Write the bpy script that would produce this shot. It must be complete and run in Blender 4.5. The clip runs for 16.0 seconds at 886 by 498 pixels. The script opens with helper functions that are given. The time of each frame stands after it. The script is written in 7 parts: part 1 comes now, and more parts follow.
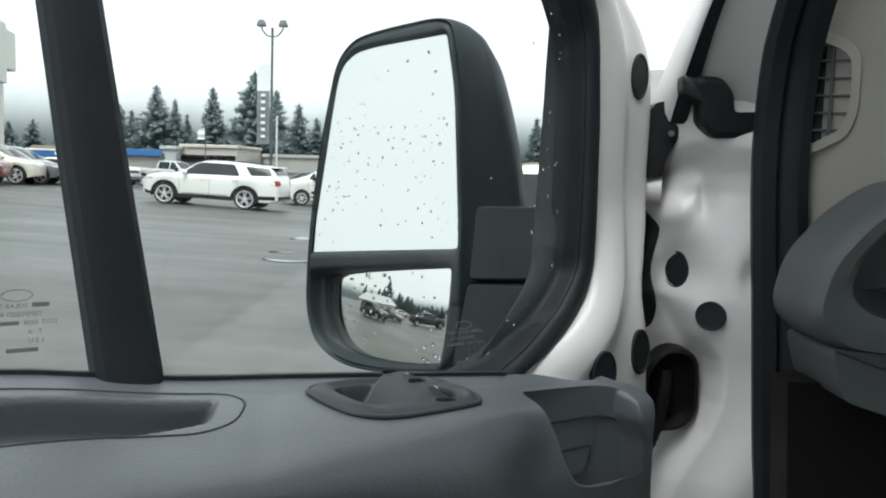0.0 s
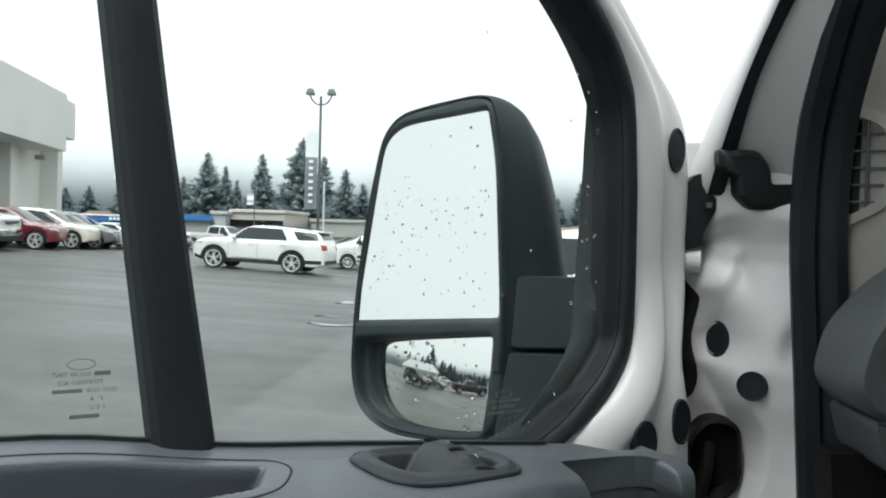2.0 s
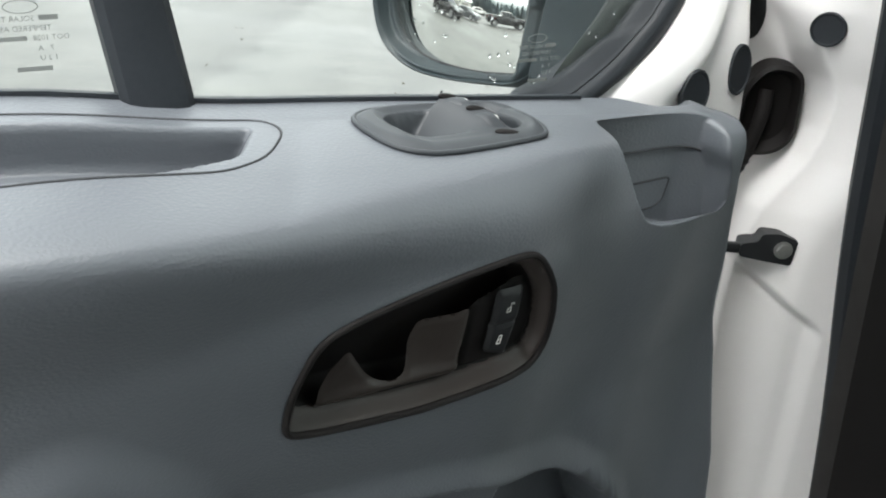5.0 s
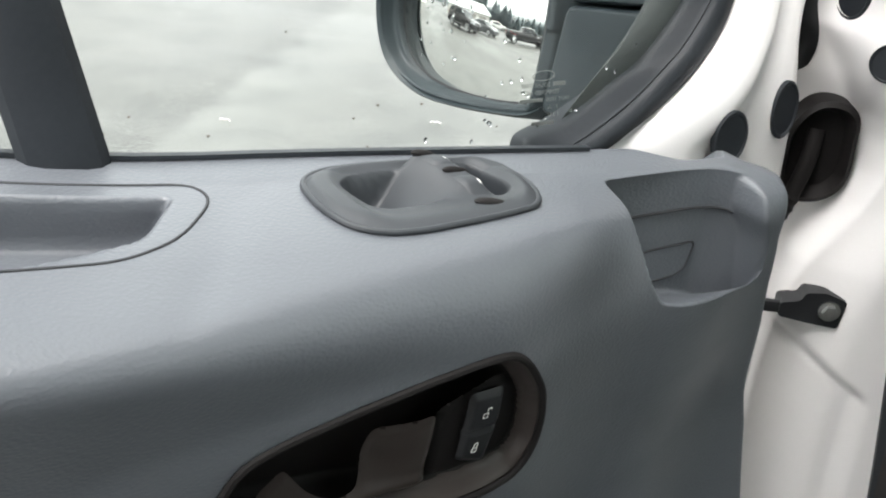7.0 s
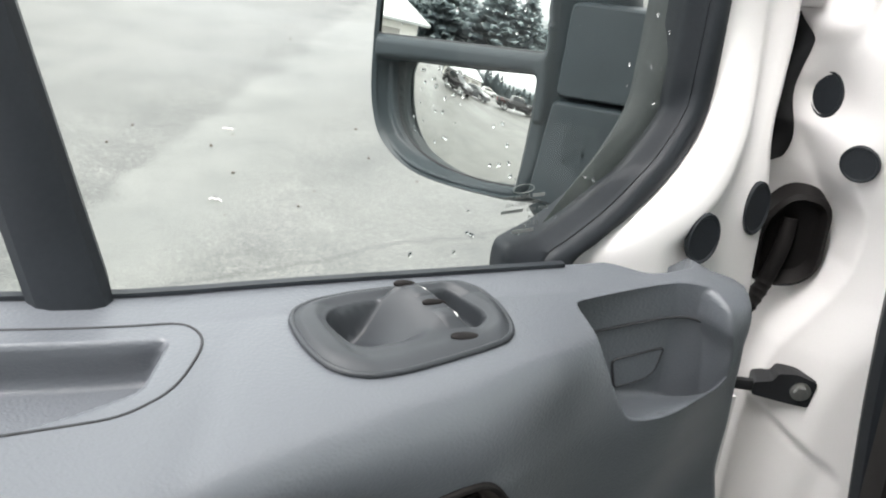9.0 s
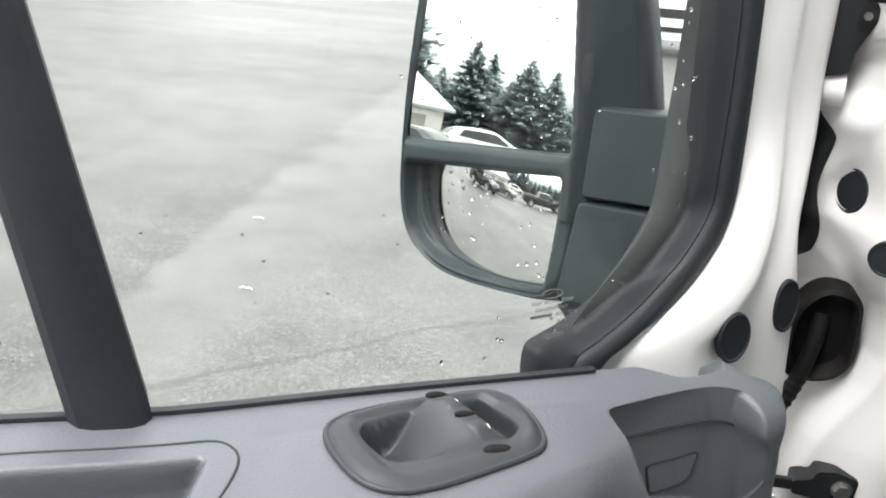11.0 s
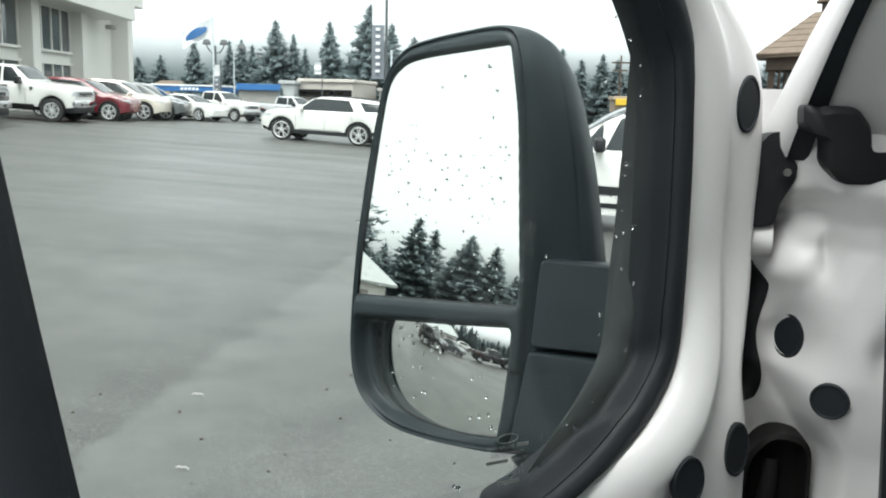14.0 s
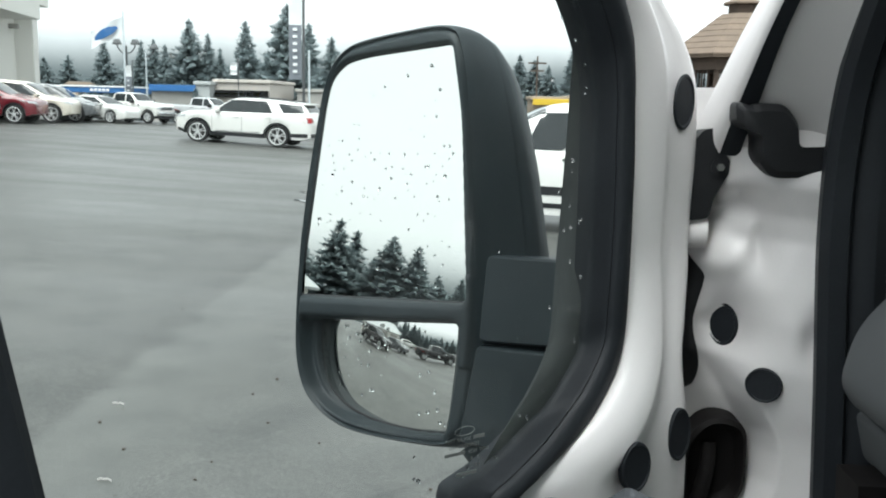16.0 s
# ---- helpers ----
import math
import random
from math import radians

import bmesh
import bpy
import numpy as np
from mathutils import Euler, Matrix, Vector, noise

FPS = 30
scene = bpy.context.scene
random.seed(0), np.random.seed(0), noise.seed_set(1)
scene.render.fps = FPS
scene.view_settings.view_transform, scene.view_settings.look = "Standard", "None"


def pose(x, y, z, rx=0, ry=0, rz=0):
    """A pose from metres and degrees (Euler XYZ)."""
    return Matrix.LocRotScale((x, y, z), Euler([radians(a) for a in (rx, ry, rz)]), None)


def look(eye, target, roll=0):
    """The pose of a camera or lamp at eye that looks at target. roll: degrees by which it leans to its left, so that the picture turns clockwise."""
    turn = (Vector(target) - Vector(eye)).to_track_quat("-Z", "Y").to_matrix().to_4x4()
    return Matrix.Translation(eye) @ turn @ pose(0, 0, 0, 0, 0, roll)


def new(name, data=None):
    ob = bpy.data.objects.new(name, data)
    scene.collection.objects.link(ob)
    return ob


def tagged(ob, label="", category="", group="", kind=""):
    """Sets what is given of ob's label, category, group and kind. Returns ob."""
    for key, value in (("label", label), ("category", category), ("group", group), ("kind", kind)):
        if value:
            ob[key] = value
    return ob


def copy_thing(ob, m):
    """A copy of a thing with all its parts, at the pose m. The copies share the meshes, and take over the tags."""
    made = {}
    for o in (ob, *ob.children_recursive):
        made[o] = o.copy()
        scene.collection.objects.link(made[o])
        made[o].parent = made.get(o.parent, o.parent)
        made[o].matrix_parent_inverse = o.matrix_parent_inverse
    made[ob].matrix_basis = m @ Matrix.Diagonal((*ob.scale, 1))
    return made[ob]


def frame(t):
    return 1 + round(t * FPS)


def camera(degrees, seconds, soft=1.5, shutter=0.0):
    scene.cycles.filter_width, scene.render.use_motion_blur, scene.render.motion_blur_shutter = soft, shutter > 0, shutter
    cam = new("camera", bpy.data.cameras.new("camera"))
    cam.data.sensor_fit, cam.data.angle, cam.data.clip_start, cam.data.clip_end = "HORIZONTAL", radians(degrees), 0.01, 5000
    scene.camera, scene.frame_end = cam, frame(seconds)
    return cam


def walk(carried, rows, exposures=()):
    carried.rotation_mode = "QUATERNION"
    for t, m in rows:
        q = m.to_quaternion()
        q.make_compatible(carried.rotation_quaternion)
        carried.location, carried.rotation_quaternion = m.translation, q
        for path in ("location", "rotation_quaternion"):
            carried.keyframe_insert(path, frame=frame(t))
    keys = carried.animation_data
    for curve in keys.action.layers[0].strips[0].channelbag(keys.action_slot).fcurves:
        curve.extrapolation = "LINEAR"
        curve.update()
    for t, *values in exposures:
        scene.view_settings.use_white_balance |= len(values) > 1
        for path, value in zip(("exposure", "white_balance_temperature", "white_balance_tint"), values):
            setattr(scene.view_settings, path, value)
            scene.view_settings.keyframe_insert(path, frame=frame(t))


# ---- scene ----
cam = camera(53.4, 16.0, 2.0)
PATH = [
    (0, (0.058, 0.107, 1.795), (0.059, 2.099, 1.614), 1.7),
    (0.5, (0.057, 0.09, 1.802), (0.012, 2.082, 1.629), 1.5),
    (1, (0.055, 0.079, 1.807), (-0.024, 2.077, 1.774), 1.5),
    (1.5, (0.058, 0.073, 1.803), (-0.04, 2.07, 1.853), 1.7),
    (2, (0.062, 0.079, 1.804), (-0.043, 2.076, 1.765), 1.6),
    (2.5, (0.065, 0.088, 1.811), (-0.032, 2.055, 1.457), 1.5),
    (3, (0.063, 0.129, 1.82), (-0.02, 2.01, 1.144), 2.2),
    (3.5, (0.081, 0.15, 1.813), (-0.035, 2.011, 1.089), 1.8),
    (4, (0.077, 0.16, 1.81), (-0.04, 1.968, 0.962), 2.1),
    (6.5, (0.094, 0.28, 1.807), (-0.163, 2.057, 0.927), 2.1),
    (7, (0.109, 0.318, 1.816), (-0.155, 2.091, 0.929), 2.5),
    (7.5, (0.135, 0.333, 1.826), (-0.153, 2.107, 0.948), 2.2),
    (8, (0.143, 0.327, 1.852), (-0.133, 2.101, 0.97), 2.6),
    (8.5, (0.127, 0.321, 1.884), (-0.14, 2.093, 0.997), 3.4),
    (10.8, (0.111, 0.327, 1.933), (-0.214, 2.105, 1.077), 1.6),
    (11, (0.117, 0.319, 1.931), (-0.234, 2.151, 1.211), 1.5),
    (11.5, (0.128, 0.316, 1.926), (-0.245, 2.194, 1.346), 1.4),
    (12, (0.149, 0.304, 1.923), (-0.258, 2.22, 1.523), 1.2),
    (12.5, (0.174, 0.296, 1.921), (-0.236, 2.223, 1.579), 1.1),
    (13, (0.172, 0.293, 1.919), (-0.17, 2.234, 1.581), 1.4),
    (13.5, (0.138, 0.303, 1.915), (-0.13, 2.256, 1.577), 1.7),
    (14, (0.112, 0.299, 1.912), (-0.138, 2.254, 1.575), 1.5),
    (14.5, (0.1, 0.294, 1.911), (-0.124, 2.253, 1.576), 1.4),
    (15, (0.088, 0.292, 1.911), (-0.078, 2.256, 1.577), 1.3),
    (15.5, (0.082, 0.295, 1.909), (-0.029, 2.264, 1.575), 1.3),
    (16, (0.086, 0.286, 1.91), (0.013, 2.257, 1.578), 1.3),
]
SKY = 1.3
CONVEX_R, CONVEX_YAW, CONVEX_TIP = 0.5, 4.6, -3.0
EXPOSURES = [(0.0, 0.45, 6250, 5), (1.8, 0.45, 6250, 5), (2.5, 0.15, 6150, 4), (3.0, 0.5, 6250, 4), (4.2, 1.4, 6400, 6), (6.3, 1.82, 6550, 9), (8.7, 1.83, 6600, 11), (11.0, 1.75, 6550, 10), (12.5, 1.35, 6450, 9), (14.0, 0.8, 6350, 5), (16.0, 0.65, 6250, 5)]
walk(cam, [(t, look(eye, target, roll)) for t, eye, target, roll in PATH], EXPOSURES)

# ---- world, sun, exposure ----
world = bpy.data.worlds.new("overcast_sky")
scene.world = world
world.use_nodes = True
wn, wl = world.node_tree.nodes, world.node_tree.links
wn.clear()
sky = wn.new("ShaderNodeTexSky")
sky.sky_type = "NISHITA"
sky.sun_disc = False
sky.sun_elevation, sky.sun_rotation = radians(63), radians(187)
sky.air_density, sky.dust_density = 1.0, 6.0
hsv = wn.new("ShaderNodeHueSaturation")
hsv.inputs["Saturation"].default_value = 0.22
hsv.inputs["Value"].default_value = 0.10
wmix = wn.new("ShaderNodeMixRGB")
wmix.inputs["Fac"].default_value = 0.72
wmix.inputs["Color2"].default_value = (0.965, 0.99, 1.0, 1)
bg = wn.new("ShaderNodeBackground")
bg.inputs["Strength"].default_value = SKY
wout = wn.new("ShaderNodeOutputWorld")
wl.new(sky.outputs[0], hsv.inputs["Color"])
wl.new(hsv.outputs[0], wmix.inputs["Color1"])
wl.new(wmix.outputs[0], bg.inputs["Color"])
wl.new(bg.outputs[0], wout.inputs["Surface"])
sun = new("sun", bpy.data.lights.new("sun", "SUN"))
sun.data.energy, sun.data.angle, sun.data.color = 2.6, radians(45), (1.0, 0.985, 0.96)
sun.matrix_world = look((-3, -26, 52), (0, 0, 0))

# ---- materials ----


def mat(name, base, rough=0.5, metal=0.0, vary=0.15, scale=8.0, fine=90.0, bump=0.1, depth=0.002, rvary=0.08, spec=0.5, coat=0.0, random_hue=0.0):
    """A surface with colour varied at two scales, uneven gloss and a fine relief. scale, fine: noise per metre."""
    m = bpy.data.materials.new(name)
    m.use_nodes = True
    n, l = m.node_tree.nodes, m.node_tree.links
    p = n["Principled BSDF"]
    p.inputs["Metallic"].default_value = metal
    p.inputs["Specular IOR Level"].default_value = spec
    p.inputs["Coat Weight"].default_value = coat
    p.inputs["Coat Roughness"].default_value = 0.08
    co = n.new("ShaderNodeTexCoord")
    big, small = n.new("ShaderNodeTexNoise"), n.new("ShaderNodeTexNoise")
    big.inputs["Scale"].default_value, big.inputs["Detail"].default_value = scale, 4
    small.inputs["Scale"].default_value, small.inputs["Detail"].default_value = fine, 3
    for t in (big, small):
        l.new(co.outputs["Object"], t.inputs["Vector"])
    add = n.new("ShaderNodeMath")
    add.operation = "MULTIPLY_ADD"
    l.new(big.outputs["Fac"], add.inputs[0])
    add.inputs[1].default_value = 0.65
    half_ = n.new("ShaderNodeMath")
    half_.operation = "MULTIPLY"
    half_.inputs[1].default_value = 0.35
    l.new(small.outputs["Fac"], half_.inputs[0])
    l.new(half_.outputs[0], add.inputs[2])
    ramp = n.new("ShaderNodeValToRGB")
    ramp.color_ramp.elements[0].position, ramp.color_ramp.elements[1].position = 0.3, 0.7
    ramp.color_ramp.elements[0].color = (*[c * (1 - vary) for c in base], 1)
    ramp.color_ramp.elements[1].color = (*[min(1, c * (1 + vary)) for c in base], 1)
    l.new(add.outputs[0], ramp.inputs["Fac"])
    l.new(ramp.outputs["Color"], p.inputs["Base Color"])
    r = n.new("ShaderNodeMapRange")
    r.inputs["To Min"].default_value, r.inputs["To Max"].default_value = max(0.02, rough - rvary), min(1, rough + rvary)
    l.new(big.outputs["Fac"], r.inputs["Value"])
    l.new(r.outputs["Result"], p.inputs["Roughness"])
    if bump:
        b = n.new("ShaderNodeBump")
        b.inputs["Strength"].default_value, b.inputs["Distance"].default_value = bump, depth
        l.new(small.outputs["Fac"], b.inputs["Height"])
        l.new(b.outputs["Normal"], p.inputs["Normal"])
    return m


def glass_mat(name, tint, rough=0.0, through_share=0.93):
    """Thin window glass: a clear see-through sheet with a faint mirror on it."""
    m = bpy.data.materials.new(name)
    m.use_nodes = True
    n, l = m.node_tree.nodes, m.node_tree.links
    n.remove(n["Principled BSDF"])
    tr, gl, mx, lw, pw, ma = (n.new(k) for k in ("ShaderNodeBsdfTransparent", "ShaderNodeBsdfGlossy", "ShaderNodeMixShader", "ShaderNodeLayerWeight", "ShaderNodeMath", "ShaderNodeMath"))
    tr.inputs["Color"].default_value = (*tint, 1)
    gl.inputs["Roughness"].default_value = rough
    lw.inputs["Blend"].default_value = 0.5
    pw.operation, ma.operation = "POWER", "MULTIPLY_ADD"
    pw.inputs[1].default_value = 5
    ma.inputs[1].default_value, ma.inputs[2].default_value = 0.6, 0.018
    l.new(lw.outputs["Facing"], pw.inputs[0])
    l.new(pw.outputs[0], ma.inputs[0])
    l.new(ma.outputs[0], mx.inputs[0])
    l.new(tr.outputs[0], mx.inputs[1])
    l.new(gl.outputs[0], mx.inputs[2])
    l.new(mx.outputs[0], n["Material Output"].inputs["Surface"])
    return m


def leather_mat(name, base):
    """Moulded plastic with a leather-like grain: cells of a few millimetres with creases between them."""
    m = mat(name, base, 0.45, vary=0.06, scale=5, fine=700, bump=0.0, rvary=0.05, spec=0.62)
    n, l = m.node_tree.nodes, m.node_tree.links
    p = n["Principled BSDF"]
    co = n.new("ShaderNodeTexCoord")
    wob = n.new("ShaderNodeTexNoise")
    wob.inputs["Scale"].default_value = 110
    vo = n.new("ShaderNodeTexVoronoi")
    vo.feature = "SMOOTH_F1"
    vo.inputs["Scale"].default_value = 520
    mp = n.new("ShaderNodeMapping")
    mp.inputs["Scale"].default_value = (0.8, 1.0, 1.1)
    mx = n.new("ShaderNodeMixRGB")
    mx.inputs["Fac"].default_value = 0.003
    l.new(co.outputs["Object"], wob.inputs["Vector"])
    l.new(co.outputs["Object"], mx.inputs["Color1"])
    l.new(wob.outputs["Color"], mx.inputs["Color2"])
    l.new(mx.outputs[0], mp.inputs["Vector"])
    l.new(mp.outputs[0], vo.inputs["Vector"])
    b = n.new("ShaderNodeBump")
    b.inputs["Strength"].default_value, b.inputs["Distance"].default_value = 0.30, 0.0010
    l.new(vo.outputs["Distance"], b.inputs["Height"])
    l.new(b.outputs["Normal"], p.inputs["Normal"])
    return m


def asphalt_mat():
    """Old wet asphalt: stones in a dark binder, worn pale lanes, damp smooth patches and a few cracks."""
    m = bpy.data.materials.new("wet_asphalt")
    m.use_nodes = True
    n, l = m.node_tree.nodes, m.node_tree.links
    p = n["Principled BSDF"]
    co = n.new("ShaderNodeTexCoord")

    def tex(kind, scale, detail=4, vec=None):
        t = n.new(kind)
        t.inputs["Scale"].default_value = scale
        if kind == "ShaderNodeTexNoise":
            t.inputs["Detail"].default_value = detail
        l.new(vec if vec else co.outputs["Object"], t.inputs["Vector"])
        return t
    stone, mid, large = tex("ShaderNodeTexNoise", 95, 3), tex("ShaderNodeTexNoise", 2.2, 6), tex("ShaderNodeTexNoise", 0.16, 5)
    stretch = n.new("ShaderNodeMapping")
    stretch.inputs["Scale"].default_value = (0.07, 0.6, 1)
    stretch.inputs["Rotation"].default_value = (0, 0, radians(-10))
    l.new(co.outputs["Object"], stretch.inputs["Vector"])
    streak = tex("ShaderNodeTexNoise", 1.0, 5, stretch.outputs[0])
    ramp = n.new("ShaderNodeValToRGB")
    e = ramp.color_ramp.elements
    e[0].position, e[1].position = 0.46, 0.84
    e[0].color, e[1].color = (0.031, 0.033, 0.032, 1), (0.090, 0.091, 0.087, 1)
    s = n.new("ShaderNodeMath")
    s.operation = "MULTIPLY_ADD"
    l.new(stone.outputs["Fac"], s.inputs[0])
    s.inputs[1].default_value = 0.75
    s2 = n.new("ShaderNodeMath")
    s2.operation = "MULTIPLY_ADD"
    l.new(mid.outputs["Fac"], s2.inputs[0])
    s2.inputs[1].default_value = 0.46
    s3 = n.new("ShaderNodeMath")
    s3.operation = "MULTIPLY"
    l.new(streak.outputs["Fac"], s3.inputs[0])
    s3.inputs[1].default_value = 0.10
    l.new(s3.outputs[0], s2.inputs[2])
    l.new(s2.outputs[0], s.inputs[2])
    l.new(s.outputs[0], ramp.inputs["Fac"])
    # an old paving seam: coarse open stone on one side, smoother pale lane on the other
    sep = n.new("ShaderNodeSeparateXYZ")
    l.new(co.outputs["Object"], sep.inputs[0])
    edge = n.new("ShaderNodeMath")
    edge.operation = "MULTIPLY_ADD"
    edge.inputs[1].default_value = 0.4
    l.new(mid.outputs["Fac"], edge.inputs[0])
    l.new(sep.outputs["X"], edge.inputs[2])
    across = n.new("ShaderNodeMapRange")
    across.inputs["From Min"].default_value, across.inputs["From Max"].default_value = -4.0, 0.0
    l.new(edge.outputs[0], across.inputs["Value"])
    lane = n.new("ShaderNodeValToRGB")
    el = lane.color_ramp.elements
    el[0].position, el[1].position = 0.0, 1.0
    el[0].color, el[1].color = (0.62, 0.62, 0.62, 1), (0.5, 0.5, 0.5, 1)
    for at_, g in ((0.26, 0.45), (0.375, 0.12), (0.405, 0.2), (0.43, 0.95), (0.54, 0.9), (0.64, 0.45)):
        k_ = el.new(at_)
        k_.color = (g, g, g, 1)
    l.new(across.outputs[0], lane.inputs["Fac"])
    coarse = tex("ShaderNodeTexVoronoi", 75)
    cramp = n.new("ShaderNodeValToRGB")
    ce = cramp.color_ramp.elements
    ce[0].position, ce[1].position = 0.10, 0.97
    ce[0].color, ce[1].color = (0.42, 0.42, 0.41, 1), (1.8, 1.77, 1.7, 1)
    for at_, g in ((0.45, 0.72), (0.75, 0.95), (0.9, 1.3)):
        k_ = ce.new(at_)
        k_.color = (g, g * 0.985, g * 0.95, 1)
    bw = n.new("ShaderNodeSeparateColor")
    l.new(coarse.outputs["Color"], bw.inputs[0])
    l.new(bw.outputs[0], cramp.inputs["Fac"])
    lanemix = n.new("ShaderNodeMixRGB")
    lanemix.inputs["Color2"].default_value = (1.28, 1.28, 1.24, 1)
    l.new(lane.outputs[0], lanemix.inputs["Fac"])
    l.new(cramp.outputs[0], lanemix.inputs["Color1"])
    seamv = n.new("ShaderNodeMapRange")
    seamv.inputs["From Min"].default_value, seamv.inputs["From Max"].default_value = 0.0, 0.02
    seamd = n.new("ShaderNodeMath")
    seamd.operation = "ABSOLUTE"
    seams = n.new("ShaderNodeMath")
    seams.inputs[1].default_value = 2.03
    l.new(edge.outputs[0], seams.inputs[0])
    l.new(seams.outputs[0], seamd.inputs[0])
    l.new(seamd.outputs[0], seamv.inputs["Value"])
    # fine cracks
    vo = n.new("ShaderNodeTexVoronoi")
    vo.feature = "DISTANCE_TO_EDGE"
    vo.inputs["Scale"].default_value = 0.16
    mxv = n.new("ShaderNodeMixRGB")
    mxv.inputs["Fac"].default_value = 0.18
    l.new(co.outputs["Object"], mxv.inputs["Color1"])
    l.new(mid.outputs["Color"], mxv.inputs["Color2"])
    l.new(mxv.outputs[0], vo.inputs["Vector"])
    cr = n.new("ShaderNodeValToRGB")
    cr.color_ramp.elements[0].position, cr.color_ramp.elements[1].position = 0.0, 0.0022
    cr.color_ramp.elements[0].color, cr.color_ramp.elements[1].color = (0.5, 0.5, 0.5, 1), (1, 1, 1, 1)
    l.new(vo.outputs["Distance"], cr.inputs["Fac"])
    mul = n.new("ShaderNodeMixRGB")
    mul.blend_type = "MULTIPLY"
    mul.inputs["Fac"].default_value = 0.7
    l.new(ramp.outputs[0], mul.inputs["Color1"])
    l.new(cr.outputs[0], mul.inputs["Color2"])
    mul2 = n.new("ShaderNodeMixRGB")
    mul2.blend_type = "MULTIPLY"
    mul2.inputs["Fac"].default_value = 1.0
    l.new(mul.outputs[0], mul2.inputs["Color1"])
    l.new(lanemix.outputs[0], mul2.inputs["Color2"])
    l.new(mul2.outputs[0], p.inputs["Base Color"])
    r = n.new("ShaderNodeMapRange")
    r.inputs["From Min"].default_value, r.inputs["From Max"].default_value = 0.3, 0.62
    r.inputs["To Min"].default_value, r.inputs["To Max"].default_value = 0.62, 0.34
    rr = n.new("ShaderNodeMath")
    rr.operation = "MULTIPLY_ADD"
    rr.inputs[1].default_value = 0.5
    l.new(streak.outputs["Fac"], rr.inputs[0])
    half_ = n.new("ShaderNodeMath")
    half_.operation = "MULTIPLY"
    half_.inputs[1].default_value = 0.5
    l.new(large.outputs["Fac"], half_.inputs[0])
    l.new(half_.outputs[0], rr.inputs[2])
    l.new(rr.outputs[0], r.inputs["Value"])
    l.new(r.outputs[0], p.inputs["Roughness"])
    p.inputs["Specular IOR Level"].default_value = 0.55
    b = n.new("ShaderNodeBump")
    b.inputs["Strength"].default_value, b.inputs["Distance"].default_value = 0.5, 0.006
    l.new(stone.outputs["Fac"], b.inputs["Height"])
    l.new(b.outputs["Normal"], p.inputs["Normal"])
    return m


def mirror_mat():
    m = bpy.data.materials.new("mirror_silver")
    m.use_nodes = True
    p = m.node_tree.nodes["Principled BSDF"]
    p.inputs["Base Color"].default_value = (0.69, 0.70, 0.675, 1)
    p.inputs["Metallic"].default_value, p.inputs["Roughness"].default_value = 1.0, 0.0
    return m


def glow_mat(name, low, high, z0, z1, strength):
    """Distant hills in cloud: a glowing plain backdrop, its haze painted as a tone from dark forest to white sky."""
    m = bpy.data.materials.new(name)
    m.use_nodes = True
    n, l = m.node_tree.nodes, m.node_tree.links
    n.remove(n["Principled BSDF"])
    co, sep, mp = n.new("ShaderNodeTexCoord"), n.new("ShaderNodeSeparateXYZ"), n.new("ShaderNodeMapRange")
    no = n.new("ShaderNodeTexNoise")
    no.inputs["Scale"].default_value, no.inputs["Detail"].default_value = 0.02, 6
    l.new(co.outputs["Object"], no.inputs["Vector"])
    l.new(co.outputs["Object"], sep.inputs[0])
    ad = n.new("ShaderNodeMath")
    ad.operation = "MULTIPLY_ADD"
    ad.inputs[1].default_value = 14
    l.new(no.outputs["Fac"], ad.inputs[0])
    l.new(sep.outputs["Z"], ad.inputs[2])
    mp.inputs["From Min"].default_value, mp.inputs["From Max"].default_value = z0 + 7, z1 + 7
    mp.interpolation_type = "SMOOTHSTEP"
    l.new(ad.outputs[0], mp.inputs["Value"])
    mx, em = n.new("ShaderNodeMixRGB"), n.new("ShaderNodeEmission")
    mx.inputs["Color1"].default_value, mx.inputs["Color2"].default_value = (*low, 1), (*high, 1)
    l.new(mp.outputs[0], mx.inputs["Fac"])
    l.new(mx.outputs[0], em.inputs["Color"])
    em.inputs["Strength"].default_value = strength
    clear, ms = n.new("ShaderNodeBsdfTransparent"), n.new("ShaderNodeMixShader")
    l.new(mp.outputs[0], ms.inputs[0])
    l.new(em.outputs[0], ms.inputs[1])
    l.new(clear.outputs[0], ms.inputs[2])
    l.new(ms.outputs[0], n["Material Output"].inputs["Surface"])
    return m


PANEL = leather_mat("grey_moulded_plastic", (0.086, 0.094, 0.106))
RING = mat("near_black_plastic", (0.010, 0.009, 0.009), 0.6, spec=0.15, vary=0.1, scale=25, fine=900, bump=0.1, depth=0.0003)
POD = mat("dark_grey_plastic", (0.025, 0.0285, 0.033), 0.5, spec=0.4, vary=0.10, scale=30, fine=900, bump=0.15, depth=0.0004)
BROWN = mat("brown_grey_plastic", (0.034, 0.028, 0.026), 0.42, spec=0.25, vary=0.1, scale=25, fine=900, bump=0.1, depth=0.0003)
BLACKP = mat("black_plastic", (0.015, 0.016, 0.018), 0.5, spec=0.35, vary=0.2, scale=25, fine=500, bump=0.15, depth=0.0005)
RUBBER = mat("black_rubber", (0.015, 0.018, 0.022), 0.55, spec=0.3, vary=0.2, scale=20, fine=300, bump=0.15, depth=0.0006)
HOUSING = mat("dark_textured_housing", (0.020, 0.028, 0.032), 0.5, spec=0.35, vary=0.15, scale=18, fine=1500, bump=0.18, depth=0.0003)
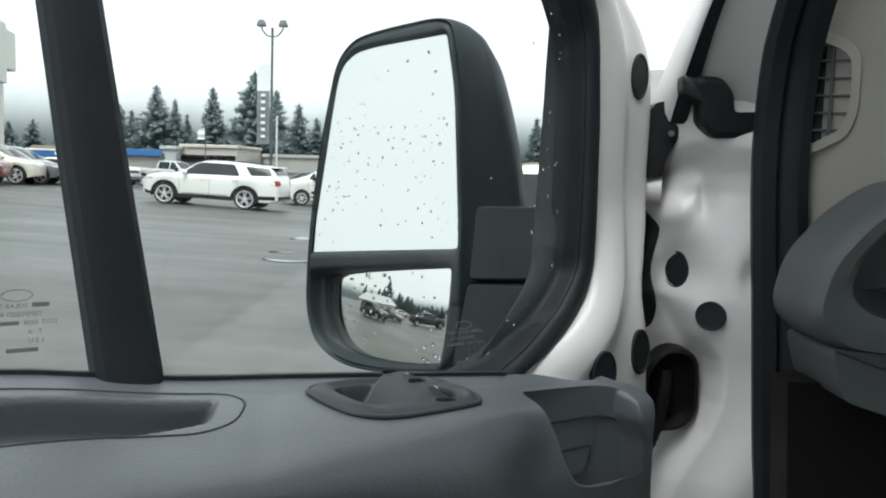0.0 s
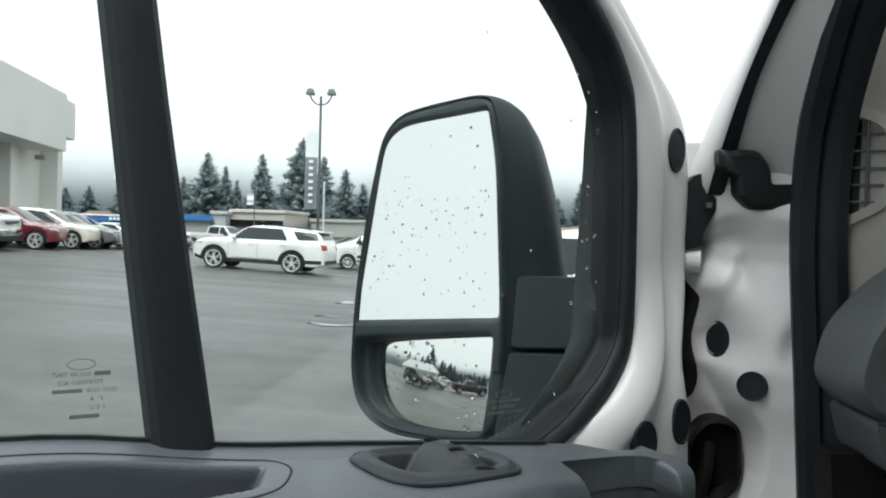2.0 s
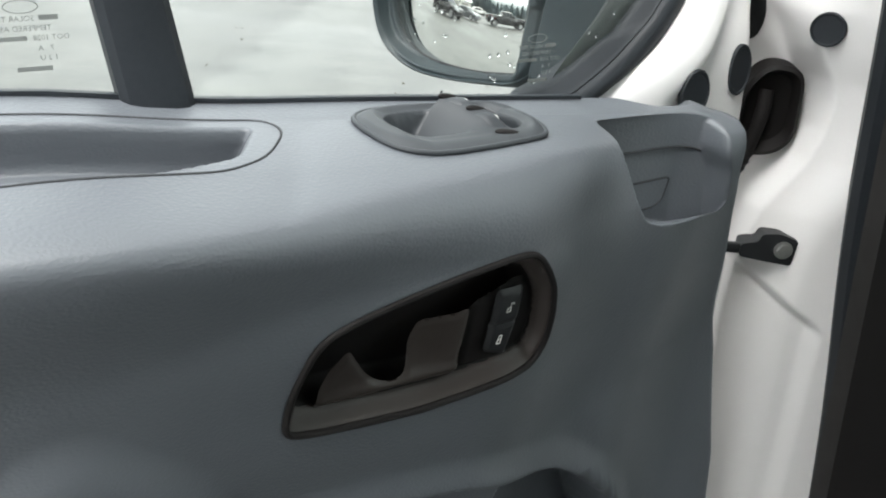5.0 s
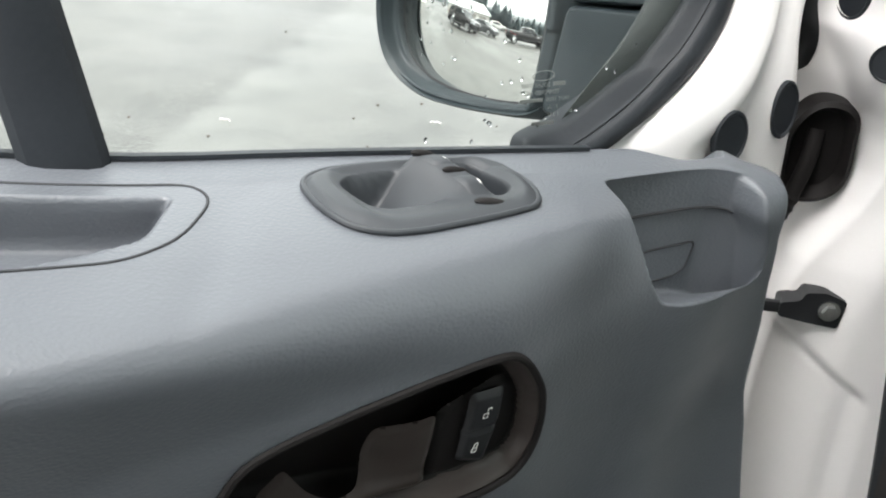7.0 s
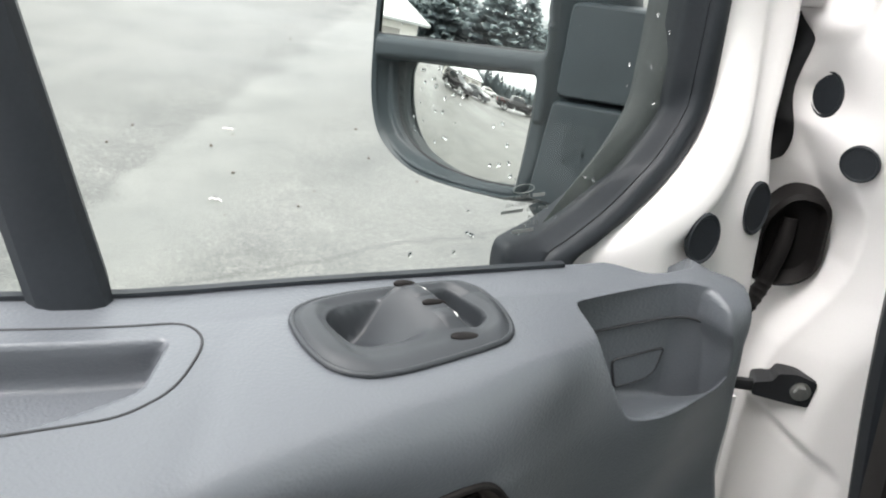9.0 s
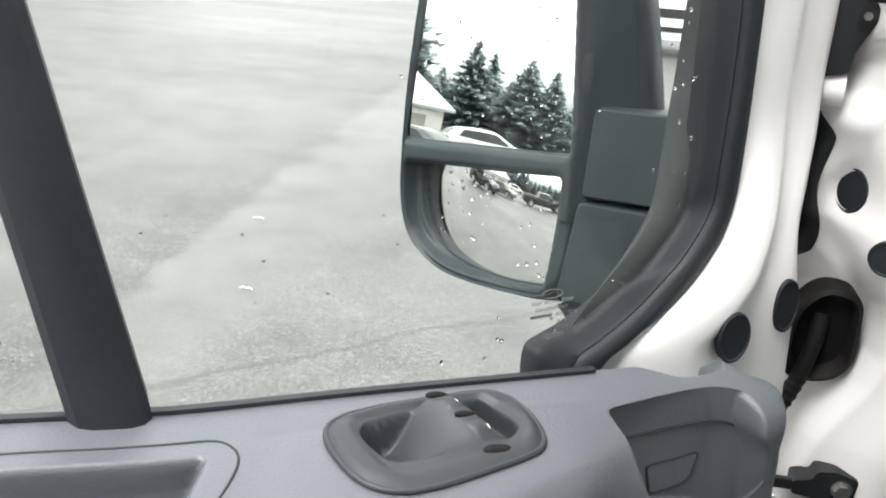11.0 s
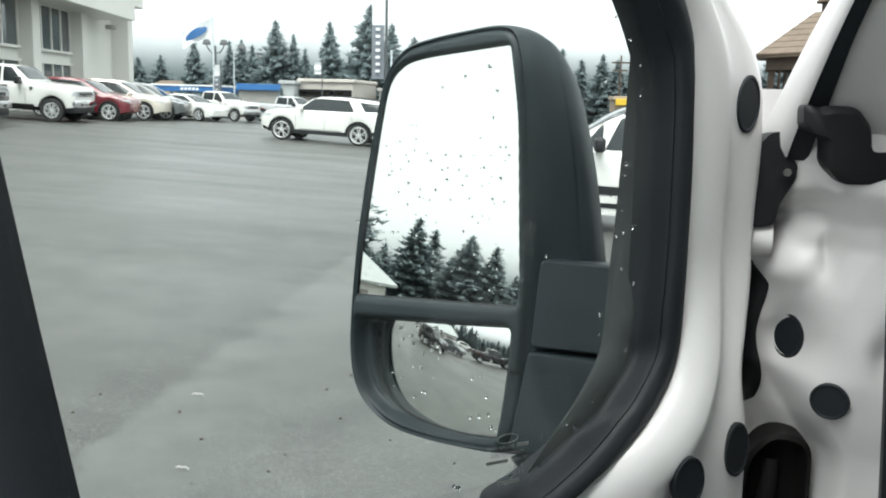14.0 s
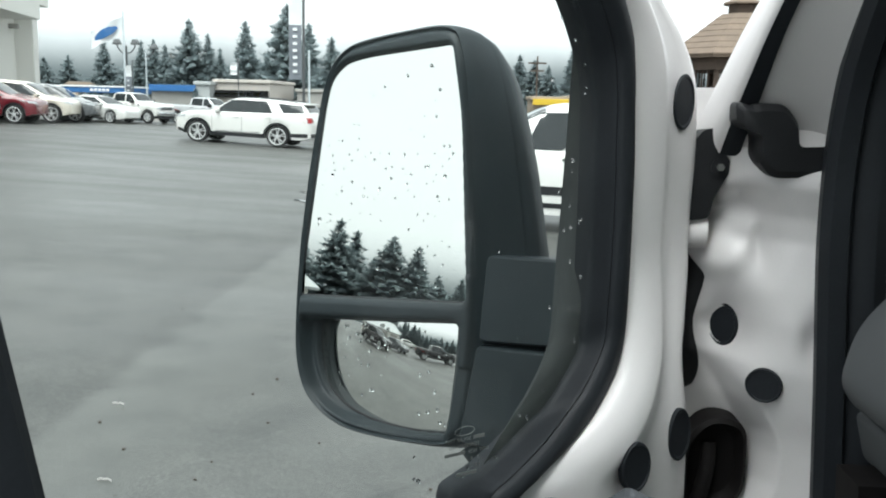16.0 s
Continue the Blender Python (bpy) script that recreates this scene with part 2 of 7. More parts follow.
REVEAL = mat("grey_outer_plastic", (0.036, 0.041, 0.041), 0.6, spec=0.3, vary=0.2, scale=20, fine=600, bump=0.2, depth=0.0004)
# dark colour for the shade in grooves and joints
SEAM = mat("seam_shade", (0.02, 0.021, 0.024), 0.8, vary=0.1, bump=0)
WHITE = mat("white_car_paint", (0.77, 0.75, 0.745), 0.38, vary=0.02, scale=6, fine=400, bump=0.02, depth=0.0003, coat=0.15, rvary=0.05)
WHITE_CAR = mat("white_vehicle_paint", (0.70, 0.695, 0.67), 0.22, vary=0.02, scale=2, fine=40, bump=0, coat=0.6)
BEIGE = mat("beige_trim_plastic", (0.37, 0.35, 0.32), 0.6, vary=0.04, scale=10, fine=600, bump=0.15, depth=0.0004)
LINING = mat("grey_cab_lining", (0.10, 0.10, 0.10), 0.9, vary=0.1, scale=6, fine=200, bump=0.2)
DASH = mat("dashboard_plastic", (0.085, 0.09, 0.094), 0.55, vary=0.06, scale=9, fine=600, bump=0.2, depth=0.0005)
STEEL = mat("zinc_steel", (0.55, 0.55, 0.54), 0.35, metal=1.0, vary=0.15, scale=60, fine=300, bump=0.1, depth=0.0004)
GLASS = glass_mat("door_glass", (0.94, 0.957, 0.95))
SCREEN = glass_mat("windscreen_glass", (0.84, 0.88, 0.86))
FABRIC = mat("pale_headliner_fabric", (0.52, 0.51, 0.48), 0.9, vary=0.05, scale=8, fine=300, bump=0.2)
MIRROR = mirror_mat()
PRINT = mat("grey_print", (0.13, 0.14, 0.135), 0.7, vary=0.1, bump=0)
ICON = mat("white_print", (0.75, 0.75, 0.72), 0.6, vary=0.03, bump=0)
ASPHALT = asphalt_mat()
TINTED = mat("tinted_car_glass", (0.02, 0.025, 0.027), 0.06, vary=0.1, scale=3, bump=0, rvary=0.02)
TYRE = mat("tyre_rubber", (0.02, 0.02, 0.021), 0.75, vary=0.2, scale=9, fine=60, bump=0.3, depth=0.004)
ALLOY = mat("alloy_rim", (0.66, 0.67, 0.67), 0.35, metal=0.25, vary=0.08, scale=8, bump=0)
CHROME = mat("chrome_trim", (0.75, 0.76, 0.77), 0.12, metal=1.0, vary=0.05, bump=0)
LAMP = mat("clear_lamp_lens", (0.42, 0.44, 0.45), 0.12, vary=0.2, scale=9, bump=0)
REDLAMP = mat("red_lamp_lens", (0.30, 0.012, 0.012), 0.12, vary=0.1, bump=0)
RED_CAR = mat("red_vehicle_paint", (0.14, 0.012, 0.020), 0.2, vary=0.05, scale=2, bump=0, coat=0.6)
SILVER_CAR = mat("silver_vehicle_paint", (0.50, 0.51, 0.52), 0.25, vary=0.03, scale=2, bump=0, coat=0.6)
BEIGE_CAR = mat("pale_gold_vehicle_paint", (0.62, 0.57, 0.49), 0.22, vary=0.03, scale=2, bump=0, coat=0.6)
BLACK_CAR = mat("black_vehicle_paint", (0.012, 0.012, 0.013), 0.15, vary=0.05, scale=2, bump=0, coat=0.6)
GREY_CAR = mat("grey_vehicle_paint", (0.10, 0.105, 0.11), 0.2, vary=0.05, scale=2, bump=0, coat=0.6)
STUCCO = mat("pale_stucco", (0.76, 0.75, 0.71), 0.85, vary=0.07, scale=0.5, fine=40, bump=0.3, depth=0.004)
CONCRETE = mat("grey_concrete", (0.36, 0.35, 0.33), 0.85, vary=0.15, scale=0.8, fine=30, bump=0.3, depth=0.004)
WINDOW = mat("dark_window_glass", (0.10, 0.115, 0.12), 0.05, vary=0.3, scale=0.5, bump=0, rvary=0.02)
BARK = mat("conifer_bark", (0.075, 0.055, 0.042), 0.9, vary=0.3, scale=3, fine=30, bump=0.5, depth=0.02)
def needle_mat():
    """Needles seen in mass: each spray scatters light back and lets some through."""
    # pale bluish tints also put the distance haze into the needles
    m = mat("conifer_needles", (0.105, 0.135, 0.145), 0.8, vary=0.14, scale=0.35, fine=3.0, bump=0)
    n, l = m.node_tree.nodes, m.node_tree.links
    p = n["Principled BSDF"]
    tr, mx = n.new("ShaderNodeBsdfTranslucent"), n.new("ShaderNodeMixShader")
    tr.inputs["Color"].default_value = (0.33, 0.39, 0.40, 1)
    mx.inputs[0].default_value = 0.6
    l.new(p.outputs[0], mx.inputs[1])
    l.new(tr.outputs[0], mx.inputs[2])
    l.new(mx.outputs[0], n["Material Output"].inputs["Surface"])
    return m


NEEDLES = needle_mat()
PALEPOLE = mat("pale_painted_pole", (0.55, 0.60, 0.63), 0.45, vary=0.08, scale=3, bump=0)
GALV = mat("galvanised_pole", (0.10, 0.105, 0.11), 0.5, metal=0.3, vary=0.15, scale=3, bump=0.1)
BLUE = mat("blue_fascia", (0.035, 0.14, 0.36), 0.4, vary=0.06, scale=0.5, bump=0)
YELLOW = mat("yellow_fascia", (0.62, 0.42, 0.03), 0.5, vary=0.06, scale=0.5, bump=0)
ROOFTAN = mat("brown_shingle", (0.15, 0.115, 0.085), 0.8, vary=0.2, scale=2, fine=20, bump=0.3, depth=0.01)
BRICKTAN = mat("tan_wall", (0.33, 0.27, 0.21), 0.85, vary=0.12, scale=0.8, fine=10, bump=0.2)
PALEWALL = mat("pale_render_wall", (0.52, 0.48, 0.44), 0.85, vary=0.08, scale=0.8, fine=10, bump=0.2)
METALROOF = mat("pale_metal_roof", (0.42, 0.44, 0.44), 0.5, vary=0.06, scale=0.4, fine=6, bump=0.1)
BANNER = mat("dark_banner_cloth", (0.17, 0.185, 0.21), 0.75, vary=0.1, scale=2, bump=0)
CLOTH = mat("white_flag_cloth", (0.75, 0.77, 0.78), 0.8, vary=0.04, scale=2, bump=0)
# the emission holds the hills and the haze painted over them
HILLS = glow_mat("painted_hazy_hills", (0.15, 0.178, 0.185), (0.62, 0.66, 0.67), 14, 66, 1.0)

# ---- building helpers ----


def mesh_of(name, verts, faces, material, smooth=False, sharp=None):
    me = bpy.data.meshes.new(name)
    me.from_pydata([tuple(v) for v in verts], [], faces)
    me.validate()
    if material:
        me.materials.append(material)
    if smooth:
        me.polygons.foreach_set("use_smooth", [True] * len(me.polygons))
        if sharp:
            me.set_sharp_from_angle(angle=radians(sharp))
    return me


def thing(name, m=None, label="", category="", group="", kind=""):
    ob = new(name)
    ob.empty_display_size = 0.1
    if m is not None:
        ob.matrix_world = m
    return tagged(ob, label, category, group, kind)


def part(name, bm, material, parent=None, label="", smooth=True, sharp=35, kind=""):
    """Link a bmesh as ONE mesh object under its thing or part."""
    bmesh.ops.recalc_face_normals(bm, faces=bm.faces)
    me = bpy.data.meshes.new(name)
    bm.to_mesh(me)
    bm.free()
    me.materials.append(material)
    if smooth:
        me.polygons.foreach_set("use_smooth", [True] * len(me.polygons))
        me.set_sharp_from_angle(angle=radians(sharp))
    ob = new(name, me)
    ob.parent = parent
    return tagged(ob, label, kind=kind)


def part_mesh(name, me, parent=None, label="", kind=""):
    ob = new(name, me)
    ob.parent = parent
    return tagged(ob, label, kind=kind)


def box(x0, x1, y0, y1, z0, z1, bevel=0.0, seg=2, bm=None):
    bm2 = bmesh.new()
    r = bmesh.ops.create_cube(bm2, size=1)
    bmesh.ops.scale(bm2, vec=(abs(x1 - x0), abs(y1 - y0), abs(z1 - z0)), verts=bm2.verts)
    bmesh.ops.translate(bm2, vec=((x0 + x1) / 2, (y0 + y1) / 2, (z0 + z1) / 2), verts=bm2.verts)
    if bevel:
        bmesh.ops.bevel(bm2, geom=list(bm2.edges), offset=bevel, segments=seg, affect="EDGES", profile=0.5)
    if bm is None:
        return bm2
    me = bpy.data.meshes.new("tmp")
    bm2.to_mesh(me)
    bm2.free()
    bm.from_mesh(me)
    bpy.data.meshes.remove(me)
    return bm


def cyl(p, q, r0, r1=None, n=16, bm=None, caps=True):
    """A tapered cylinder from p to q."""
    bm = bm or bmesh.new()
    p, q = Vector(p), Vector(q)
    r1 = r0 if r1 is None else r1
    ax = (q - p).normalized()
    s = ax.cross(Vector((0, 0, 1)) if abs(ax.z) < 0.9 else Vector((1, 0, 0))).normalized()
    t = ax.cross(s)
    ra = [bm.verts.new(p + (s * math.cos(a) + t * math.sin(a)) * r0) for a in (2 * math.pi * i / n for i in range(n))]
    rb = [bm.verts.new(q + (s * math.cos(a) + t * math.sin(a)) * r1) for a in (2 * math.pi * i / n for i in range(n))]
    for i in range(n):
        bm.faces.new((ra[i], ra[(i + 1) % n], rb[(i + 1) % n], rb[i]))
    if caps:
        bm.faces.new(ra)
        bm.faces.new(rb)
    return bm


def rounded(points, r, n=5):
    """A closed outline with its corners rounded to about r."""
    out, k = [], len(points)
    for i in range(k):
        a, b, c = (Vector(points[j % k]).to_2d() for j in (i - 1, i, i + 1))
        rr = r[i] if isinstance(r, (list, tuple)) else r
        d1, d2 = min(rr, (a - b).length * 0.45), min(rr, (c - b).length * 0.45)
        p, q = b + (a - b).normalized() * d1, b + (c - b).normalized() * d2
        for j in range(n + 1):
            t = j / n
            out.append(p * (1 - t) ** 2 + b * 2 * t * (1 - t) + q * t * t)
    return out


def loft(rings, close_ends=True, bm=None):
    """Join rings of as many points each."""
    bm = bm or bmesh.new()
    vs = [[bm.verts.new(p) for p in ring] for ring in rings]
    n = len(rings[0])
    for a, b in zip(vs, vs[1:]):
        for i in range(n):
            bm.faces.new((a[i], a[(i + 1) % n], b[(i + 1) % n], b[i]))
    if close_ends:
        bm.faces.new(vs[0])
        bm.faces.new(vs[-1])
    return bm


def smooth_line(points, n=8, closed=False):
    """A Catmull-Rom line through the points."""
    pts = [Vector(p) for p in points]
    k, out = len(pts), []
    for i in range(k if closed else k - 1):
        if closed:
            a, b, c, d = (pts[(i + j) % k] for j in (-1, 0, 1, 2))
        else:
            a, b, c, d = pts[max(i - 1, 0)], pts[i], pts[i + 1], pts[min(i + 2, k - 1)]
        for j in range(n):
            t = j / n
            out.append(0.5 * (2 * b + (c - a) * t + (2 * a - 5 * b + 4 * c - d) * t * t + (3 * b - a - 3 * c + d) * t ** 3))
    if not closed:
        out.append(pts[-1])
    return out


def sweep(line, profile, side, closed=False, bm=None):
    """Sweep a closed 2D profile along a line; side: the vector that the profile's first axis follows."""
    rings = []
    k = len(line)
    for i, p in enumerate(line):
        a = line[(i - 1) % k] if closed or i else p
        b = line[(i + 1) % k] if closed or i < k - 1 else p
        t = (b - a).normalized()
        s = (side - t * side.dot(t)).normalized()
        u = t.cross(s)
        rings.append([p + s * x + u * y for x, y in profile])
    if closed:
        rings.append(rings[0])
        return loft(rings, False, bm)
    return loft(rings, True, bm)


def ring_profile(rx, ry, n=10):
    return [(rx * math.cos(2 * math.pi * i / n), ry * math.sin(2 * math.pi * i / n)) for i in range(n)]


def slab(outline, depth_vec, bm=None):
    """A flat plate from an outline of 3D points, thick by depth_vec."""
    bm = bm or bmesh.new()
    d = Vector(depth_vec)
    return loft([[Vector(p) for p in outline], [Vector(p) + d for p in outline]], True, bm)

# ---- the open door of the van ----
DOOR_TURN = math.degrees(math.atan2(0.559, 0.829))
DOOR_BASE = Vector((0.3, 0.72, 0.6))          # in the door's own axes: along it, outwards, up
DOOR_M = pose(0, 0, 0, 0, 0, DOOR_TURN) @ Matrix.Translation(DOOR_BASE)
van_door = thing("van_door", DOOR_M, "open white van door with grey moulded inner panel and clear window", "van door")


def on_door(ob):
    """Parts of the door are modelled in axes along it (x), outwards (y) and up (z)."""
    ob.location = -DOOR_BASE
    return ob


def ease(a, b, x):
    t = np.clip((x - a) / (b - a), 0, 1)
    return t * t * (3 - 2 * t)


KNOTS = np.array([0, 0.04, 0.075, 0.125, 0.22, 0.31, 0.68])


def belt(u):
    # a softly curved sill line
    return sum(np.interp(u + d, [-0.3, 0.0, 0.19, 0.30, 0.42, 0.60, 0.65, 0.74, 0.80, 0.84], [1.66, 1.655, 1.651, 1.632, 1.622, 1.604, 1.599, 1.590, 1.584, 1.580]) for d in (-0.04, -0.027, -0.013, 0.0, 0.013, 0.027, 0.04)) / 7


def brow(u):
    return 0.020 * ease(0.12, 0.50, u) * (1 - ease(0.54, 0.70, u))


def panel_surface(u, s):
    """The inner panel's moulded face: s runs in metres from the glass over the sill and down."""
    u, s = np.broadcast_arrays(np.asarray(u, float), np.asarray(s, float))
    b = belt(u)
    f = 0.545 + 0.057 * ease(0.47, 0.64, u) + 0.050 * ease(0.62, 0.80, u)
    o = np.zeros_like(u)
    # the brow draws back from the seat towards the switches
    k = brow(u)
    f = f + k
    vs = [o + 0.705, o + 0.668, f * 0.45 + 0.668 * 0.55 - 0.012, f - 0.004, f + 0.013, f + 0.040, f + 0.062]
    zs = [b, b - 0.006, b - 0.021 - 0.18 * k, b - 0.056 - 0.52 * k, 1.446 - 0.79 * k, 1.337 - k, o + 0.95]
    out = []
    i = np.clip(np.searchsorted(KNOTS, s) - 1, 0, 5)
    h = KNOTS[i + 1] - KNOTS[i]
    t = (s - KNOTS[i]) / h
    for y in (vs, zs):
        y = np.stack(y)
        m = np.empty_like(y)
        m[0], m[-1] = (y[1] - y[0]) / KNOTS[1], (y[-1] - y[-2]) / (KNOTS[-1] - KNOTS[-2])
        for k in range(1, 6):
            m[k] = (y[k + 1] - y[k - 1]) / (KNOTS[k + 1] - KNOTS[k - 1])
        ya, yb = np.take_along_axis(y, i[None], 0)[0], np.take_along_axis(y, i[None] + 1, 0)[0]
        ma, mb = np.take_along_axis(m, i[None], 0)[0], np.take_along_axis(m, i[None] + 1, 0)[0]
        out.append((2 * t**3 - 3 * t**2 + 1) * ya + (t**3 - 2 * t**2 + t) * h * ma + (-2 * t**3 + 3 * t**2) * yb + (t**3 - t**2) * h * mb)
    # the sill runs out level to a crisp fold, which comes nearer the glass towards the switches
    fold = np.interp(u, [0.10, 0.20, 0.25, 0.30, 0.37, 0.43, 0.51, 0.60], [0.118, 0.115, 0.108, 0.099, 0.088, 0.081, 0.073, 0.069])
    w = -np.logaddexp(-14 * (s - 0.036) / (fold - 0.036), -14) / 14
    w = 0.028 * np.clip(w, 0, 1) * (1 - ease(0.0, 0.055, s - fold)) * (1 - 0.8 * ease(0.54, 0.64, u))
    return [out[0] - 0.85 * w, out[1] + 0.53 * w]


def inside(u, s, poly):
    """Signed distance into an outline (positive inside)."""
    p = np.array([tuple(q)[:2] for q in poly])
    d = np.full(u.shape, 9.0)
    ins = np.zeros(u.shape, bool)
    for a, b in zip(p, np.roll(p, -1, 0)):
        ab = b - a
        t = np.clip(((u - a[0]) * ab[0] + (s - a[1]) * ab[1]) / (ab @ ab), 0, 1)
        d = np.minimum(d, np.hypot(u - a[0] - t * ab[0], s - a[1] - t * ab[1]))
        if a[1] != b[1]:
            ins ^= ((a[1] > s) != (b[1] > s)) & (u < (b[0] - a[0]) * (s - a[1]) / (b[1] - a[1]) + a[0])
    return np.where(ins, d, -d)


TRAY = rounded([(-0.14, 0.041), (0.326, 0.044), (0.303, 0.064), (0.24, 0.075), (-0.14, 0.090)], 0.008)
TRAY_SEAM = rounded([(-0.16, 0.032), (0.334, 0.035), (0.344, 0.047), (0.320, 0.064), (0.29, 0.072), (-0.16, 0.098)], 0.012)
NOTCH = rounded([(0.603, 0.0475), (0.602, 0.060), (0.6015, 0.078), (0.606, 0.095), (0.615, 0.120), (0.627, 0.139), (0.643, 0.1445), (0.70, 0.1510), (0.736, 0.158), (0.748, 0.151), (0.742, 0.12), (0.733, 0.0955), (0.734, 0.06), (0.737, 0.042), (0.724, 0.0285), (0.665, 0.039)], 0.007)
BEZEL = rounded([(0.306, 0.208), (0.3092, 0.192), (0.3164, 0.178), (0.3257, 0.165), (0.3375, 0.1586), (0.3557, 0.1532), (0.3895, 0.1457), (0.4344, 0.1363), (0.4723, 0.1291), (0.4856, 0.1285), (0.495, 0.1333), (0.5035, 0.143), (0.514, 0.158), (0.5207, 0.180), (0.5213, 0.199), (0.515, 0.2105), (0.506, 0.2155), (0.487, 0.2172), (0.45, 0.2205), (0.41, 0.2228), (0.372, 0.2212), (0.336, 0.2190), (0.3145, 0.2165), (0.308, 0.2138)], 0.006, 2)
POD_OUT = rounded([(0.396, 0.042), (0.3955, 0.0495), (0.3985, 0.0573), (0.405, 0.0638), (0.4154, 0.0675), (0.4287, 0.0694), (0.4493, 0.0689), (0.478, 0.0663), (0.507, 0.064), (0.525, 0.0622), (0.5327, 0.0595), (0.538, 0.0537), (0.5405, 0.0421), (0.5362, 0.0285), (0.524, 0.0178), (0.51, 0.0168), (0.4418, 0.0230), (0.416, 0.028), (0.403, 0.034)], 0.004, 2)
POD_HOLE = rounded([(0.4165, 0.044), (0.418, 0.0495), (0.4235, 0.0585), (0.435, 0.0613), (0.515, 0.0560), (0.526, 0.050), (0.512, 0.0265), (0.46, 0.0325), (0.425, 0.038)], 0.005)

LOW_POCKET = rounded([(0.12, 0.246), (0.150, 0.2225), (0.1734, 0.2165), (0.1958, 0.2200), (0.2186, 0.2335), (0.2437, 0.2575), (0.29, 0.32), (0.30, 0.42), (0.10, 0.42)], 0.012, 3)
LONG_POCKET = rounded([(0.31, 0.302), (0.34, 0.2995), (0.4113, 0.3044), (0.4671, 0.3128), (0.5457, 0.3455), (0.585, 0.3665), (0.637, 0.4135), (0.69, 0.474), (0.73, 0.56), (0.55, 0.62), (0.33, 0.55)], 0.014, 3)
DEEP_END = rounded([(0.528, 0.342), (0.5457, 0.349), (0.585, 0.371), (0.637, 0.417), (0.686, 0.474), (0.72, 0.56), (0.56, 0.60), (0.47, 0.42)], 0.012, 3)


def panel_right(s):
    return np.interp(s, [0, 0.018, 0.03, 0.041, 0.0624, 0.105, 0.163, 0.21, 0.335, 0.5, 0.68], [0.745, 0.752, 0.766, 0.771, 0.769, 0.769, 0.782, 0.797, 0.841, 0.885, 0.91])


def panel_top(u):
    return 0.021 * ease(0.655, 0.695, u) - 0.006 * ease(0.70, 0.75, u)


def panel_face(u, s):
    v, z = panel_surface(u, s)
    m = ease(0.0, 0.007, inside(u, s, TRAY))
    v, z = v + 0.020 * m, z - 0.034 * m
    d = inside(u, s, NOTCH)
    m = ease(-0.002, 0.006, d)
    v = v + m * (0.672 - 0.012 * ease(0.705, 0.745, u) - v)
    z = z - 0.036 * m * ease(0.115, 0.150, s)
    m = ease(-0.001, 0.004, inside(u, s, BEZEL))
    v = v + 0.055 * m
    m = ease(0.0005, 0.005, inside(u, s, POD_OUT))
    z = z - 0.05 * m
    # the soft fold that runs down from the tray's end
    ridge = (u - (0.345 - 0.9 * (s - 0.06))) / 0.013
    z = z - 0.0013 * np.exp(-ridge**2) * ease(0.03, 0.05, s) * (1 - ease(0.085, 0.12, s))
    # lower pocket and its brow
    for pocket, brow_, deep in ((LOW_POCKET, 0.010, 0.030), (LONG_POCKET, 0.008, 0.010)):
        d = inside(u, s, pocket)
        v = v - brow_ * ease(-0.034, -0.004, d) * (1 - ease(-0.003, 0.001, d))
        v = v + deep * ease(-0.003, 0.006, d)
    v = v + 0.07 * ease(-0.001, 0.008, inside(u, s, DEEP_END))
    return v, z


def build_panel():
    a = np.concatenate([np.linspace(0, 0.30, 130, endpoint=False), np.linspace(0.30, 1, 400)])
    sv = np.concatenate([np.linspace(0, 0.24, 165, endpoint=False), np.linspace(0.24, 0.40, 60, endpoint=False), np.linspace(0.40, 0.68, 16)])
    A, S = np.meshgrid(a, sv)
    U = -0.20 + A * (panel_right(S) + 0.20)
    top = panel_top(U)
    S2 = top + S * (1 - top / 0.68)
    V, Z = panel_face(U, S2)
    # the edge rolls away round the right and the top
    roll = ease(0.985, 1.0, A)
    V = V + 0.012 * roll**2
    rows, cols = U.shape
    Ue, Ve, Ze = np.column_stack([U, U[:, -1] + 0.003, U[:, -1] + 0.003]), np.column_stack([V, V[:, -1] + 0.010, V[:, -1] + 0.030]), np.column_stack([Z, Z[:, -1] - 0.004, Z[:, -1] - 0.022])
    Ue, Ve, Ze = np.vstack([Ue[:1], Ue]), np.vstack([Ve[:1] + 0.004, Ve]), np.vstack([Ze[:1] - 0.03, Ze])
    rows, cols = Ue.shape
    verts = np.stack([Ue, Ve, Ze], -1).reshape(-1, 3)
    idx = np.arange(rows * cols).reshape(rows, cols)
    faces = np.stack([idx[:-1, :-1], idx[1:, :-1], idx[1:, 1:], idx[:-1, 1:]], -1).reshape(-1, 4)
    me = mesh_of("inner_panel", verts.tolist(), faces.tolist(), PANEL, True)
    return on_door(part_mesh("inner_panel", me, van_door, "grey moulded plastic panel with leather grain"))


build_panel()


def surface_line(points, lift=0.0, closed=True, extra=0.0):
    """Points (along, over) laid on the panel's face, lifted towards the seat."""
    out = []
    fine_ = []
    for a, b in zip(points, points[1:] + points[:1]):
        k = max(1, int((Vector(b) - Vector(a)).length / 0.012))
        fine_ += [Vector(a).lerp(Vector(b), i / k) for i in range(k)]
    points = fine_
    for q in points:
        v, z = panel_surface(q[0], q[1])
        out.append(Vector((q[0], float(v) - lift * 0.7 + extra, float(z) + lift * 0.5)))
    return out


def face_line(points, lift):
    out = []
    for q in points:
        v, z = panel_face(np.array([q[0]]), np.array([q[1]]))
        out.append(Vector((q[0], float(v[0]) - lift, float(z[0]))))
    return out


TOWARDS = Vector((0, -0.8, 0.6))
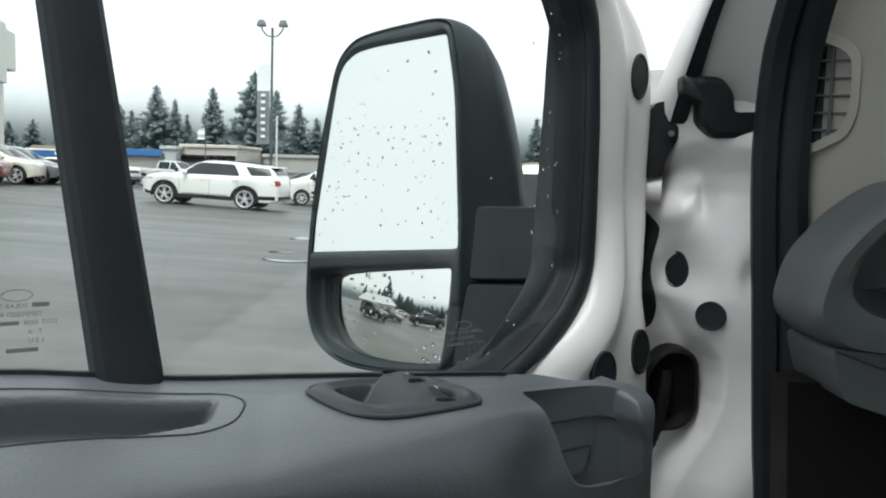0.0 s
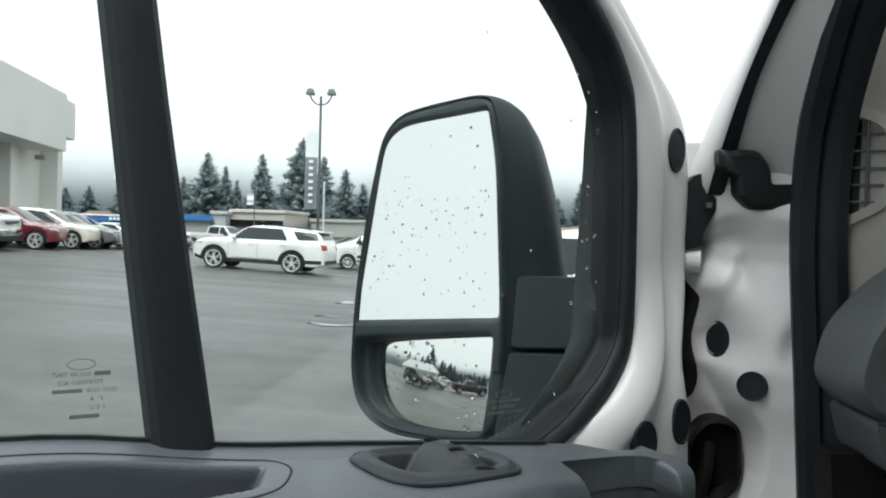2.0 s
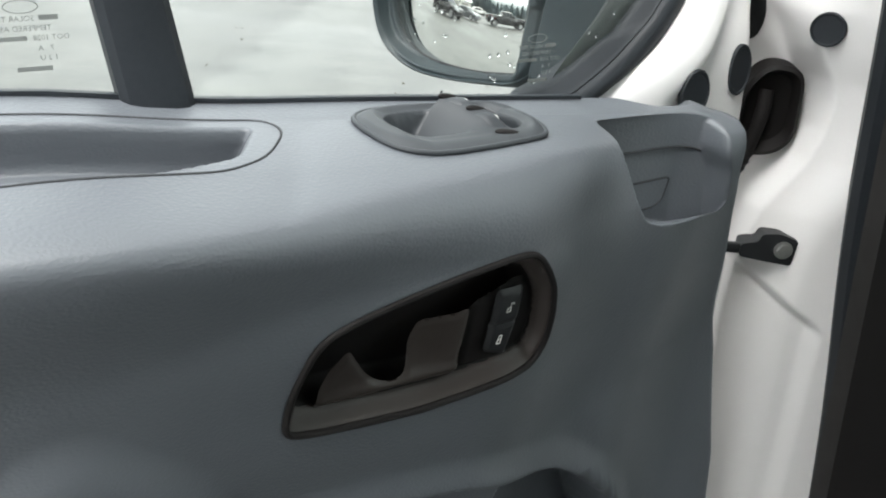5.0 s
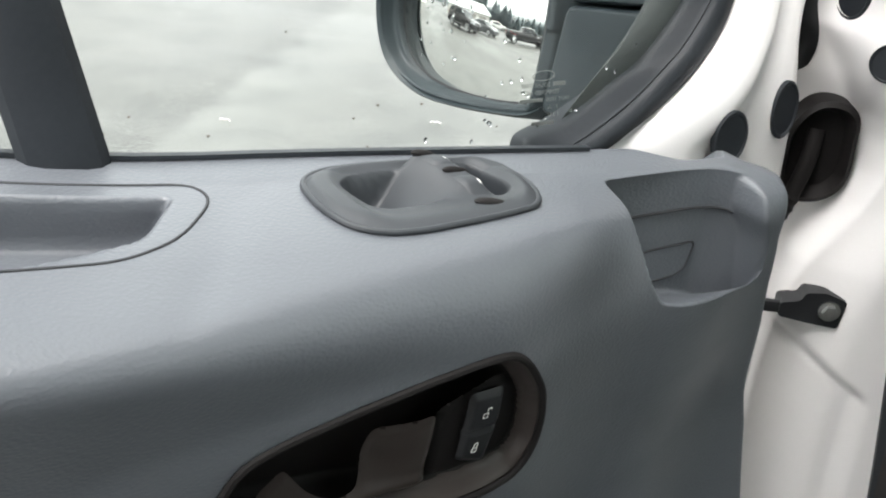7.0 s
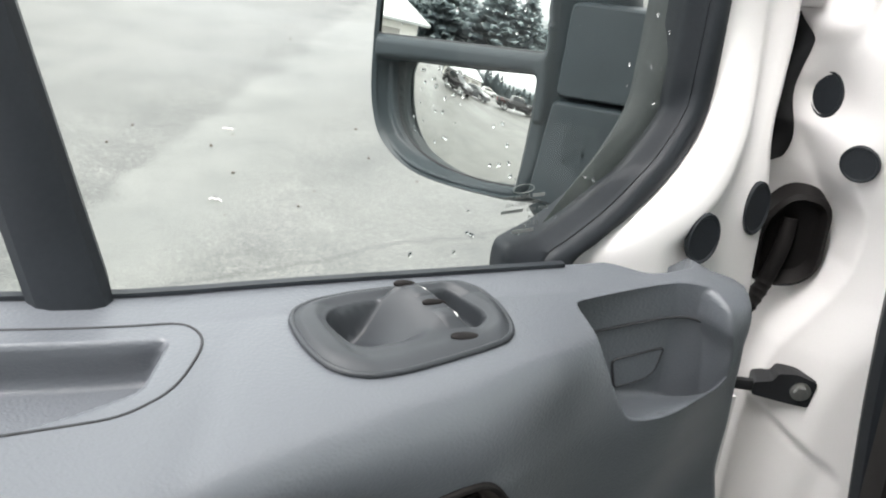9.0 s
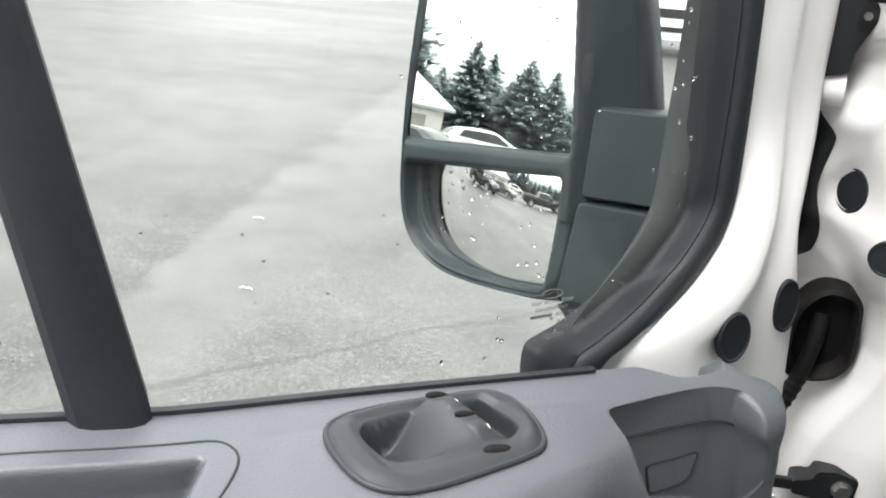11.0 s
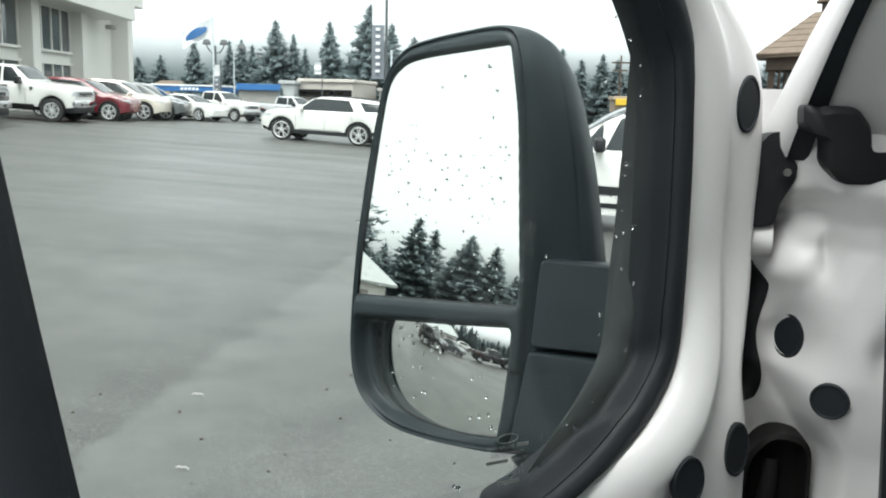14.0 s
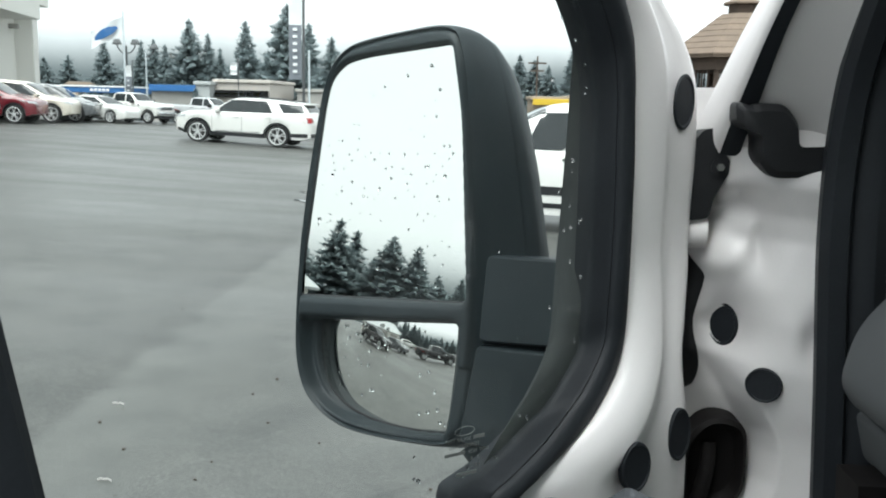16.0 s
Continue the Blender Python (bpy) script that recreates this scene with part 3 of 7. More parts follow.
# a thin dark tube on the face paints the groove's shade
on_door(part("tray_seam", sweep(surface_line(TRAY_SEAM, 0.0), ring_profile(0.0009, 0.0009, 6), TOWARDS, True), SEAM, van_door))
# grab cup: the ledge line and the small inset flap
cup_line = smooth_line([(0.625, 0.6705, 1.5595), (0.66, 0.6705, 1.5595), (0.70, 0.6705, 1.559), (0.722, 0.6665, 1.5565), (0.738, 0.661, 1.549), (0.750, 0.6585, 1.541), (0.755, 0.6585, 1.528), (0.758, 0.6585, 1.510)], 4)
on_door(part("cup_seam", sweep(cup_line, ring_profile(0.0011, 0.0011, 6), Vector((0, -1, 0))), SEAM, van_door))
flap = rounded([(0.655, 1.5285), (0.705, 1.5300), (0.699, 1.5080), (0.690, 1.5030), (0.661, 1.5010)], 0.005)
on_door(part("flap", slab([(x, 0.6735, z) for x, z in flap], (0, -0.0025, 0)), PANEL, van_door))
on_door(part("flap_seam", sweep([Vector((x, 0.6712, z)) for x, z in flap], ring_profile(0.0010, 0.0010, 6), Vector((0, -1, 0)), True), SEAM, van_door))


def patch(name, poly, depth, material, parent, label="", step=0.0016):
    """A piece of the panel's surface within an outline, set in by depth(u, s)."""
    p = np.array([tuple(q)[:2] for q in poly])
    us = np.arange(p[:, 0].min(), p[:, 0].max() + step, step)
    sv = np.arange(p[:, 1].min(), p[:, 1].max() + step, step)
    U, S = np.meshgrid(us, sv)
    # points outside the outline are drawn in to it, so that the edge is clean
    d = inside(U, S, poly)
    near = d > -1.45 * step
    for _ in range(14):
        out = d < -0.0001
        if not out.any():
            break
        gu = (inside(U + 1e-4, S, poly) - d) / 1e-4
        gs = (inside(U, S + 1e-4, poly) - d) / 1e-4
        U, S = np.where(out, U - gu * d * 0.9, U), np.where(out, S - gs * d * 0.9, S)
        d = inside(U, S, poly)
    V, Z = panel_surface(U, S)
    V = V + depth(U, S)
    idx = np.arange(U.size).reshape(U.shape)
    faces = np.stack([idx[:-1, :-1], idx[1:, :-1], idx[1:, 1:], idx[:-1, 1:]], -1).reshape(-1, 4)
    ok = []
    near = near.reshape(-1)
    flat = np.stack([U, V, Z], -1).reshape(-1, 3)
    for f in faces.tolist():
        a, b, c2, e = (flat[i] for i in f)
        if near[f].all() and np.linalg.norm(np.cross(c2 - a, e - b)) > 1e-8:
            ok.append(f)
    me = mesh_of(name, flat.tolist(), ok, material, True)
    return on_door(part_mesh(name, me, parent, label))


# door handle: frame, dish, lever, lock switch
bez = on_door(part("door_handle", sweep(surface_line(BEZEL, 0.001), ring_profile(0.0022, 0.0026, 8), TOWARDS, True), RING, van_door, "brown-grey recessed door release handle with frame"))
HANDLE_AT = -DOOR_BASE


def sub(ob):
    ob.location = (0, 0, 0)
    return ob


def inset(poly, d):
    """An outline drawn inwards."""
    out = []
    for a, p, c in zip(poly[-1:] + poly[:-1], poly, poly[1:] + poly[:1]):
        t = Vector((c[0] - a[0], c[1] - a[1]))
        n = Vector((-t.y, t.x)).normalized() * d
        q = (p[0] + n.x, p[1] + n.y)
        if inside(np.array([q[0]]), np.array([q[1]]), poly)[0] < 0:
            q = (p[0] - n.x, p[1] - n.y)
        out.append(q)
    return out


sub(patch("handle_rim", BEZEL, lambda u, s: 0.001 + 0.013 * ease(0.0, 0.0105, inside(u, s, BEZEL)) + 0.045 * ease(0.0105, 0.0145, inside(u, s, BEZEL)), BROWN, bez, "brown-grey inner rim"))
DISH = inset(BEZEL, 0.0095)
# near-black colour carries the shade inside the recess
sub(patch("handle_dish", DISH, lambda u, s: 0.0150 + 0.024 * ease(0.0, 0.010, inside(u, s, DISH)), RING, bez, "recess behind the lever, blackened for its shade"))
LEVER = rounded([(0.3275, 0.2142), (0.3335, 0.2011), (0.3409, 0.1882), (0.355, 0.1771), (0.362, 0.186), (0.368, 0.1937), (0.3771, 0.2004), (0.3892, 0.203), (0.4007, 0.2007), (0.4049, 0.1816), (0.4106, 0.1712), (0.447, 0.1645), (0.446, 0.183), (0.4429, 0.2094), (0.4077, 0.2155), (0.3796, 0.2190), (0.345, 0.2165)], 0.004, 3)
sub(patch("lever", LEVER, lambda u, s: 0.015 + 0.009 * ease(0.44, 0.405, u) * ease(0.385, 0.405, u) * ease(0.205, 0.18, s) + 0.010 * ease(0.2065, 0.214, s) - 0.0035 * np.exp(-((s - 0.2045) / 0.004)**2) - 0.002 * ease(0, 0.004, inside(u, s, LEVER)), BROWN, bez, "brown-grey pull lever"))
PLATE = rounded([(0.449, 0.165), (0.487, 0.150), (0.503, 0.1545), (0.510, 0.165), (0.514, 0.188), (0.509, 0.205), (0.494, 0.2110), (0.462, 0.213), (0.448, 0.209)], 0.006)
sub(patch("switch_plate", PLATE, lambda u, s: 0.0195 - 0.002 * ease(0, 0.005, inside(u, s, PLATE)), RING, bez))
SWITCH = rounded([(0.4675, 0.1555), (0.4915, 0.1550), (0.4920, 0.178), (0.4870, 0.206), (0.4650, 0.199)], 0.004)
sub(patch("lock_switch", SWITCH, lambda u, s: 0.0145 - 0.003 * ease(0, 0.004, inside(u, s, SWITCH)) + 0.0022 * np.exp(-((s - 0.180) / 0.0012)**2), BLACKP, bez, "black rocker lock switch"))


def padlock(u0, s0, opened):
    bm = bmesh.new()
    def at(x, y):
        x, y = 0.82 * x, 0.82 * y
        v, z = panel_surface(u0 + x + 0.15 * y, s0 - y)
        return Vector((u0 + x + 0.15 * y, float(v) + 0.0105, float(z)))
    w = 0.0005
    def bar(x0, y0, x1, y1):
        slab([at(x0, y0), at(x1, y0), at(x1, y1), at(x0, y1)], (0, -0.0004, 0), bm)
    k = 0.0021
    bar(-k, -0.0035, k, -0.0035 + w), bar(-k, 0.0004 - w, k, 0.0004), bar(-k, -0.0035, -k + w, 0.0004), bar(k - w, -0.0035, k, 0.0004)
    dx = 0.0022 if opened else 0
    bar(-0.0017 + dx, 0.0042 - w, 0.0017 + dx, 0.0042), bar(0.0017 + dx - w, 0.0004, 0.0017 + dx, 0.0042) if not opened else None
    bar(-0.0017 + dx, 0.0004, -0.0017 + dx + w, 0.0042)
    if opened:
        bar(0.0017 + dx - w, 0.0025, 0.0017 + dx, 0.0042)
    return bm


part("lock_symbol", padlock(0.4785, 0.1677, True), ICON, bez, "white open padlock symbol", False)
part("lock_symbol", padlock(0.4755, 0.1905, False), ICON, bez, "white closed padlock symbol", False)

# window switch pod: a cushioned rim, a sunk tray and a tongue that rises to the two switches
def pod_height(u, s):
    do, di = inside(u, s, POD_OUT), inside(u, s, POD_HOLE)
    rim = 0.0018 + 0.0042 * ease(-0.001, 0.006, do) - 0.003 * ease(-0.007, 0.0, di)
    lean = u - (0.480 + 0.95 * (s - 0.034))
    floor_ = -0.026 + 0.018 * ease(0.034, 0.062, s)
    crest = 0.0145 - 0.008 * ease(0.036, 0.060, s)
    tongue = floor_ + (crest - floor_) * ease(-0.052, -0.004, lean)
    tongue = tongue + (-0.013 - tongue) * ease(0.003, 0.010, lean)
    m = ease(0.0, 0.003 + 0.010 * ease(0.048, 0.060, s), di)
    v, z = panel_surface(u, s)
    return v, z + rim + (tongue - rim) * m


def pod_face():
    step = 0.001
    us, sv = np.arange(0.391, 0.546, step), np.arange(0.012, 0.074, step)
    U, S = np.meshgrid(us, sv)
    d = inside(U, S, POD_OUT)
    ok = d > -0.0022
    for _ in range(14):
        out = d < -0.0001
        gu, gs = (inside(U + 1e-4, S, POD_OUT) - d) / 1e-4, (inside(U, S + 1e-4, POD_OUT) - d) / 1e-4
        U, S = np.where(out, U - gu * d * 0.9, U), np.where(out, S - gs * d * 0.9, S)
        d = inside(U, S, POD_OUT)
    V, Z = pod_height(U, S)
    idx = np.arange(U.size).reshape(U.shape)
    faces = [f for f, k in zip(np.stack([idx[:-1, :-1], idx[1:, :-1], idx[1:, 1:], idx[:-1, 1:]], -1).reshape(-1, 4).tolist(), (ok[:-1, :-1] & ok[1:, :-1] & ok[1:, 1:] & ok[:-1, 1:]).reshape(-1)) if k]
    me = mesh_of("window_switch_pod", np.stack([U, V, Z], -1).reshape(-1, 3).tolist(), faces, POD, True)
    return on_door(part_mesh("window_switch_pod", me, van_door, "dark grey window switch pod with two rocker switches"))


pod = pod_face()
part("rim", sweep([p + Vector((0, 0, 0.0014)) for p in surface_line(POD_OUT, 0.0)], ring_profile(0.0021, 0.0021, 10), Vector((0, -0.3, 1)), True), POD, pod)
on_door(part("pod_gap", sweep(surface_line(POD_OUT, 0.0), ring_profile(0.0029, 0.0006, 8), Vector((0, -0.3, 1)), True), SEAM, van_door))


def pod_at(u, s, lift=0.0):
    v, z = pod_height(np.array([u]), np.array([s]))
    return Vector((u, float(v[0]), float(z[0]) + lift))


def pod_piece(name, s0, s1, l0, l1, lift, material, label="", smooth=True):
    """A thin cap that follows the tongue's end between two stretches of it."""
    n, k = 9, 9
    verts, faces = [], []
    for i in range(n):
        for j in range(k):
            s = s0 + (s1 - s0) * i / (n - 1)
            lean = l0 + (l1 - l0) * j / (k - 1)
            edge = min(i, n - 1 - i, j, k - 1 - j)
            verts.append(pod_at(0.480 + 0.95 * (s - 0.034) + lean, s, lift * min(1, edge * 0.7) - (0.0006 if edge == 0 else 0)))
    for i in range(n - 1):
        for j in range(k - 1):
            faces.append((i * k + j, i * k + j + 1, (i + 1) * k + j + 1, (i + 1) * k + j))
    return part_mesh(name, mesh_of(name, verts, faces, material, smooth), pod, label)


for s0, s1 in ((0.0365, 0.0435), (0.0485, 0.0555)):
    pod_piece("switch", s0, s1, -0.011, 0.007, 0.0010, POD, "window rocker switch")
    pod_piece("switch_mark", s0 + 0.0022, s1 - 0.0024, 0.0012, 0.0024, 0.0011, ICON, "white switch mark", False)
# flat black domes stand for the shade in three finger dips
for s0, du, ru, rs in ((0.0335, -0.002, 0.0088, 0.0030), (0.0460, -0.002, 0.0092, 0.0030), (0.0590, -0.004, 0.0125, 0.0046)):
    bm = bmesh.new()
    bmesh.ops.create_uvsphere(bm, u_segments=18, v_segments=10, radius=1)
    at = pod_at(0.480 + 0.95 * (s0 - 0.034) + du, s0, -0.0012)
    bmesh.ops.transform(bm, matrix=Matrix.Translation(at) @ Matrix.Rotation(0.25, 4, "Y") @ Matrix.Diagonal((ru, rs, 0.0030, 1)), verts=bm.verts)
    part("dip_shade", bm, RING, pod)

# window: glass, divider bar, seals, painted frame
OUTER_EDGE = [(0.630, 1.580), (0.649, 1.600), (0.672, 1.624), (0.704, 1.655), (0.729, 1.691), (0.736, 1.732), (0.740, 1.773), (0.7435, 1.804), (0.747, 1.854), (0.7495, 1.903), (0.749, 1.952), (0.744, 2.0), (0.712, 2.020), (0.645, 2.080), (0.535, 2.143), (0.400, 2.193), (0.22, 2.213), (-0.11, 2.223)]
IN_EDGE = [(0.606, 1.552), (0.606, 1.570), (0.610, 1.5840), (0.624, 1.5890), (0.642, 1.5935), (0.6575, 1.5995), (0.6769, 1.6083), (0.7032, 1.6234), (0.73, 1.6389), (0.763, 1.679), (0.765, 1.705), (0.763, 1.752), (0.7605, 1.8), (0.7595, 1.85), (0.7575, 1.905), (0.752, 1.9475), (0.722, 2.012), (0.651, 2.077), (0.541, 2.1415), (0.408, 2.191), (0.2225, 2.212), (-0.109, 2.2214)]
OUT_EDGE = [(0.66, 1.33), (0.66, 1.41), (0.66, 1.49), (0.668, 1.558), (0.700, 1.579), (0.735, 1.596), (0.770, 1.618), (0.792, 1.640), (0.808, 1.664), (0.8155, 1.695), (0.817, 1.745), (0.816, 1.81), (0.8145, 1.86), (0.811, 1.905), (0.8075, 1.945), (0.797, 1.985), (0.757, 2.040), (0.688, 2.095), (0.577, 2.160), (0.4245, 2.218), (0.232, 2.241), (-0.128, 2.253)]
FRAME_EDGE = [(0.9235, 1.3366), (0.9166, 1.408), (0.906, 1.487), (0.902, 1.55), (0.9005, 1.575), (0.899, 1.595), (0.897, 1.62), (0.898, 1.645), (0.905, 1.668), (0.9198, 1.695), (0.941, 1.745), (0.944, 1.81), (0.946, 1.86), (0.944, 1.9), (0.936, 1.938), (0.911, 1.974), (0.87, 2.009), (0.787, 2.085), (0.643, 2.19), (0.473, 2.27), (0.231, 2.31), (-0.1797, 2.325)]


def aslant(u):
    """The window lies at a slant to the panel: further out towards the hinge side."""
    return 0.19 * float(np.logaddexp(0, 30 * (u - 0.29))) / 30


def set_back(points, d):
    """The window's outer lip: the same line of sight, further out by d."""
    out = []
    for u, z in points:
        w = float(ease(1.84, 2.16, z))
        eye = Vector((0.2329, 0.1987, 1.909)).lerp(Vector((0.0889, 0.0281, 1.803)), w)
        v = 0.7165 + aslant(u)
        k = (v + d * 1.2 - eye.y) / (v - eye.y)
        out.append((eye.x + (u - eye.x) * k, eye.z + (z - eye.z) * k))
    return out


def strip_mesh(name, edge_a, edge_b, section, material, bulge=0.0, slant=1.0):
    """A band between two outlines; section: (share across, outward place) pairs."""
    line_a = smooth_line([(x, z, 0) for x, z in edge_a], 8)
    line_b = smooth_line([(x, z, 0) for x, z in edge_b], 8)
    verts, cols = [], len(section)
    for a, b in zip(line_a, line_b):
        for t, v in section:
            x, z = a.x + (b.x - a.x) * t, a.y + (b.y - a.y) * t
            verts.append((x, v + aslant(x) * slant - bulge * float((1 - ease(1.58, 1.78, z)) * ease(0.64, 0.90, x)), z))
    rows = len(line_a)
    faces = [(i * cols + j, i * cols + j + 1, (i + 1) * cols + j + 1, (i + 1) * cols + j) for i in range(rows - 1) for j in range(cols - 1)]
    return mesh_of(name, verts, faces, material, True, 60)


on_door(part_mesh("window_frame", strip_mesh("window_frame", OUT_EDGE, FRAME_EDGE, [(-0.03, 0.73), (-0.02, 0.712), (0.0, 0.708), (0.06, 0.703), (0.2, 0.698), (0.38, 0.696), (0.44, 0.698), (0.49, 0.703), (0.54, 0.7085), (0.62, 0.711), (0.78, 0.711), (0.90, 0.711), (0.96, 0.7125), (0.988, 0.717), (1.0, 0.725), (1.0, 0.76), (0.97, 0.80)], WHITE, 0.05), van_door, "white painted steel window frame"))
def outer_lip():
    """The dark reveal outside the glass, deepest along the upright; it runs out at the foot."""
    near = [(u, z) for u, z in OUTER_EDGE]
    far = set_back(near, 0.042)
    verts, cols = [], 6
    a = smooth_line([(u, z, 0) for u, z in near], 8)
    b = smooth_line([(u, z, 0) for u, z in far], 8)
    for p, q in zip(a, b):
        w = float(ease(1.56, 1.84, p.y) * ease(2.05, 1.90, p.y))
        edge = p.lerp(q, w)
        inner = Vector((p.x + 0.05, p.y - 0.03 * float(ease(0.66, 0.60, p.x)) * float(ease(1.75, 1.65, p.y)), 0))
        for t, v in ((0.03, 0.054), (0.0, 0.047), (0.0, 0.042), (0.05, 0.039), (0.5, 0.006), (1.0, 0.0)):
            m = edge.lerp(inner, t)
            verts.append((m.x, 0.7165 + aslant(m.x) + v * w, m.y))
    rows = len(a)
    faces = [(i * cols + j, i * cols + j + 1, (i + 1) * cols + j + 1, (i + 1) * cols + j) for i in range(rows - 1) for j in range(cols - 1)]
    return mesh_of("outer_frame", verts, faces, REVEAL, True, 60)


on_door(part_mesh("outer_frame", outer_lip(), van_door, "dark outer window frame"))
on_door(part_mesh("window_seal", strip_mesh("window_seal", [(a[0] + (b[0] - a[0]) * k, a[1] + (b[1] - a[1]) * k) for a, b, k in zip(IN_EDGE, set_back(IN_EDGE, 0.016), [float(ease(1.62, 1.80, q[1]) * ease(2.03, 1.90, q[1])) for q in IN_EDGE])], OUT_EDGE, [(0.0, 0.735), (-0.02, 0.718), (0.03, 0.713), (0.12, 0.709), (0.34, 0.703), (0.42, 0.699), (0.46, 0.6995), (0.50, 0.696), (0.58, 0.692), (0.72, 0.690), (0.88, 0.690), (0.98, 0.693), (1.02, 0.70), (0.98, 0.725)], RUBBER), van_door, "black rubber window seal"))


def glass_v(u):
    """The pane's place, in the window's slanting plane."""
    return 0.710 + aslant(u)


def pane_mesh():
    us = np.linspace(-0.15, 0.80, 34)
    top = np.interp(us, [-0.15, 0.2, 0.44, 0.60, 0.74, 0.80], [2.23, 2.22, 2.185, 2.11, 2.0, 1.86])
    low = np.interp(us, [-0.15, 0.60, 0.72, 0.77, 0.80], [1.57, 1.56, 1.60, 1.66, 1.75])
    rings = [[Vector((u, glass_v(u) + d, z)) for d, z in ((0, a), (0.004, a), (0.004, c), (0, c))] for u, a, c in zip(us, low, top)]
    return loft(rings)


pane = on_door(part("window_pane", pane_mesh(), GLASS, van_door, "clear wet window glass", False))
pane.visible_shadow = False
sill = [Vector((u, 0.704, float(belt(u)) + 0.0015)) for u in np.linspace(-0.17, 0.62, 24)]
shelf = [[Vector((u, 0.704, float(belt(u)) - 0.003)), Vector((u, glass_v(u), float(belt(u)) - 0.006 - 0.5 * aslant(u))), Vector((u, glass_v(u), float(belt(u)) - 0.05)), Vector((u, 0.704, float(belt(u)) - 0.05))] for u in np.linspace(-0.17, 0.645, 28)]
on_door(part("sill_rubber", loft(shelf), RUBBER, van_door))
on_door(part("sill_seal", sweep(sill, [(-0.0015, -0.003), (0.0015, -0.003), (0.0015, 0.003), (-0.0015, 0.003)], Vector((0, 0, 1))), RUBBER, van_door))
bar_bm = loft([[(x0 + 0.004, 0.694, z), (x0 - 0.001, 0.700, z), (x0 - 0.001, 0.724, z), (x1 + 0.001, 0.724, z), (x1 + 0.001, 0.700, z), (x1 - 0.004, 0.694, z), (x1 - 0.012, 0.6915, z), (x0 + 0.012, 0.6915, z)] for x0, x1, z in ((0.2515, 0.298, 1.60), (0.2505, 0.2955, 1.64), (0.232, 0.273, 1.78), (0.2175, 0.2545, 1.90), (0.181, 0.213, 2.20), (0.176, 0.207, 2.22))])
on_door(part("divider_bar", bar_bm, RUBBER, van_door, "black window divider bar", sharp=25))
# outer skin and the door's edges
skin = [(-0.20, 0.45), (0.80, 0.45), (0.84, 1.35), (0.86, 1.48), (0.78, 1.44), (-0.20, 1.34)]
on_door(part("outer_skin", slab([(x, 0.80 + aslant(x), z) for x, z in skin], (0, 0.012, 0)), WHITE, van_door, "white painted outer door skin"))
on_door(part("inner_steel", slab([(x, 0.735 + aslant(x), z) for x, z in ((-0.20, 0.45), (0.775, 0.45), (0.80, 1.25), (0.79, 1.32), (0.70, 1.32), (-0.20, 1.32))], (0, 0.03, 0)), WHITE, van_door, "white painted door steel"))
on_door(part("edge_steel", slab([(0.78, 0.775, 1.36), (0.912, 0.775, 1.36), (0.935, 0.80, 1.10), (0.95, 0.81, 0.45), (0.78, 0.80, 0.45)], (0, 0.03, 0)), WHITE, van_door, "white painted door edge"))
on_door(part("rear_edge", slab([(-0.20, 0.60, 0.45), (-0.20, 0.60, 1.60), (-0.20, 0.80, 1.62), (-0.20, 0.80, 0.45)], (-0.015, 0, 0)), WHITE, van_door, "white painted door edge"))


def plug(name, at, normal, rx, rz, parent, label="black rubber plug in the painted steel"):
    """A domed plug with a rim, let into the steel."""
    q = Vector(normal).to_track_quat("Z", "Y").to_matrix().to_4x4()
    m = Matrix.Translation(at) @ q
    n = 28
    rings = []
    for r, h in ((1.0, -0.006), (1.02, 0.0010), (0.98, 0.0020), (0.90, 0.0020), (0.85, 0.0009), (0.4, 0.0007), (0.05, 0.0007)):
        rings.append([m @ Vector((rx * r * math.cos(2 * math.pi * i / n), rz * r * math.sin(2 * math.pi * i / n), h)) for i in range(n)])
    return part(name, loft(rings), RUBBER, parent, label)


def frame_v(u, z):
    return 0.711 + aslant(u) - 0.05 * float((1 - ease(1.58, 1.78, z)) * ease(0.64, 0.90, u))


for u, z, rx, rz in ((0.807, 1.572, 0.0165, 0.0250), (0.877, 1.587, 0.0160, 0.0265), (0.9105, 1.914, 0.0175, 0.0275)):
    e = 0.01
    nr = Vector(((frame_v(u + e, z) - frame_v(u - e, z)) / (2 * e), -1, (frame_v(u, z + e) - frame_v(u, z - e)) / (2 * e))).normalized()
    on_door(plug("plug", Vector((u, frame_v(u, z), z)) + nr * (0.015 if u < 0.82 else 0.0005), nr, rx, rz, van_door))

# ---- side mirror on the door ----
TH, TI = radians(28), radians(8)
mn = Vector((-math.sin(TH) * math.cos(TI), -math.cos(TH) * math.cos(TI), math.sin(TI)))
mx_ = Vector((math.cos(TH), -math.sin(TH), 0))
mz_ = mn.cross(mx_) * -1
if mz_.z < 0:
    mz_ = -mz_
my_ = mz_.cross(mx_)                              # away from the viewer
MIRROR_M = Matrix(((mx_.x, my_.x, mz_.x, 0.0247), (mx_.y, my_.y, mz_.y, 1.2452), (mx_.z, my_.z, mz_.z, 1.6945), (0, 0, 0, 1)))
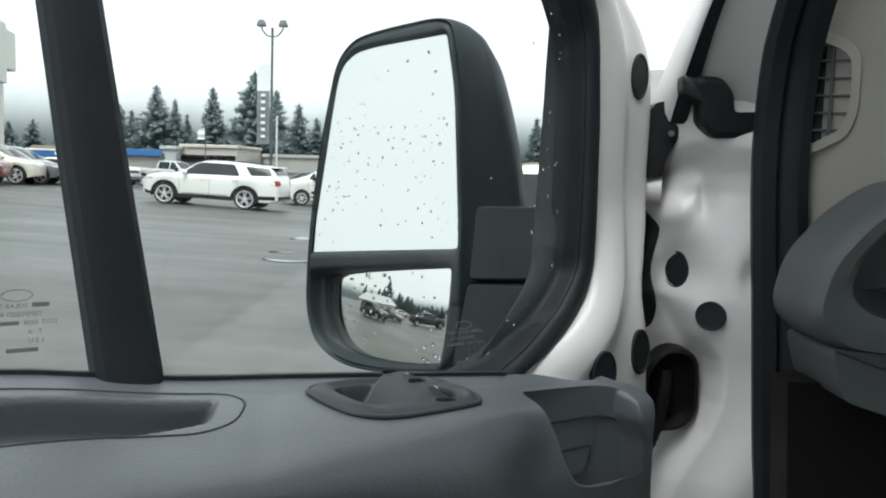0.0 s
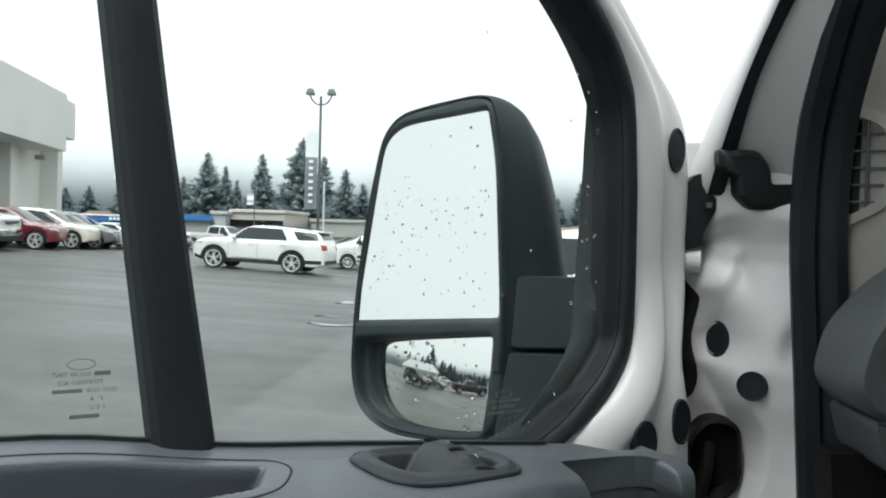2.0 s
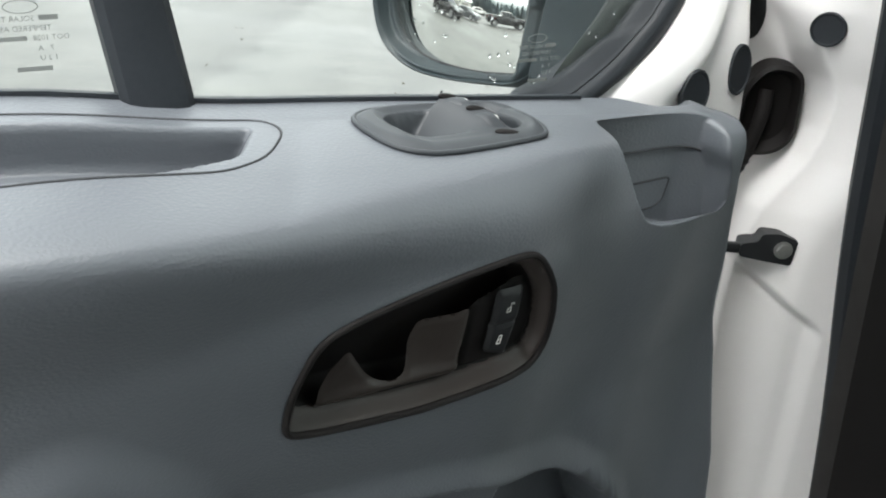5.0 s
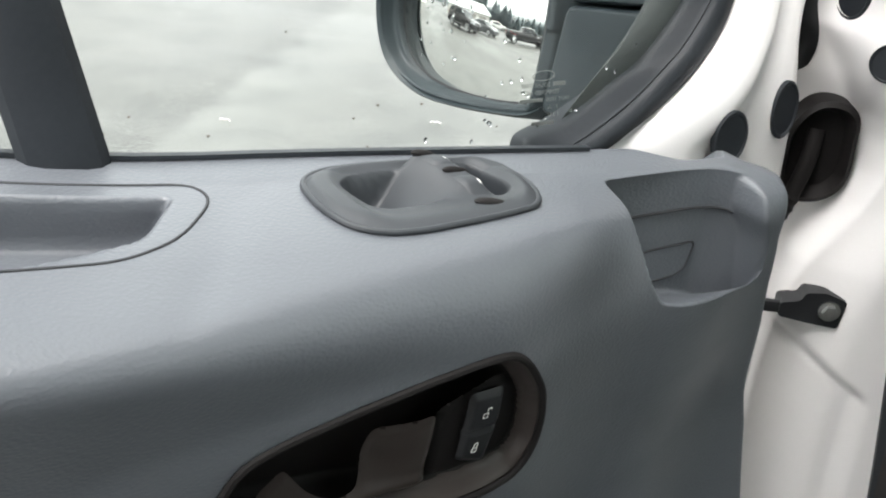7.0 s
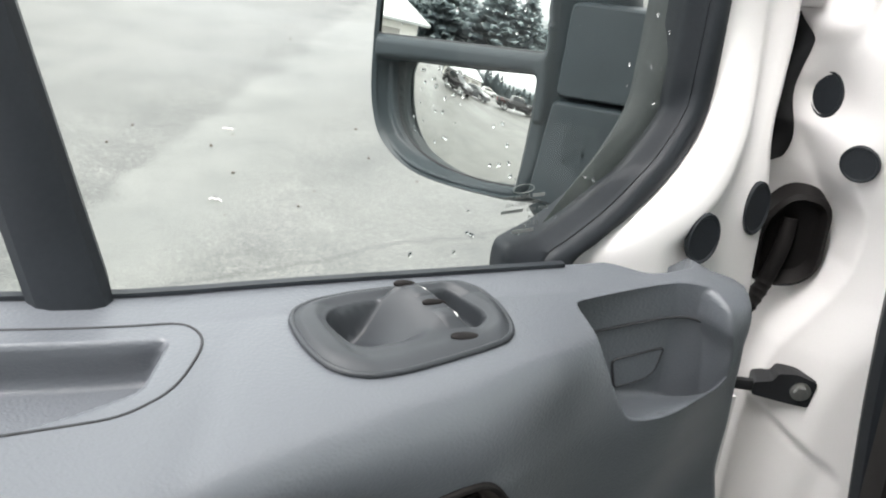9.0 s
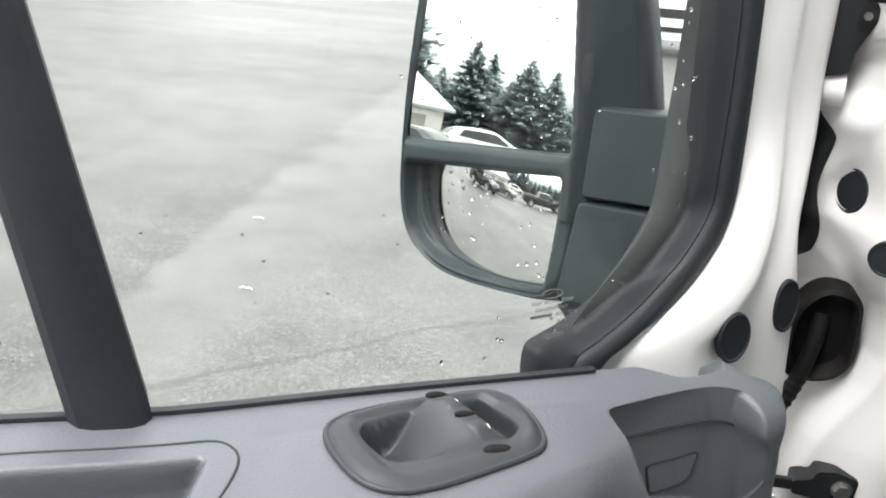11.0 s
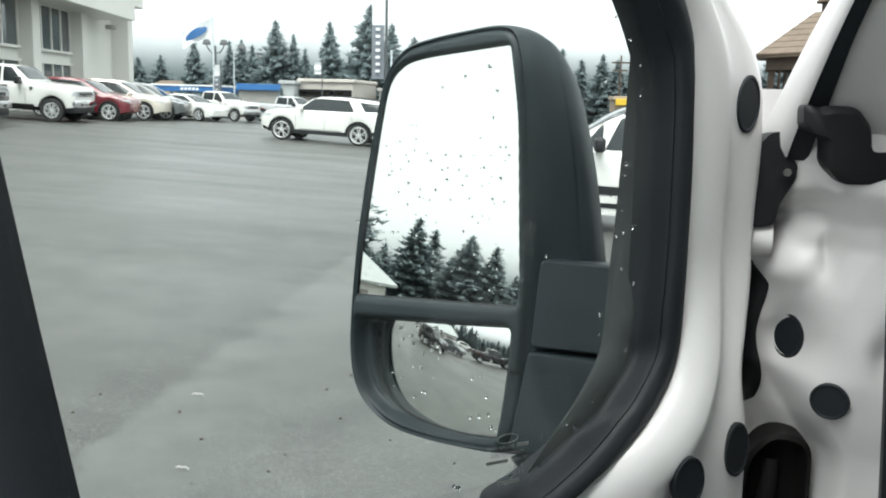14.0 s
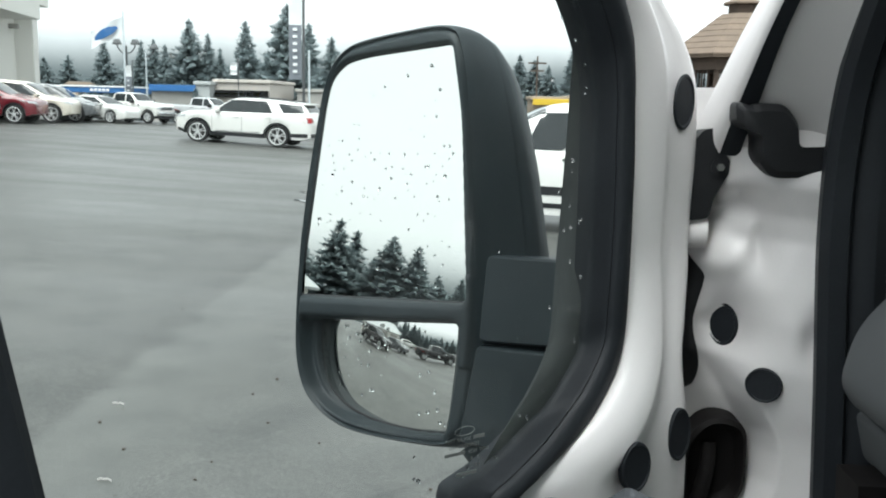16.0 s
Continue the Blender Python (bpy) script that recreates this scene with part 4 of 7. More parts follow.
RIM = rounded([(-0.172, -0.03), (-0.167, -0.095), (-0.148, -0.140), (-0.100, -0.166), (-0.034, -0.168), (0.048, -0.160), (0.074, -0.140), (0.078, -0.06), (0.073, 0.003), (0.048, 0.177), (0.031, 0.262), (0.018, 0.296), (-0.008, 0.300), (-0.088, 0.288), (-0.132, 0.277), (-0.157, 0.245), (-0.169, 0.135), (-0.1735, 0.040)], [0.03, 0.03, 0.03, 0.03, 0.04, 0.02, 0.03, 0.04, 0.03, 0.04, 0.02, 0.02, 0.02, 0.03, 0.03, 0.03, 0.03, 0.03], 5)
FRONT_RIGHT = 0.078


def shell_ring(depth, left, top, low, grow=0.0):
    """The rim's outline drawn in from the free side; the hinge side grows out towards the arm, least at the top."""
    out = []
    for p in RIM:
        x, z = p.x, p.y
        t = float(ease(-0.03, 0.03, x)) * 0.9 * min(1.0, max(0.0, (0.312 - z) / 0.36)) ** 0.42
        x = FRONT_RIGHT + (x - FRONT_RIGHT) * left
        z = z * top if z > 0 else z * low
        out.append(Vector((x + grow * t, depth, z)))
    return out


shell = loft([shell_ring(0.004, 0.985, 0.99, 0.985), shell_ring(0.0, 1.0, 1.0, 1.0), shell_ring(0.005, 1.015, 1.010, 1.015, 0.006), shell_ring(0.014, 1.012, 1.016, 1.01, 0.022), shell_ring(0.026, 1.005, 1.018, 1.005, 0.043), shell_ring(0.036, 0.995, 1.015, 0.995, 0.056), shell_ring(0.038, 0.990, 1.010, 0.990, 0.054), shell_ring(0.040, 0.99, 1.012, 0.99, 0.059), shell_ring(0.052, 0.97, 1.0, 0.98, 0.069), shell_ring(0.075, 0.93, 0.955, 0.94, 0.070), shell_ring(0.105, 0.84, 0.86, 0.86, 0.050), shell_ring(0.135, 0.70, 0.70, 0.74, 0.020), shell_ring(0.155, 0.52, 0.48, 0.58, 0.0), shell_ring(0.168, 0.3, 0.3, 0.4, -0.02)], False)
housing = part("side_mirror", shell, HOUSING, van_door, "large dark grey two-glass door mirror with rain drops")
housing.matrix_basis = DOOR_M.inverted() @ MIRROR_M
def shrunk(outline, mid, k, dy=0.0):
    return [Vector((mid[0] + (p[0] - mid[0]) * k, mid[1] + (p[1] - mid[1]) * k + dy)) for p in outline]


FLAT = rounded([(-0.1735, -0.0215), (-0.160, 0.190), (-0.1555, 0.236), (-0.136, 0.2605), (-0.100, 0.269), (0.0125, 0.2825), (0.0325, 0.204), (0.0600, -0.001)], [0.009, 0.03, 0.02, 0.02, 0.02, 0.008, 0.03, 0.010], 5)
CONV = rounded([(-0.155, -0.0475), (-0.012, -0.030), (0.0515, -0.0225), (0.0535, -0.070), (0.0475, -0.1490), (0.002, -0.1545), (-0.045, -0.1550), (-0.092, -0.1500), (-0.130, -0.1340), (-0.148, -0.100)], [0.006, 0.02, 0.008, 0.02, 0.008, 0.02, 0.02, 0.02, 0.02, 0.03], 4)
WELL = rounded([(-0.166, -0.047), (-0.012, -0.031), (0.0535, -0.0225), (0.0560, -0.070), (0.0500, -0.1540), (0.000, -0.1595), (-0.050, -0.1605), (-0.102, -0.1560), (-0.143, -0.1370), (-0.162, -0.100)], [0.012, 0.02, 0.010, 0.02, 0.010, 0.02, 0.03, 0.03, 0.03, 0.03], 4)


def front_plate():
    """The frame's face between the rim and the two glasses, with a round-edged bar across."""
    step = 0.0022
    xs, zs = np.arange(-0.178, 0.084, step), np.arange(-0.172, 0.304, step)
    X, Z = np.meshgrid(xs, zs)
    rim = [tuple(q) for q in RIM]
    d = inside(X, Z, rim)
    ok = d > -0.0045
    for _ in range(10):
        out = d < -0.0001
        gx, gz = (inside(X + 1e-4, Z, rim) - d) / 1e-4, (inside(X, Z + 1e-4, rim) - d) / 1e-4
        X, Z = np.where(out, X - gx * d * 0.9, X), np.where(out, Z - gz * d * 0.9, Z)
        d = inside(X, Z, rim)
    fl, we = inside(X, Z, [tuple(q) for q in FLAT]), inside(X, Z, [tuple(q) for q in WELL])
    # a soft roll at the rim, a sharp drop at the flat glass, a deep scoop round the convex one
    Y = 0.0045 * ease(0.008, 0.0, d) - 0.0015 * ease(0.0, 0.010, d)
    cv = inside(X, Z, [tuple(q) for q in CONV])
    Y = Y - 0.005 * np.sqrt(ease(0.0, 0.008, np.minimum(-fl, -we))) * (np.abs(Z + 0.02) < 0.05) * ease(0.0, 0.012, d)
    Y = Y + 0.014 * ease(-0.0015, 0.003, fl) + (0.008 + 0.014 * ease(0.05, -0.13, X)) * ease(-0.004, 0.006, we) + 0.05 * ease(0.0, 0.004, cv)
    idx = np.arange(X.size).reshape(X.shape)
    quads = np.stack([idx[:-1, :-1], idx[:-1, 1:], idx[1:, 1:], idx[1:, :-1]], -1).reshape(-1, 4)
    keep = (ok[:-1, :-1] & ok[:-1, 1:] & ok[1:, 1:] & ok[1:, :-1]).reshape(-1)
    return mesh_of("mirror_frame", np.stack([X, Y, Z], -1).reshape(-1, 3).tolist(), quads[keep].tolist(), HOUSING, True)


part_mesh("mirror_frame", front_plate(), housing, "dark grey frame round both glasses")
part("mirror_glass", slab([(p.x, 0.0065, p.y) for p in FLAT], (0, 0.004, 0)), MIRROR, housing, "flat mirror glass", False)
part("glass_edge", sweep([Vector((p.x, 0.0066, p.y)) for p in FLAT], ring_profile(0.0026, 0.0022, 6), Vector((0, 1, 0)), True), BLACKP, housing, "thin black glass edge")
# convex lower glass: a cap of a sphere, turned on its own
def convex():
    R, cx, cz = CONVEX_R, -0.035, -0.088
    yaw, tip = radians(CONVEX_YAW), radians(CONVEX_TIP)
    n0 = Vector((-math.sin(yaw), -1, math.sin(tip))).normalized()
    p = np.array([tuple(q) for q in CONV])
    verts, faces = [], []
    rings = 14
    for k in range(rings + 1):
        f = k / rings
        for q in p:
            x, z = cx + (q[0] - cx) * f, cz + (q[1] - cz) * f
            # sphere through the middle, with its normal n0 there
            c = Vector((0, 0, 0)) - n0 * R
            dx, dz = x - cx, z - cz
            yy = c.y - math.sqrt(R * R - (dx - c.x) ** 2 - (dz - c.z) ** 2)
            verts.append((x, 0.007 + yy, z))
    n = len(p)
    for k in range(rings):
        for i in range(n):
            a, b = k * n + i, k * n + (i + 1) % n
            faces.append((a, b, b + n, a + n))
    me = mesh_of("convex_glass", verts, faces, MIRROR, True)
    mid = Vector((cx, 0.007, cz)) - n0 * R
    me.normals_split_custom_set_from_vertices([(v.co - mid).normalized() for v in me.vertices])
    part_mesh("convex_glass", me, housing, "convex wide-angle mirror glass")
    part("glass_edge", sweep([Vector(v) for v in verts[-n:]], ring_profile(0.0018, 0.0022, 6), Vector((0, 1, 0)), True), BLACKP, housing, "thin black glass edge")


convex()
# arm between mirror and door
def arm_block(name, outline, y0, y1, label):
    """A moulded block with rounded front edges."""
    mid = (sum(p[0] for p in outline) / len(outline), sum(p[1] for p in outline) / len(outline))
    rows = []
    for y, k in ((y0, 0.93), (y0 + 0.0012, 0.955), (y0 + 0.0045, 0.985), (y0 + 0.010, 1.0), (y1, 1.0)):
        rows.append([Vector((p.x, y, p.y)) for p in shrunk(rounded(outline, 0.008, 4), mid, k)])
    part(name, loft(rows), HOUSING, housing, label)


arm_block("mirror_arm", [(0.084, 0.0555), (0.172, 0.0595), (0.185, -0.030), (0.083, -0.0385)], -0.012, 0.09, "dark grey textured mirror arm")
arm_block("mirror_arm", [(0.081, -0.0415), (0.183, -0.034), (0.185, -0.080), (0.128, -0.150), (0.070, -0.150)], -0.012, 0.09, "dark grey textured mirror arm")
arm_block("mirror_mount", [(0.170, 0.045), (0.196, 0.048), (0.196, -0.08), (0.165, -0.08)], -0.004, 0.06, "dark grey mirror foot")
part("mirror_pivot", cyl((0.085, 0.02, -0.150), (0.100, 0.02, -0.172), 0.026, 0.020, 20), HOUSING, housing)

# ---- the van's body at the hinge side ----
van_body = thing("van", pose(0.45, 1.2, 0.4), "white painted van body at the hinge pillar of the open door", "van")
BODY_BASE = Vector((0.45, 1.2, 0.4))


def on_body(ob):
    ob.location = -BODY_BASE
    return ob


def pillar_y(X, Z):
    """The pressed steel's face: a flat right side, an S-shaped edge, and the hollow that takes hinge and wiring."""
    hx = np.interp(Z, [0.75, 1.30, 1.36, 1.41, 1.445, 1.475, 1.51, 1.545, 1.565, 1.597, 1.642, 1.69, 1.725, 1.775, 1.80, 1.83, 1.86, 1.93], [0.33, 0.330, 0.335, 0.352, 0.374, 0.392, 0.404, 0.406, 0.402, 0.384, 0.366, 0.366, 0.378, 0.398, 0.394, 0.362, 0.345, 0.335])
    upper = ease(1.60, 1.68, Z)
    Y = 1.285 - 0.040 * ease(-0.075, -0.015, X - hx) - (0.055 - 0.020 * upper) * ease(-0.022, 0.014, (X - hx) / (1 + 0.9 * upper)) - 0.028 * ease(0.0, 0.09, X - hx)
    Y = Y - 0.020 * upper * ease(-0.10, -0.02, X - hx)
    # boss by the hinge, the hollows above and beside it
    Y = Y - 0.020 * np.exp(-(((X - 0.343) / 0.024) ** 2 + ((Z - 1.757) / 0.026) ** 2) ** 1.5)
    Y = Y + 0.026 * np.exp(-(((X - 0.368) / 0.020) ** 2 + ((Z - 1.812) / 0.018) ** 2))
    Y = Y + 0.012 * np.exp(-(((X - 0.386) / 0.009) ** 2 + ((Z - 1.772) / 0.026) ** 2))
    Y = Y + 0.012 * np.exp(-(((X - 0.437) / 0.014) ** 2 + ((Z - 1.675) / 0.028) ** 2))
    Y = Y + 0.040 * np.exp(-(((X - 0.358) / 0.030) ** 2 + ((Z - 1.676) / 0.040) ** 2))
    Y = Y + 0.030 * np.exp(-(((X - 0.330) / 0.030) ** 2 + ((Z - 1.850) / 0.040) ** 2))
    Y = Y + 0.045 * ease(1.83, 1.92, Z)
    # a step runs down to the right below the check strap
    q = (Z - 1.298) + 0.72 * (X - 0.400)
    return Y + (0.007 * ease(0.006, -0.004, q) + 0.004 * np.exp(-(q / 0.006) ** 2)) * (1 - ease(0.43, 0.46, X))


def on_pillar(x, z):
    """Place and outward normal of the pillar's face."""
    f = lambda a, c: float(pillar_y(np.array(a), np.array(c)))
    e = 0.008
    n = Vector(((f(x + e, z) - f(x - e, z)) / (2 * e), -1, (f(x, z + e) - f(x, z - e)) / (2 * e)))
    return Vector((x, f(x, z), z)), n.normalized()


def pillar_face():
    zs = np.linspace(0.75, 1.93, 260)
    t = np.linspace(0, 1, 110)
    T, Z = np.meshgrid(t, zs)
    right = np.interp(Z, [0.75, 1.1, 1.4, 1.63, 1.80, 1.93], [0.55, 0.515, 0.467, 0.448, 0.437, 0.438])
    X = 0.292 + T * (right - 0.292)
    Y = pillar_y(X, Z)
    verts = np.stack([X, Y, Z], -1).reshape(-1, 3)
    r, c = X.shape
    idx = np.arange(r * c).reshape(r, c)
    faces = np.stack([idx[:-1, :-1], idx[:-1, 1:], idx[1:, 1:], idx[1:, :-1]], -1).reshape(-1, 4)
    me = mesh_of("hinge_pillar", verts.tolist(), faces.tolist(), WHITE, True)
    return on_body(part_mesh("hinge_pillar", me, van_body, "white painted pressed steel hinge pillar"))


pillar_face()
# the raked windscreen pillar above
RAKE = [(1.86, 1.228), (1.91, 1.193), (2.0, 1.130), (2.11, 1.053), (2.22, 0.975), (2.36, 0.88)]
cols = []
for (z, y), xs in zip(RAKE, ((0.312, 0.325, 0.338, 0.358, 0.40, 0.442), (0.327, 0.335, 0.343, 0.362, 0.40, 0.440), (0.350, 0.351, 0.357, 0.371, 0.395, 0.428), (0.388, 0.380, 0.384, 0.402, 0.412, 0.436), (0.420, 0.406, 0.408, 0.428, 0.436, 0.455), (0.452, 0.436, 0.438, 0.462, 0.47, 0.49))):
    ys = (y + 0.055, y + 0.018, y, y - 0.002, y - 0.006, y - 0.022)
    cols.append([Vector((x, yy, z)) for x, yy in zip(xs, ys)])
lines = [smooth_line([row[i] for row in cols], 6) for i in range(6)]
grid = [list(q) for q in zip(*lines)]


def ribbon(name, a, b, material, lift=0.0, parent=None, label=""):
    verts, faces = [], []
    n = 9
    for row in grid:
        pts = smooth_line(row[a:b + 1], max(2, 8 // (b - a)))
        verts += [p + Vector((0, -lift, 0)) for p in pts]
        n = len(pts)
    for i in range(len(grid) - 1):
        for j in range(n - 1):
            faces.append((i * n + j, i * n + j + 1, (i + 1) * n + j + 1, (i + 1) * n + j))
    return on_body(part_mesh(name, mesh_of(name, verts, faces, material, True), parent, label))


ribbon("windscreen_pillar", 0, 5, WHITE, 0.0, van_body, "white painted windscreen pillar")
ribbon("pillar_strip", 2, 3, RUBBER, 0.006, van_body, "black rubber pillar strip")
# moulded black clip at the pillar's foot
clip = rounded([(0.338, 1.917), (0.352, 1.912), (0.362, 1.915), (0.386, 1.914), (0.401, 1.896), (0.404, 1.871), (0.440, 1.873), (0.440, 1.843), (0.379, 1.841), (0.364, 1.858), (0.363, 1.886), (0.341, 1.892)], 0.008)
bm = loft([[Vector((x, y, z)) for x, z in clip] for y in (1.21, 1.176)] + [[Vector((0.385 + (x - 0.385) * 0.86, 1.170, 1.878 + (z - 1.878) * 0.80)) for x, z in clip]])
on_body(part("pillar_clip", bm, BLACKP, van_body, "black moulded rubber clip"))
# upper hinge and its bolt, stop buffer
bm = slab([(x, 1.226, z) for x, z in rounded([(0.296, 1.788), (0.298, 1.868), (0.3145, 1.8764), (0.3217, 1.8857), (0.3387, 1.8897), (0.3393, 1.8622), (0.3472, 1.8610), (0.3520, 1.8518), (0.3504, 1.8405), (0.3435, 1.8274), (0.3366, 1.8138), (0.333, 1.7930)], 0.004)], (0, 0.07, 0))
bmesh.ops.bevel(bm, geom=[e for e in bm.edges], offset=0.0015, segments=2, affect="EDGES")
on_body(part("hinge", bm, BLACKP, van_body, "black steel door hinge"))
on_body(part("hinge_bolt", cyl((0.3405, 1.230, 1.8475), (0.3405, 1.219, 1.8475), 0.0045, 0.0040, 6), STEEL, van_body, "zinc bolt"))
on_body(part("hinge_washer", cyl((0.3405, 1.230, 1.8475), (0.3405, 1.223, 1.8475), 0.0085, 0.0095, 20), BLACKP, van_body))
on_body(part("hinge_pin", cyl((0.300, 1.248, 1.776), (0.336, 1.242, 1.776), 0.0195, 0.018, 22), WHITE, van_body, "white painted hinge knuckle"))
# dark strip for the shade and wet rubber in the gap between the hinges, with a wavy lip
Z, T = np.meshgrid(np.linspace(1.572, 1.750, 60), np.linspace(0, 1, 9), indexing="ij")
lip = 0.3345 + 0.0035 * np.sin((Z - 1.60) * 62) + 0.004 * ease(1.66, 1.60, Z) - 0.012 * ease(1.725, 1.75, Z) - 0.016 * ease(1.60, 1.572, Z)
X = 0.296 + T * (lip - 0.296)
Y = pillar_y(X, Z) - 0.011 * (1 - T**4) - 0.0015 + 0.002 * np.sin(Z * 190) * (1 - T)
idx = np.arange(X.size).reshape(X.shape)
on_body(part_mesh("gap_seal_shade", mesh_of("gap_seal_shade", np.stack([X, Y, Z], -1).reshape(-1, 3).tolist(), np.stack([idx[:-1, :-1], idx[:-1, 1:], idx[1:, 1:], idx[1:, :-1]], -1).reshape(-1, 4).tolist(), BLACKP, True), van_body, "dark strip for shade and wet rubber in the door gap"))
# black block added for the dark of the gap below the knuckle
on_body(part("hinge", box(0.285, 0.315, 1.225, 1.28, 1.60, 1.745, 0.006), BLACKP, van_body, "black steel door hinge"))
for px_, pz_, rx, rz in ((0.3935, 1.6235, 0.0185, 0.0180), (0.363, 1.675, 0.0190, 0.0245)):
    at, nr = on_pillar(px_, pz_)
    on_body(plug("plug", at + nr * 0.004, nr, rx, rz, van_body))
# wiring boot: dark oval grommet, ribbed sleeve to the door
oval = rounded([(0.318, 1.470), (0.318, 1.545), (0.345, 1.580), (0.388, 1.572), (0.390, 1.490), (0.366, 1.468)], 0.022, 6)
bm = loft([[Vector((x, 1.245, z)) for x, z in oval], [Vector((x, 1.212, z)) for x, z in oval], [Vector((0.355 + (x - 0.355) * 0.86, 1.208, 1.525 + (z - 1.525) * 0.90)) for x, z in oval], [Vector((0.355 + (x - 0.355) * 0.7, 1.224, 1.525 + (z - 1.525) * 0.75)) for x, z in oval]])
on_body(part("wiring_boot", bm, RING, van_body, "black rubber wiring boot"))
hose = smooth_line([(0.350, 1.222, 1.545), (0.347, 1.214, 1.515), (0.334, 1.206, 1.470), (0.312, 1.185, 1.44), (0.285, 1.175, 1.41), (0.25, 1.16, 1.39)], 14)
bm = bmesh.new()
rings = []
for i, p in enumerate(hose):
    r = 0.0085 + (0.0012 if i % 3 == 0 and i > 24 else 0)
    t = (hose[min(i + 1, len(hose) - 1)] - hose[max(i - 1, 0)]).normalized()
    s = t.cross(Vector((0, 1, 0))).normalized()
    w = t.cross(s)
    rings.append([p + (s * math.cos(a) + w * math.sin(a)) * r for a in (2 * math.pi * k / 14 for k in range(14))])
on_body(part("wiring_sleeve", loft(rings, True, bm), RING, van_body, "ribbed black rubber sleeve"))
# check strap
strap = thing("check_strap", pose(0.385, 1.17, 1.37), "black steel door check strap bolted to the pillar", "door check")
part("strap_plate", loft([[Vector((x, y, z)) for x, z in rounded([(-0.045, -0.012), (-0.012, -0.017), (0.016, -0.020), (0.020, 0.012), (-0.002, 0.020), (-0.022, 0.018), (-0.026, 0.008), (-0.045, 0.004)], 0.004)] for y in (0.02, 0.006, -0.006)]), BLACKP, strap)
part("strap_arm", box(-0.16, -0.03, -0.004, 0.004, -0.010, 0.003, 0.002), BLACKP, strap)
part("strap_bolt", cyl((0.004, 0.0, 0.0), (0.004, -0.012, 0.0), 0.0085, 0.0075, 6), STEEL, strap, "zinc hexagon bolt")
part("strap_washer", cyl((0.004, 0.0, 0.0), (0.004, -0.008, 0.0), 0.011, 0.011, 18), STEEL, strap)
# body opening seal
seal_line = smooth_line([(0.555, 1.16, 0.7), (0.535, 1.155, 0.9), (0.512, 1.15, 1.15), (0.482, 1.15, 1.40), (0.466, 1.15, 1.63), (0.455, 1.15, 1.80), (0.455, 1.14, 1.92), (0.457, 1.10, 2.01), (0.465, 1.045, 2.10), (0.482, 0.965, 2.21), (0.51, 0.86, 2.33)], 8)
on_body(part("opening_seal", sweep(seal_line, [(-0.031, 0.016), (-0.034, 0.0), (-0.028, -0.012), (-0.012, -0.015), (-0.006, -0.006), (0.0, -0.012), (0.014, -0.016), (0.028, -0.010), (0.034, 0.004), (0.030, 0.02)], Vector((1, 0, 0))), RUBBER, van_body, "black rubber door opening seal"))
# interior trim with the side demister vent
on_body(part("pillar_trim", loft([[Vector(p) for p in ((0.46, 1.17, z0), (0.62, 1.10 - dy, z0), (0.80, 1.00 - dy, z0), (0.80, 1.10 - dy, z0), (0.46, 1.21, z0))] for z0, dy in ((1.40, 0.0), (1.72, 0.0), (1.95, 0.02), (2.15, 0.10), (2.35, 0.2))]), BEIGE, van_body, "beige plastic pillar trim"))
vent = thing("demister_vent", pose(0.503, 1.142, 1.895, 0, 0, -24), "beige side window vent with black grid", "air vent")
frame_o = rounded([(-0.027, -0.075), (0.020, -0.05), (0.030, -0.02), (0.030, 0.045), (0.016, 0.062), (-0.027, 0.078)], 0.012)
frame_i = [Vector((p.x * 0.72 - 0.001, p.y * 0.80)) for p in frame_o]
part("vent_frame", loft([[Vector((p.x, 0.004, p.y)) for p in frame_o], [Vector((p.x, -0.003, p.y)) for p in frame_o], [Vector((p.x, -0.004, p.y)) for p in frame_i], [Vector((p.x, 0.006, p.y)) for p in frame_i]], False), BEIGE, vent)
part("vent_back", slab([(p.x, 0.004, p.y) for p in frame_i], (0, 0.004, 0)), BLACKP, vent)
for zz in (-0.042, -0.022, -0.002, 0.018, 0.038):
    part("vent_bar", box(-0.020, 0.021, -0.002, 0.003, zz - 0.0014, zz + 0.0014, 0.0005, 1), DASH, vent)
part("vent_bar", box(-0.002, 0.0015, -0.003, 0.003, -0.055, 0.055, 0.0005, 1), DASH, vent)
# the dashboard's end
dash = thing("dashboard", pose(0.533, 1.0, 1.525), "grey plastic dashboard end with cup holder slot", "dashboard")


def dash_ring(y, sx, sz, cx=0.1, cz=0.16):
    pts = rounded([(-0.101, 0.133), (-0.085, 0.108), (-0.062, 0.095), (0.30, 0.060), (0.34, 0.30), (0.10, 0.285), (0.0, 0.268), (-0.048, 0.234), (-0.088, 0.186)], 0.02, 5)
    return [Vector((cx + (p.x - cx) * sx, y, cz + (p.y - cz) * sz)) for p in pts]


part("dash_body", loft([dash_ring(0.10, 1.0, 1.0), dash_ring(0.012, 1.0, 1.0), dash_ring(-0.002, 0.985, 0.975), dash_ring(-0.010, 0.95, 0.93), dash_ring(-0.011, 0.88, 0.80, 0.14, 0.20), dash_ring(-0.006, 0.84, 0.70, 0.15, 0.215), dash_ring(0.02, 0.81, 0.64, 0.16, 0.22), dash_ring(0.06, 0.76, 0.58, 0.17, 0.225), dash_ring(0.065, 0.3, 0.2, 0.17, 0.225)]), DASH, dash)
part("dash_lower", loft([[Vector((x, y, z)) for x, z in rounded([(-0.074, 0.098), (-0.06, 0.045), (0.02, 0.020), (0.34, 0.0), (0.34, 0.07)], 0.012)] for y in (-0.006, 0.0, 0.12)]), DASH, dash)
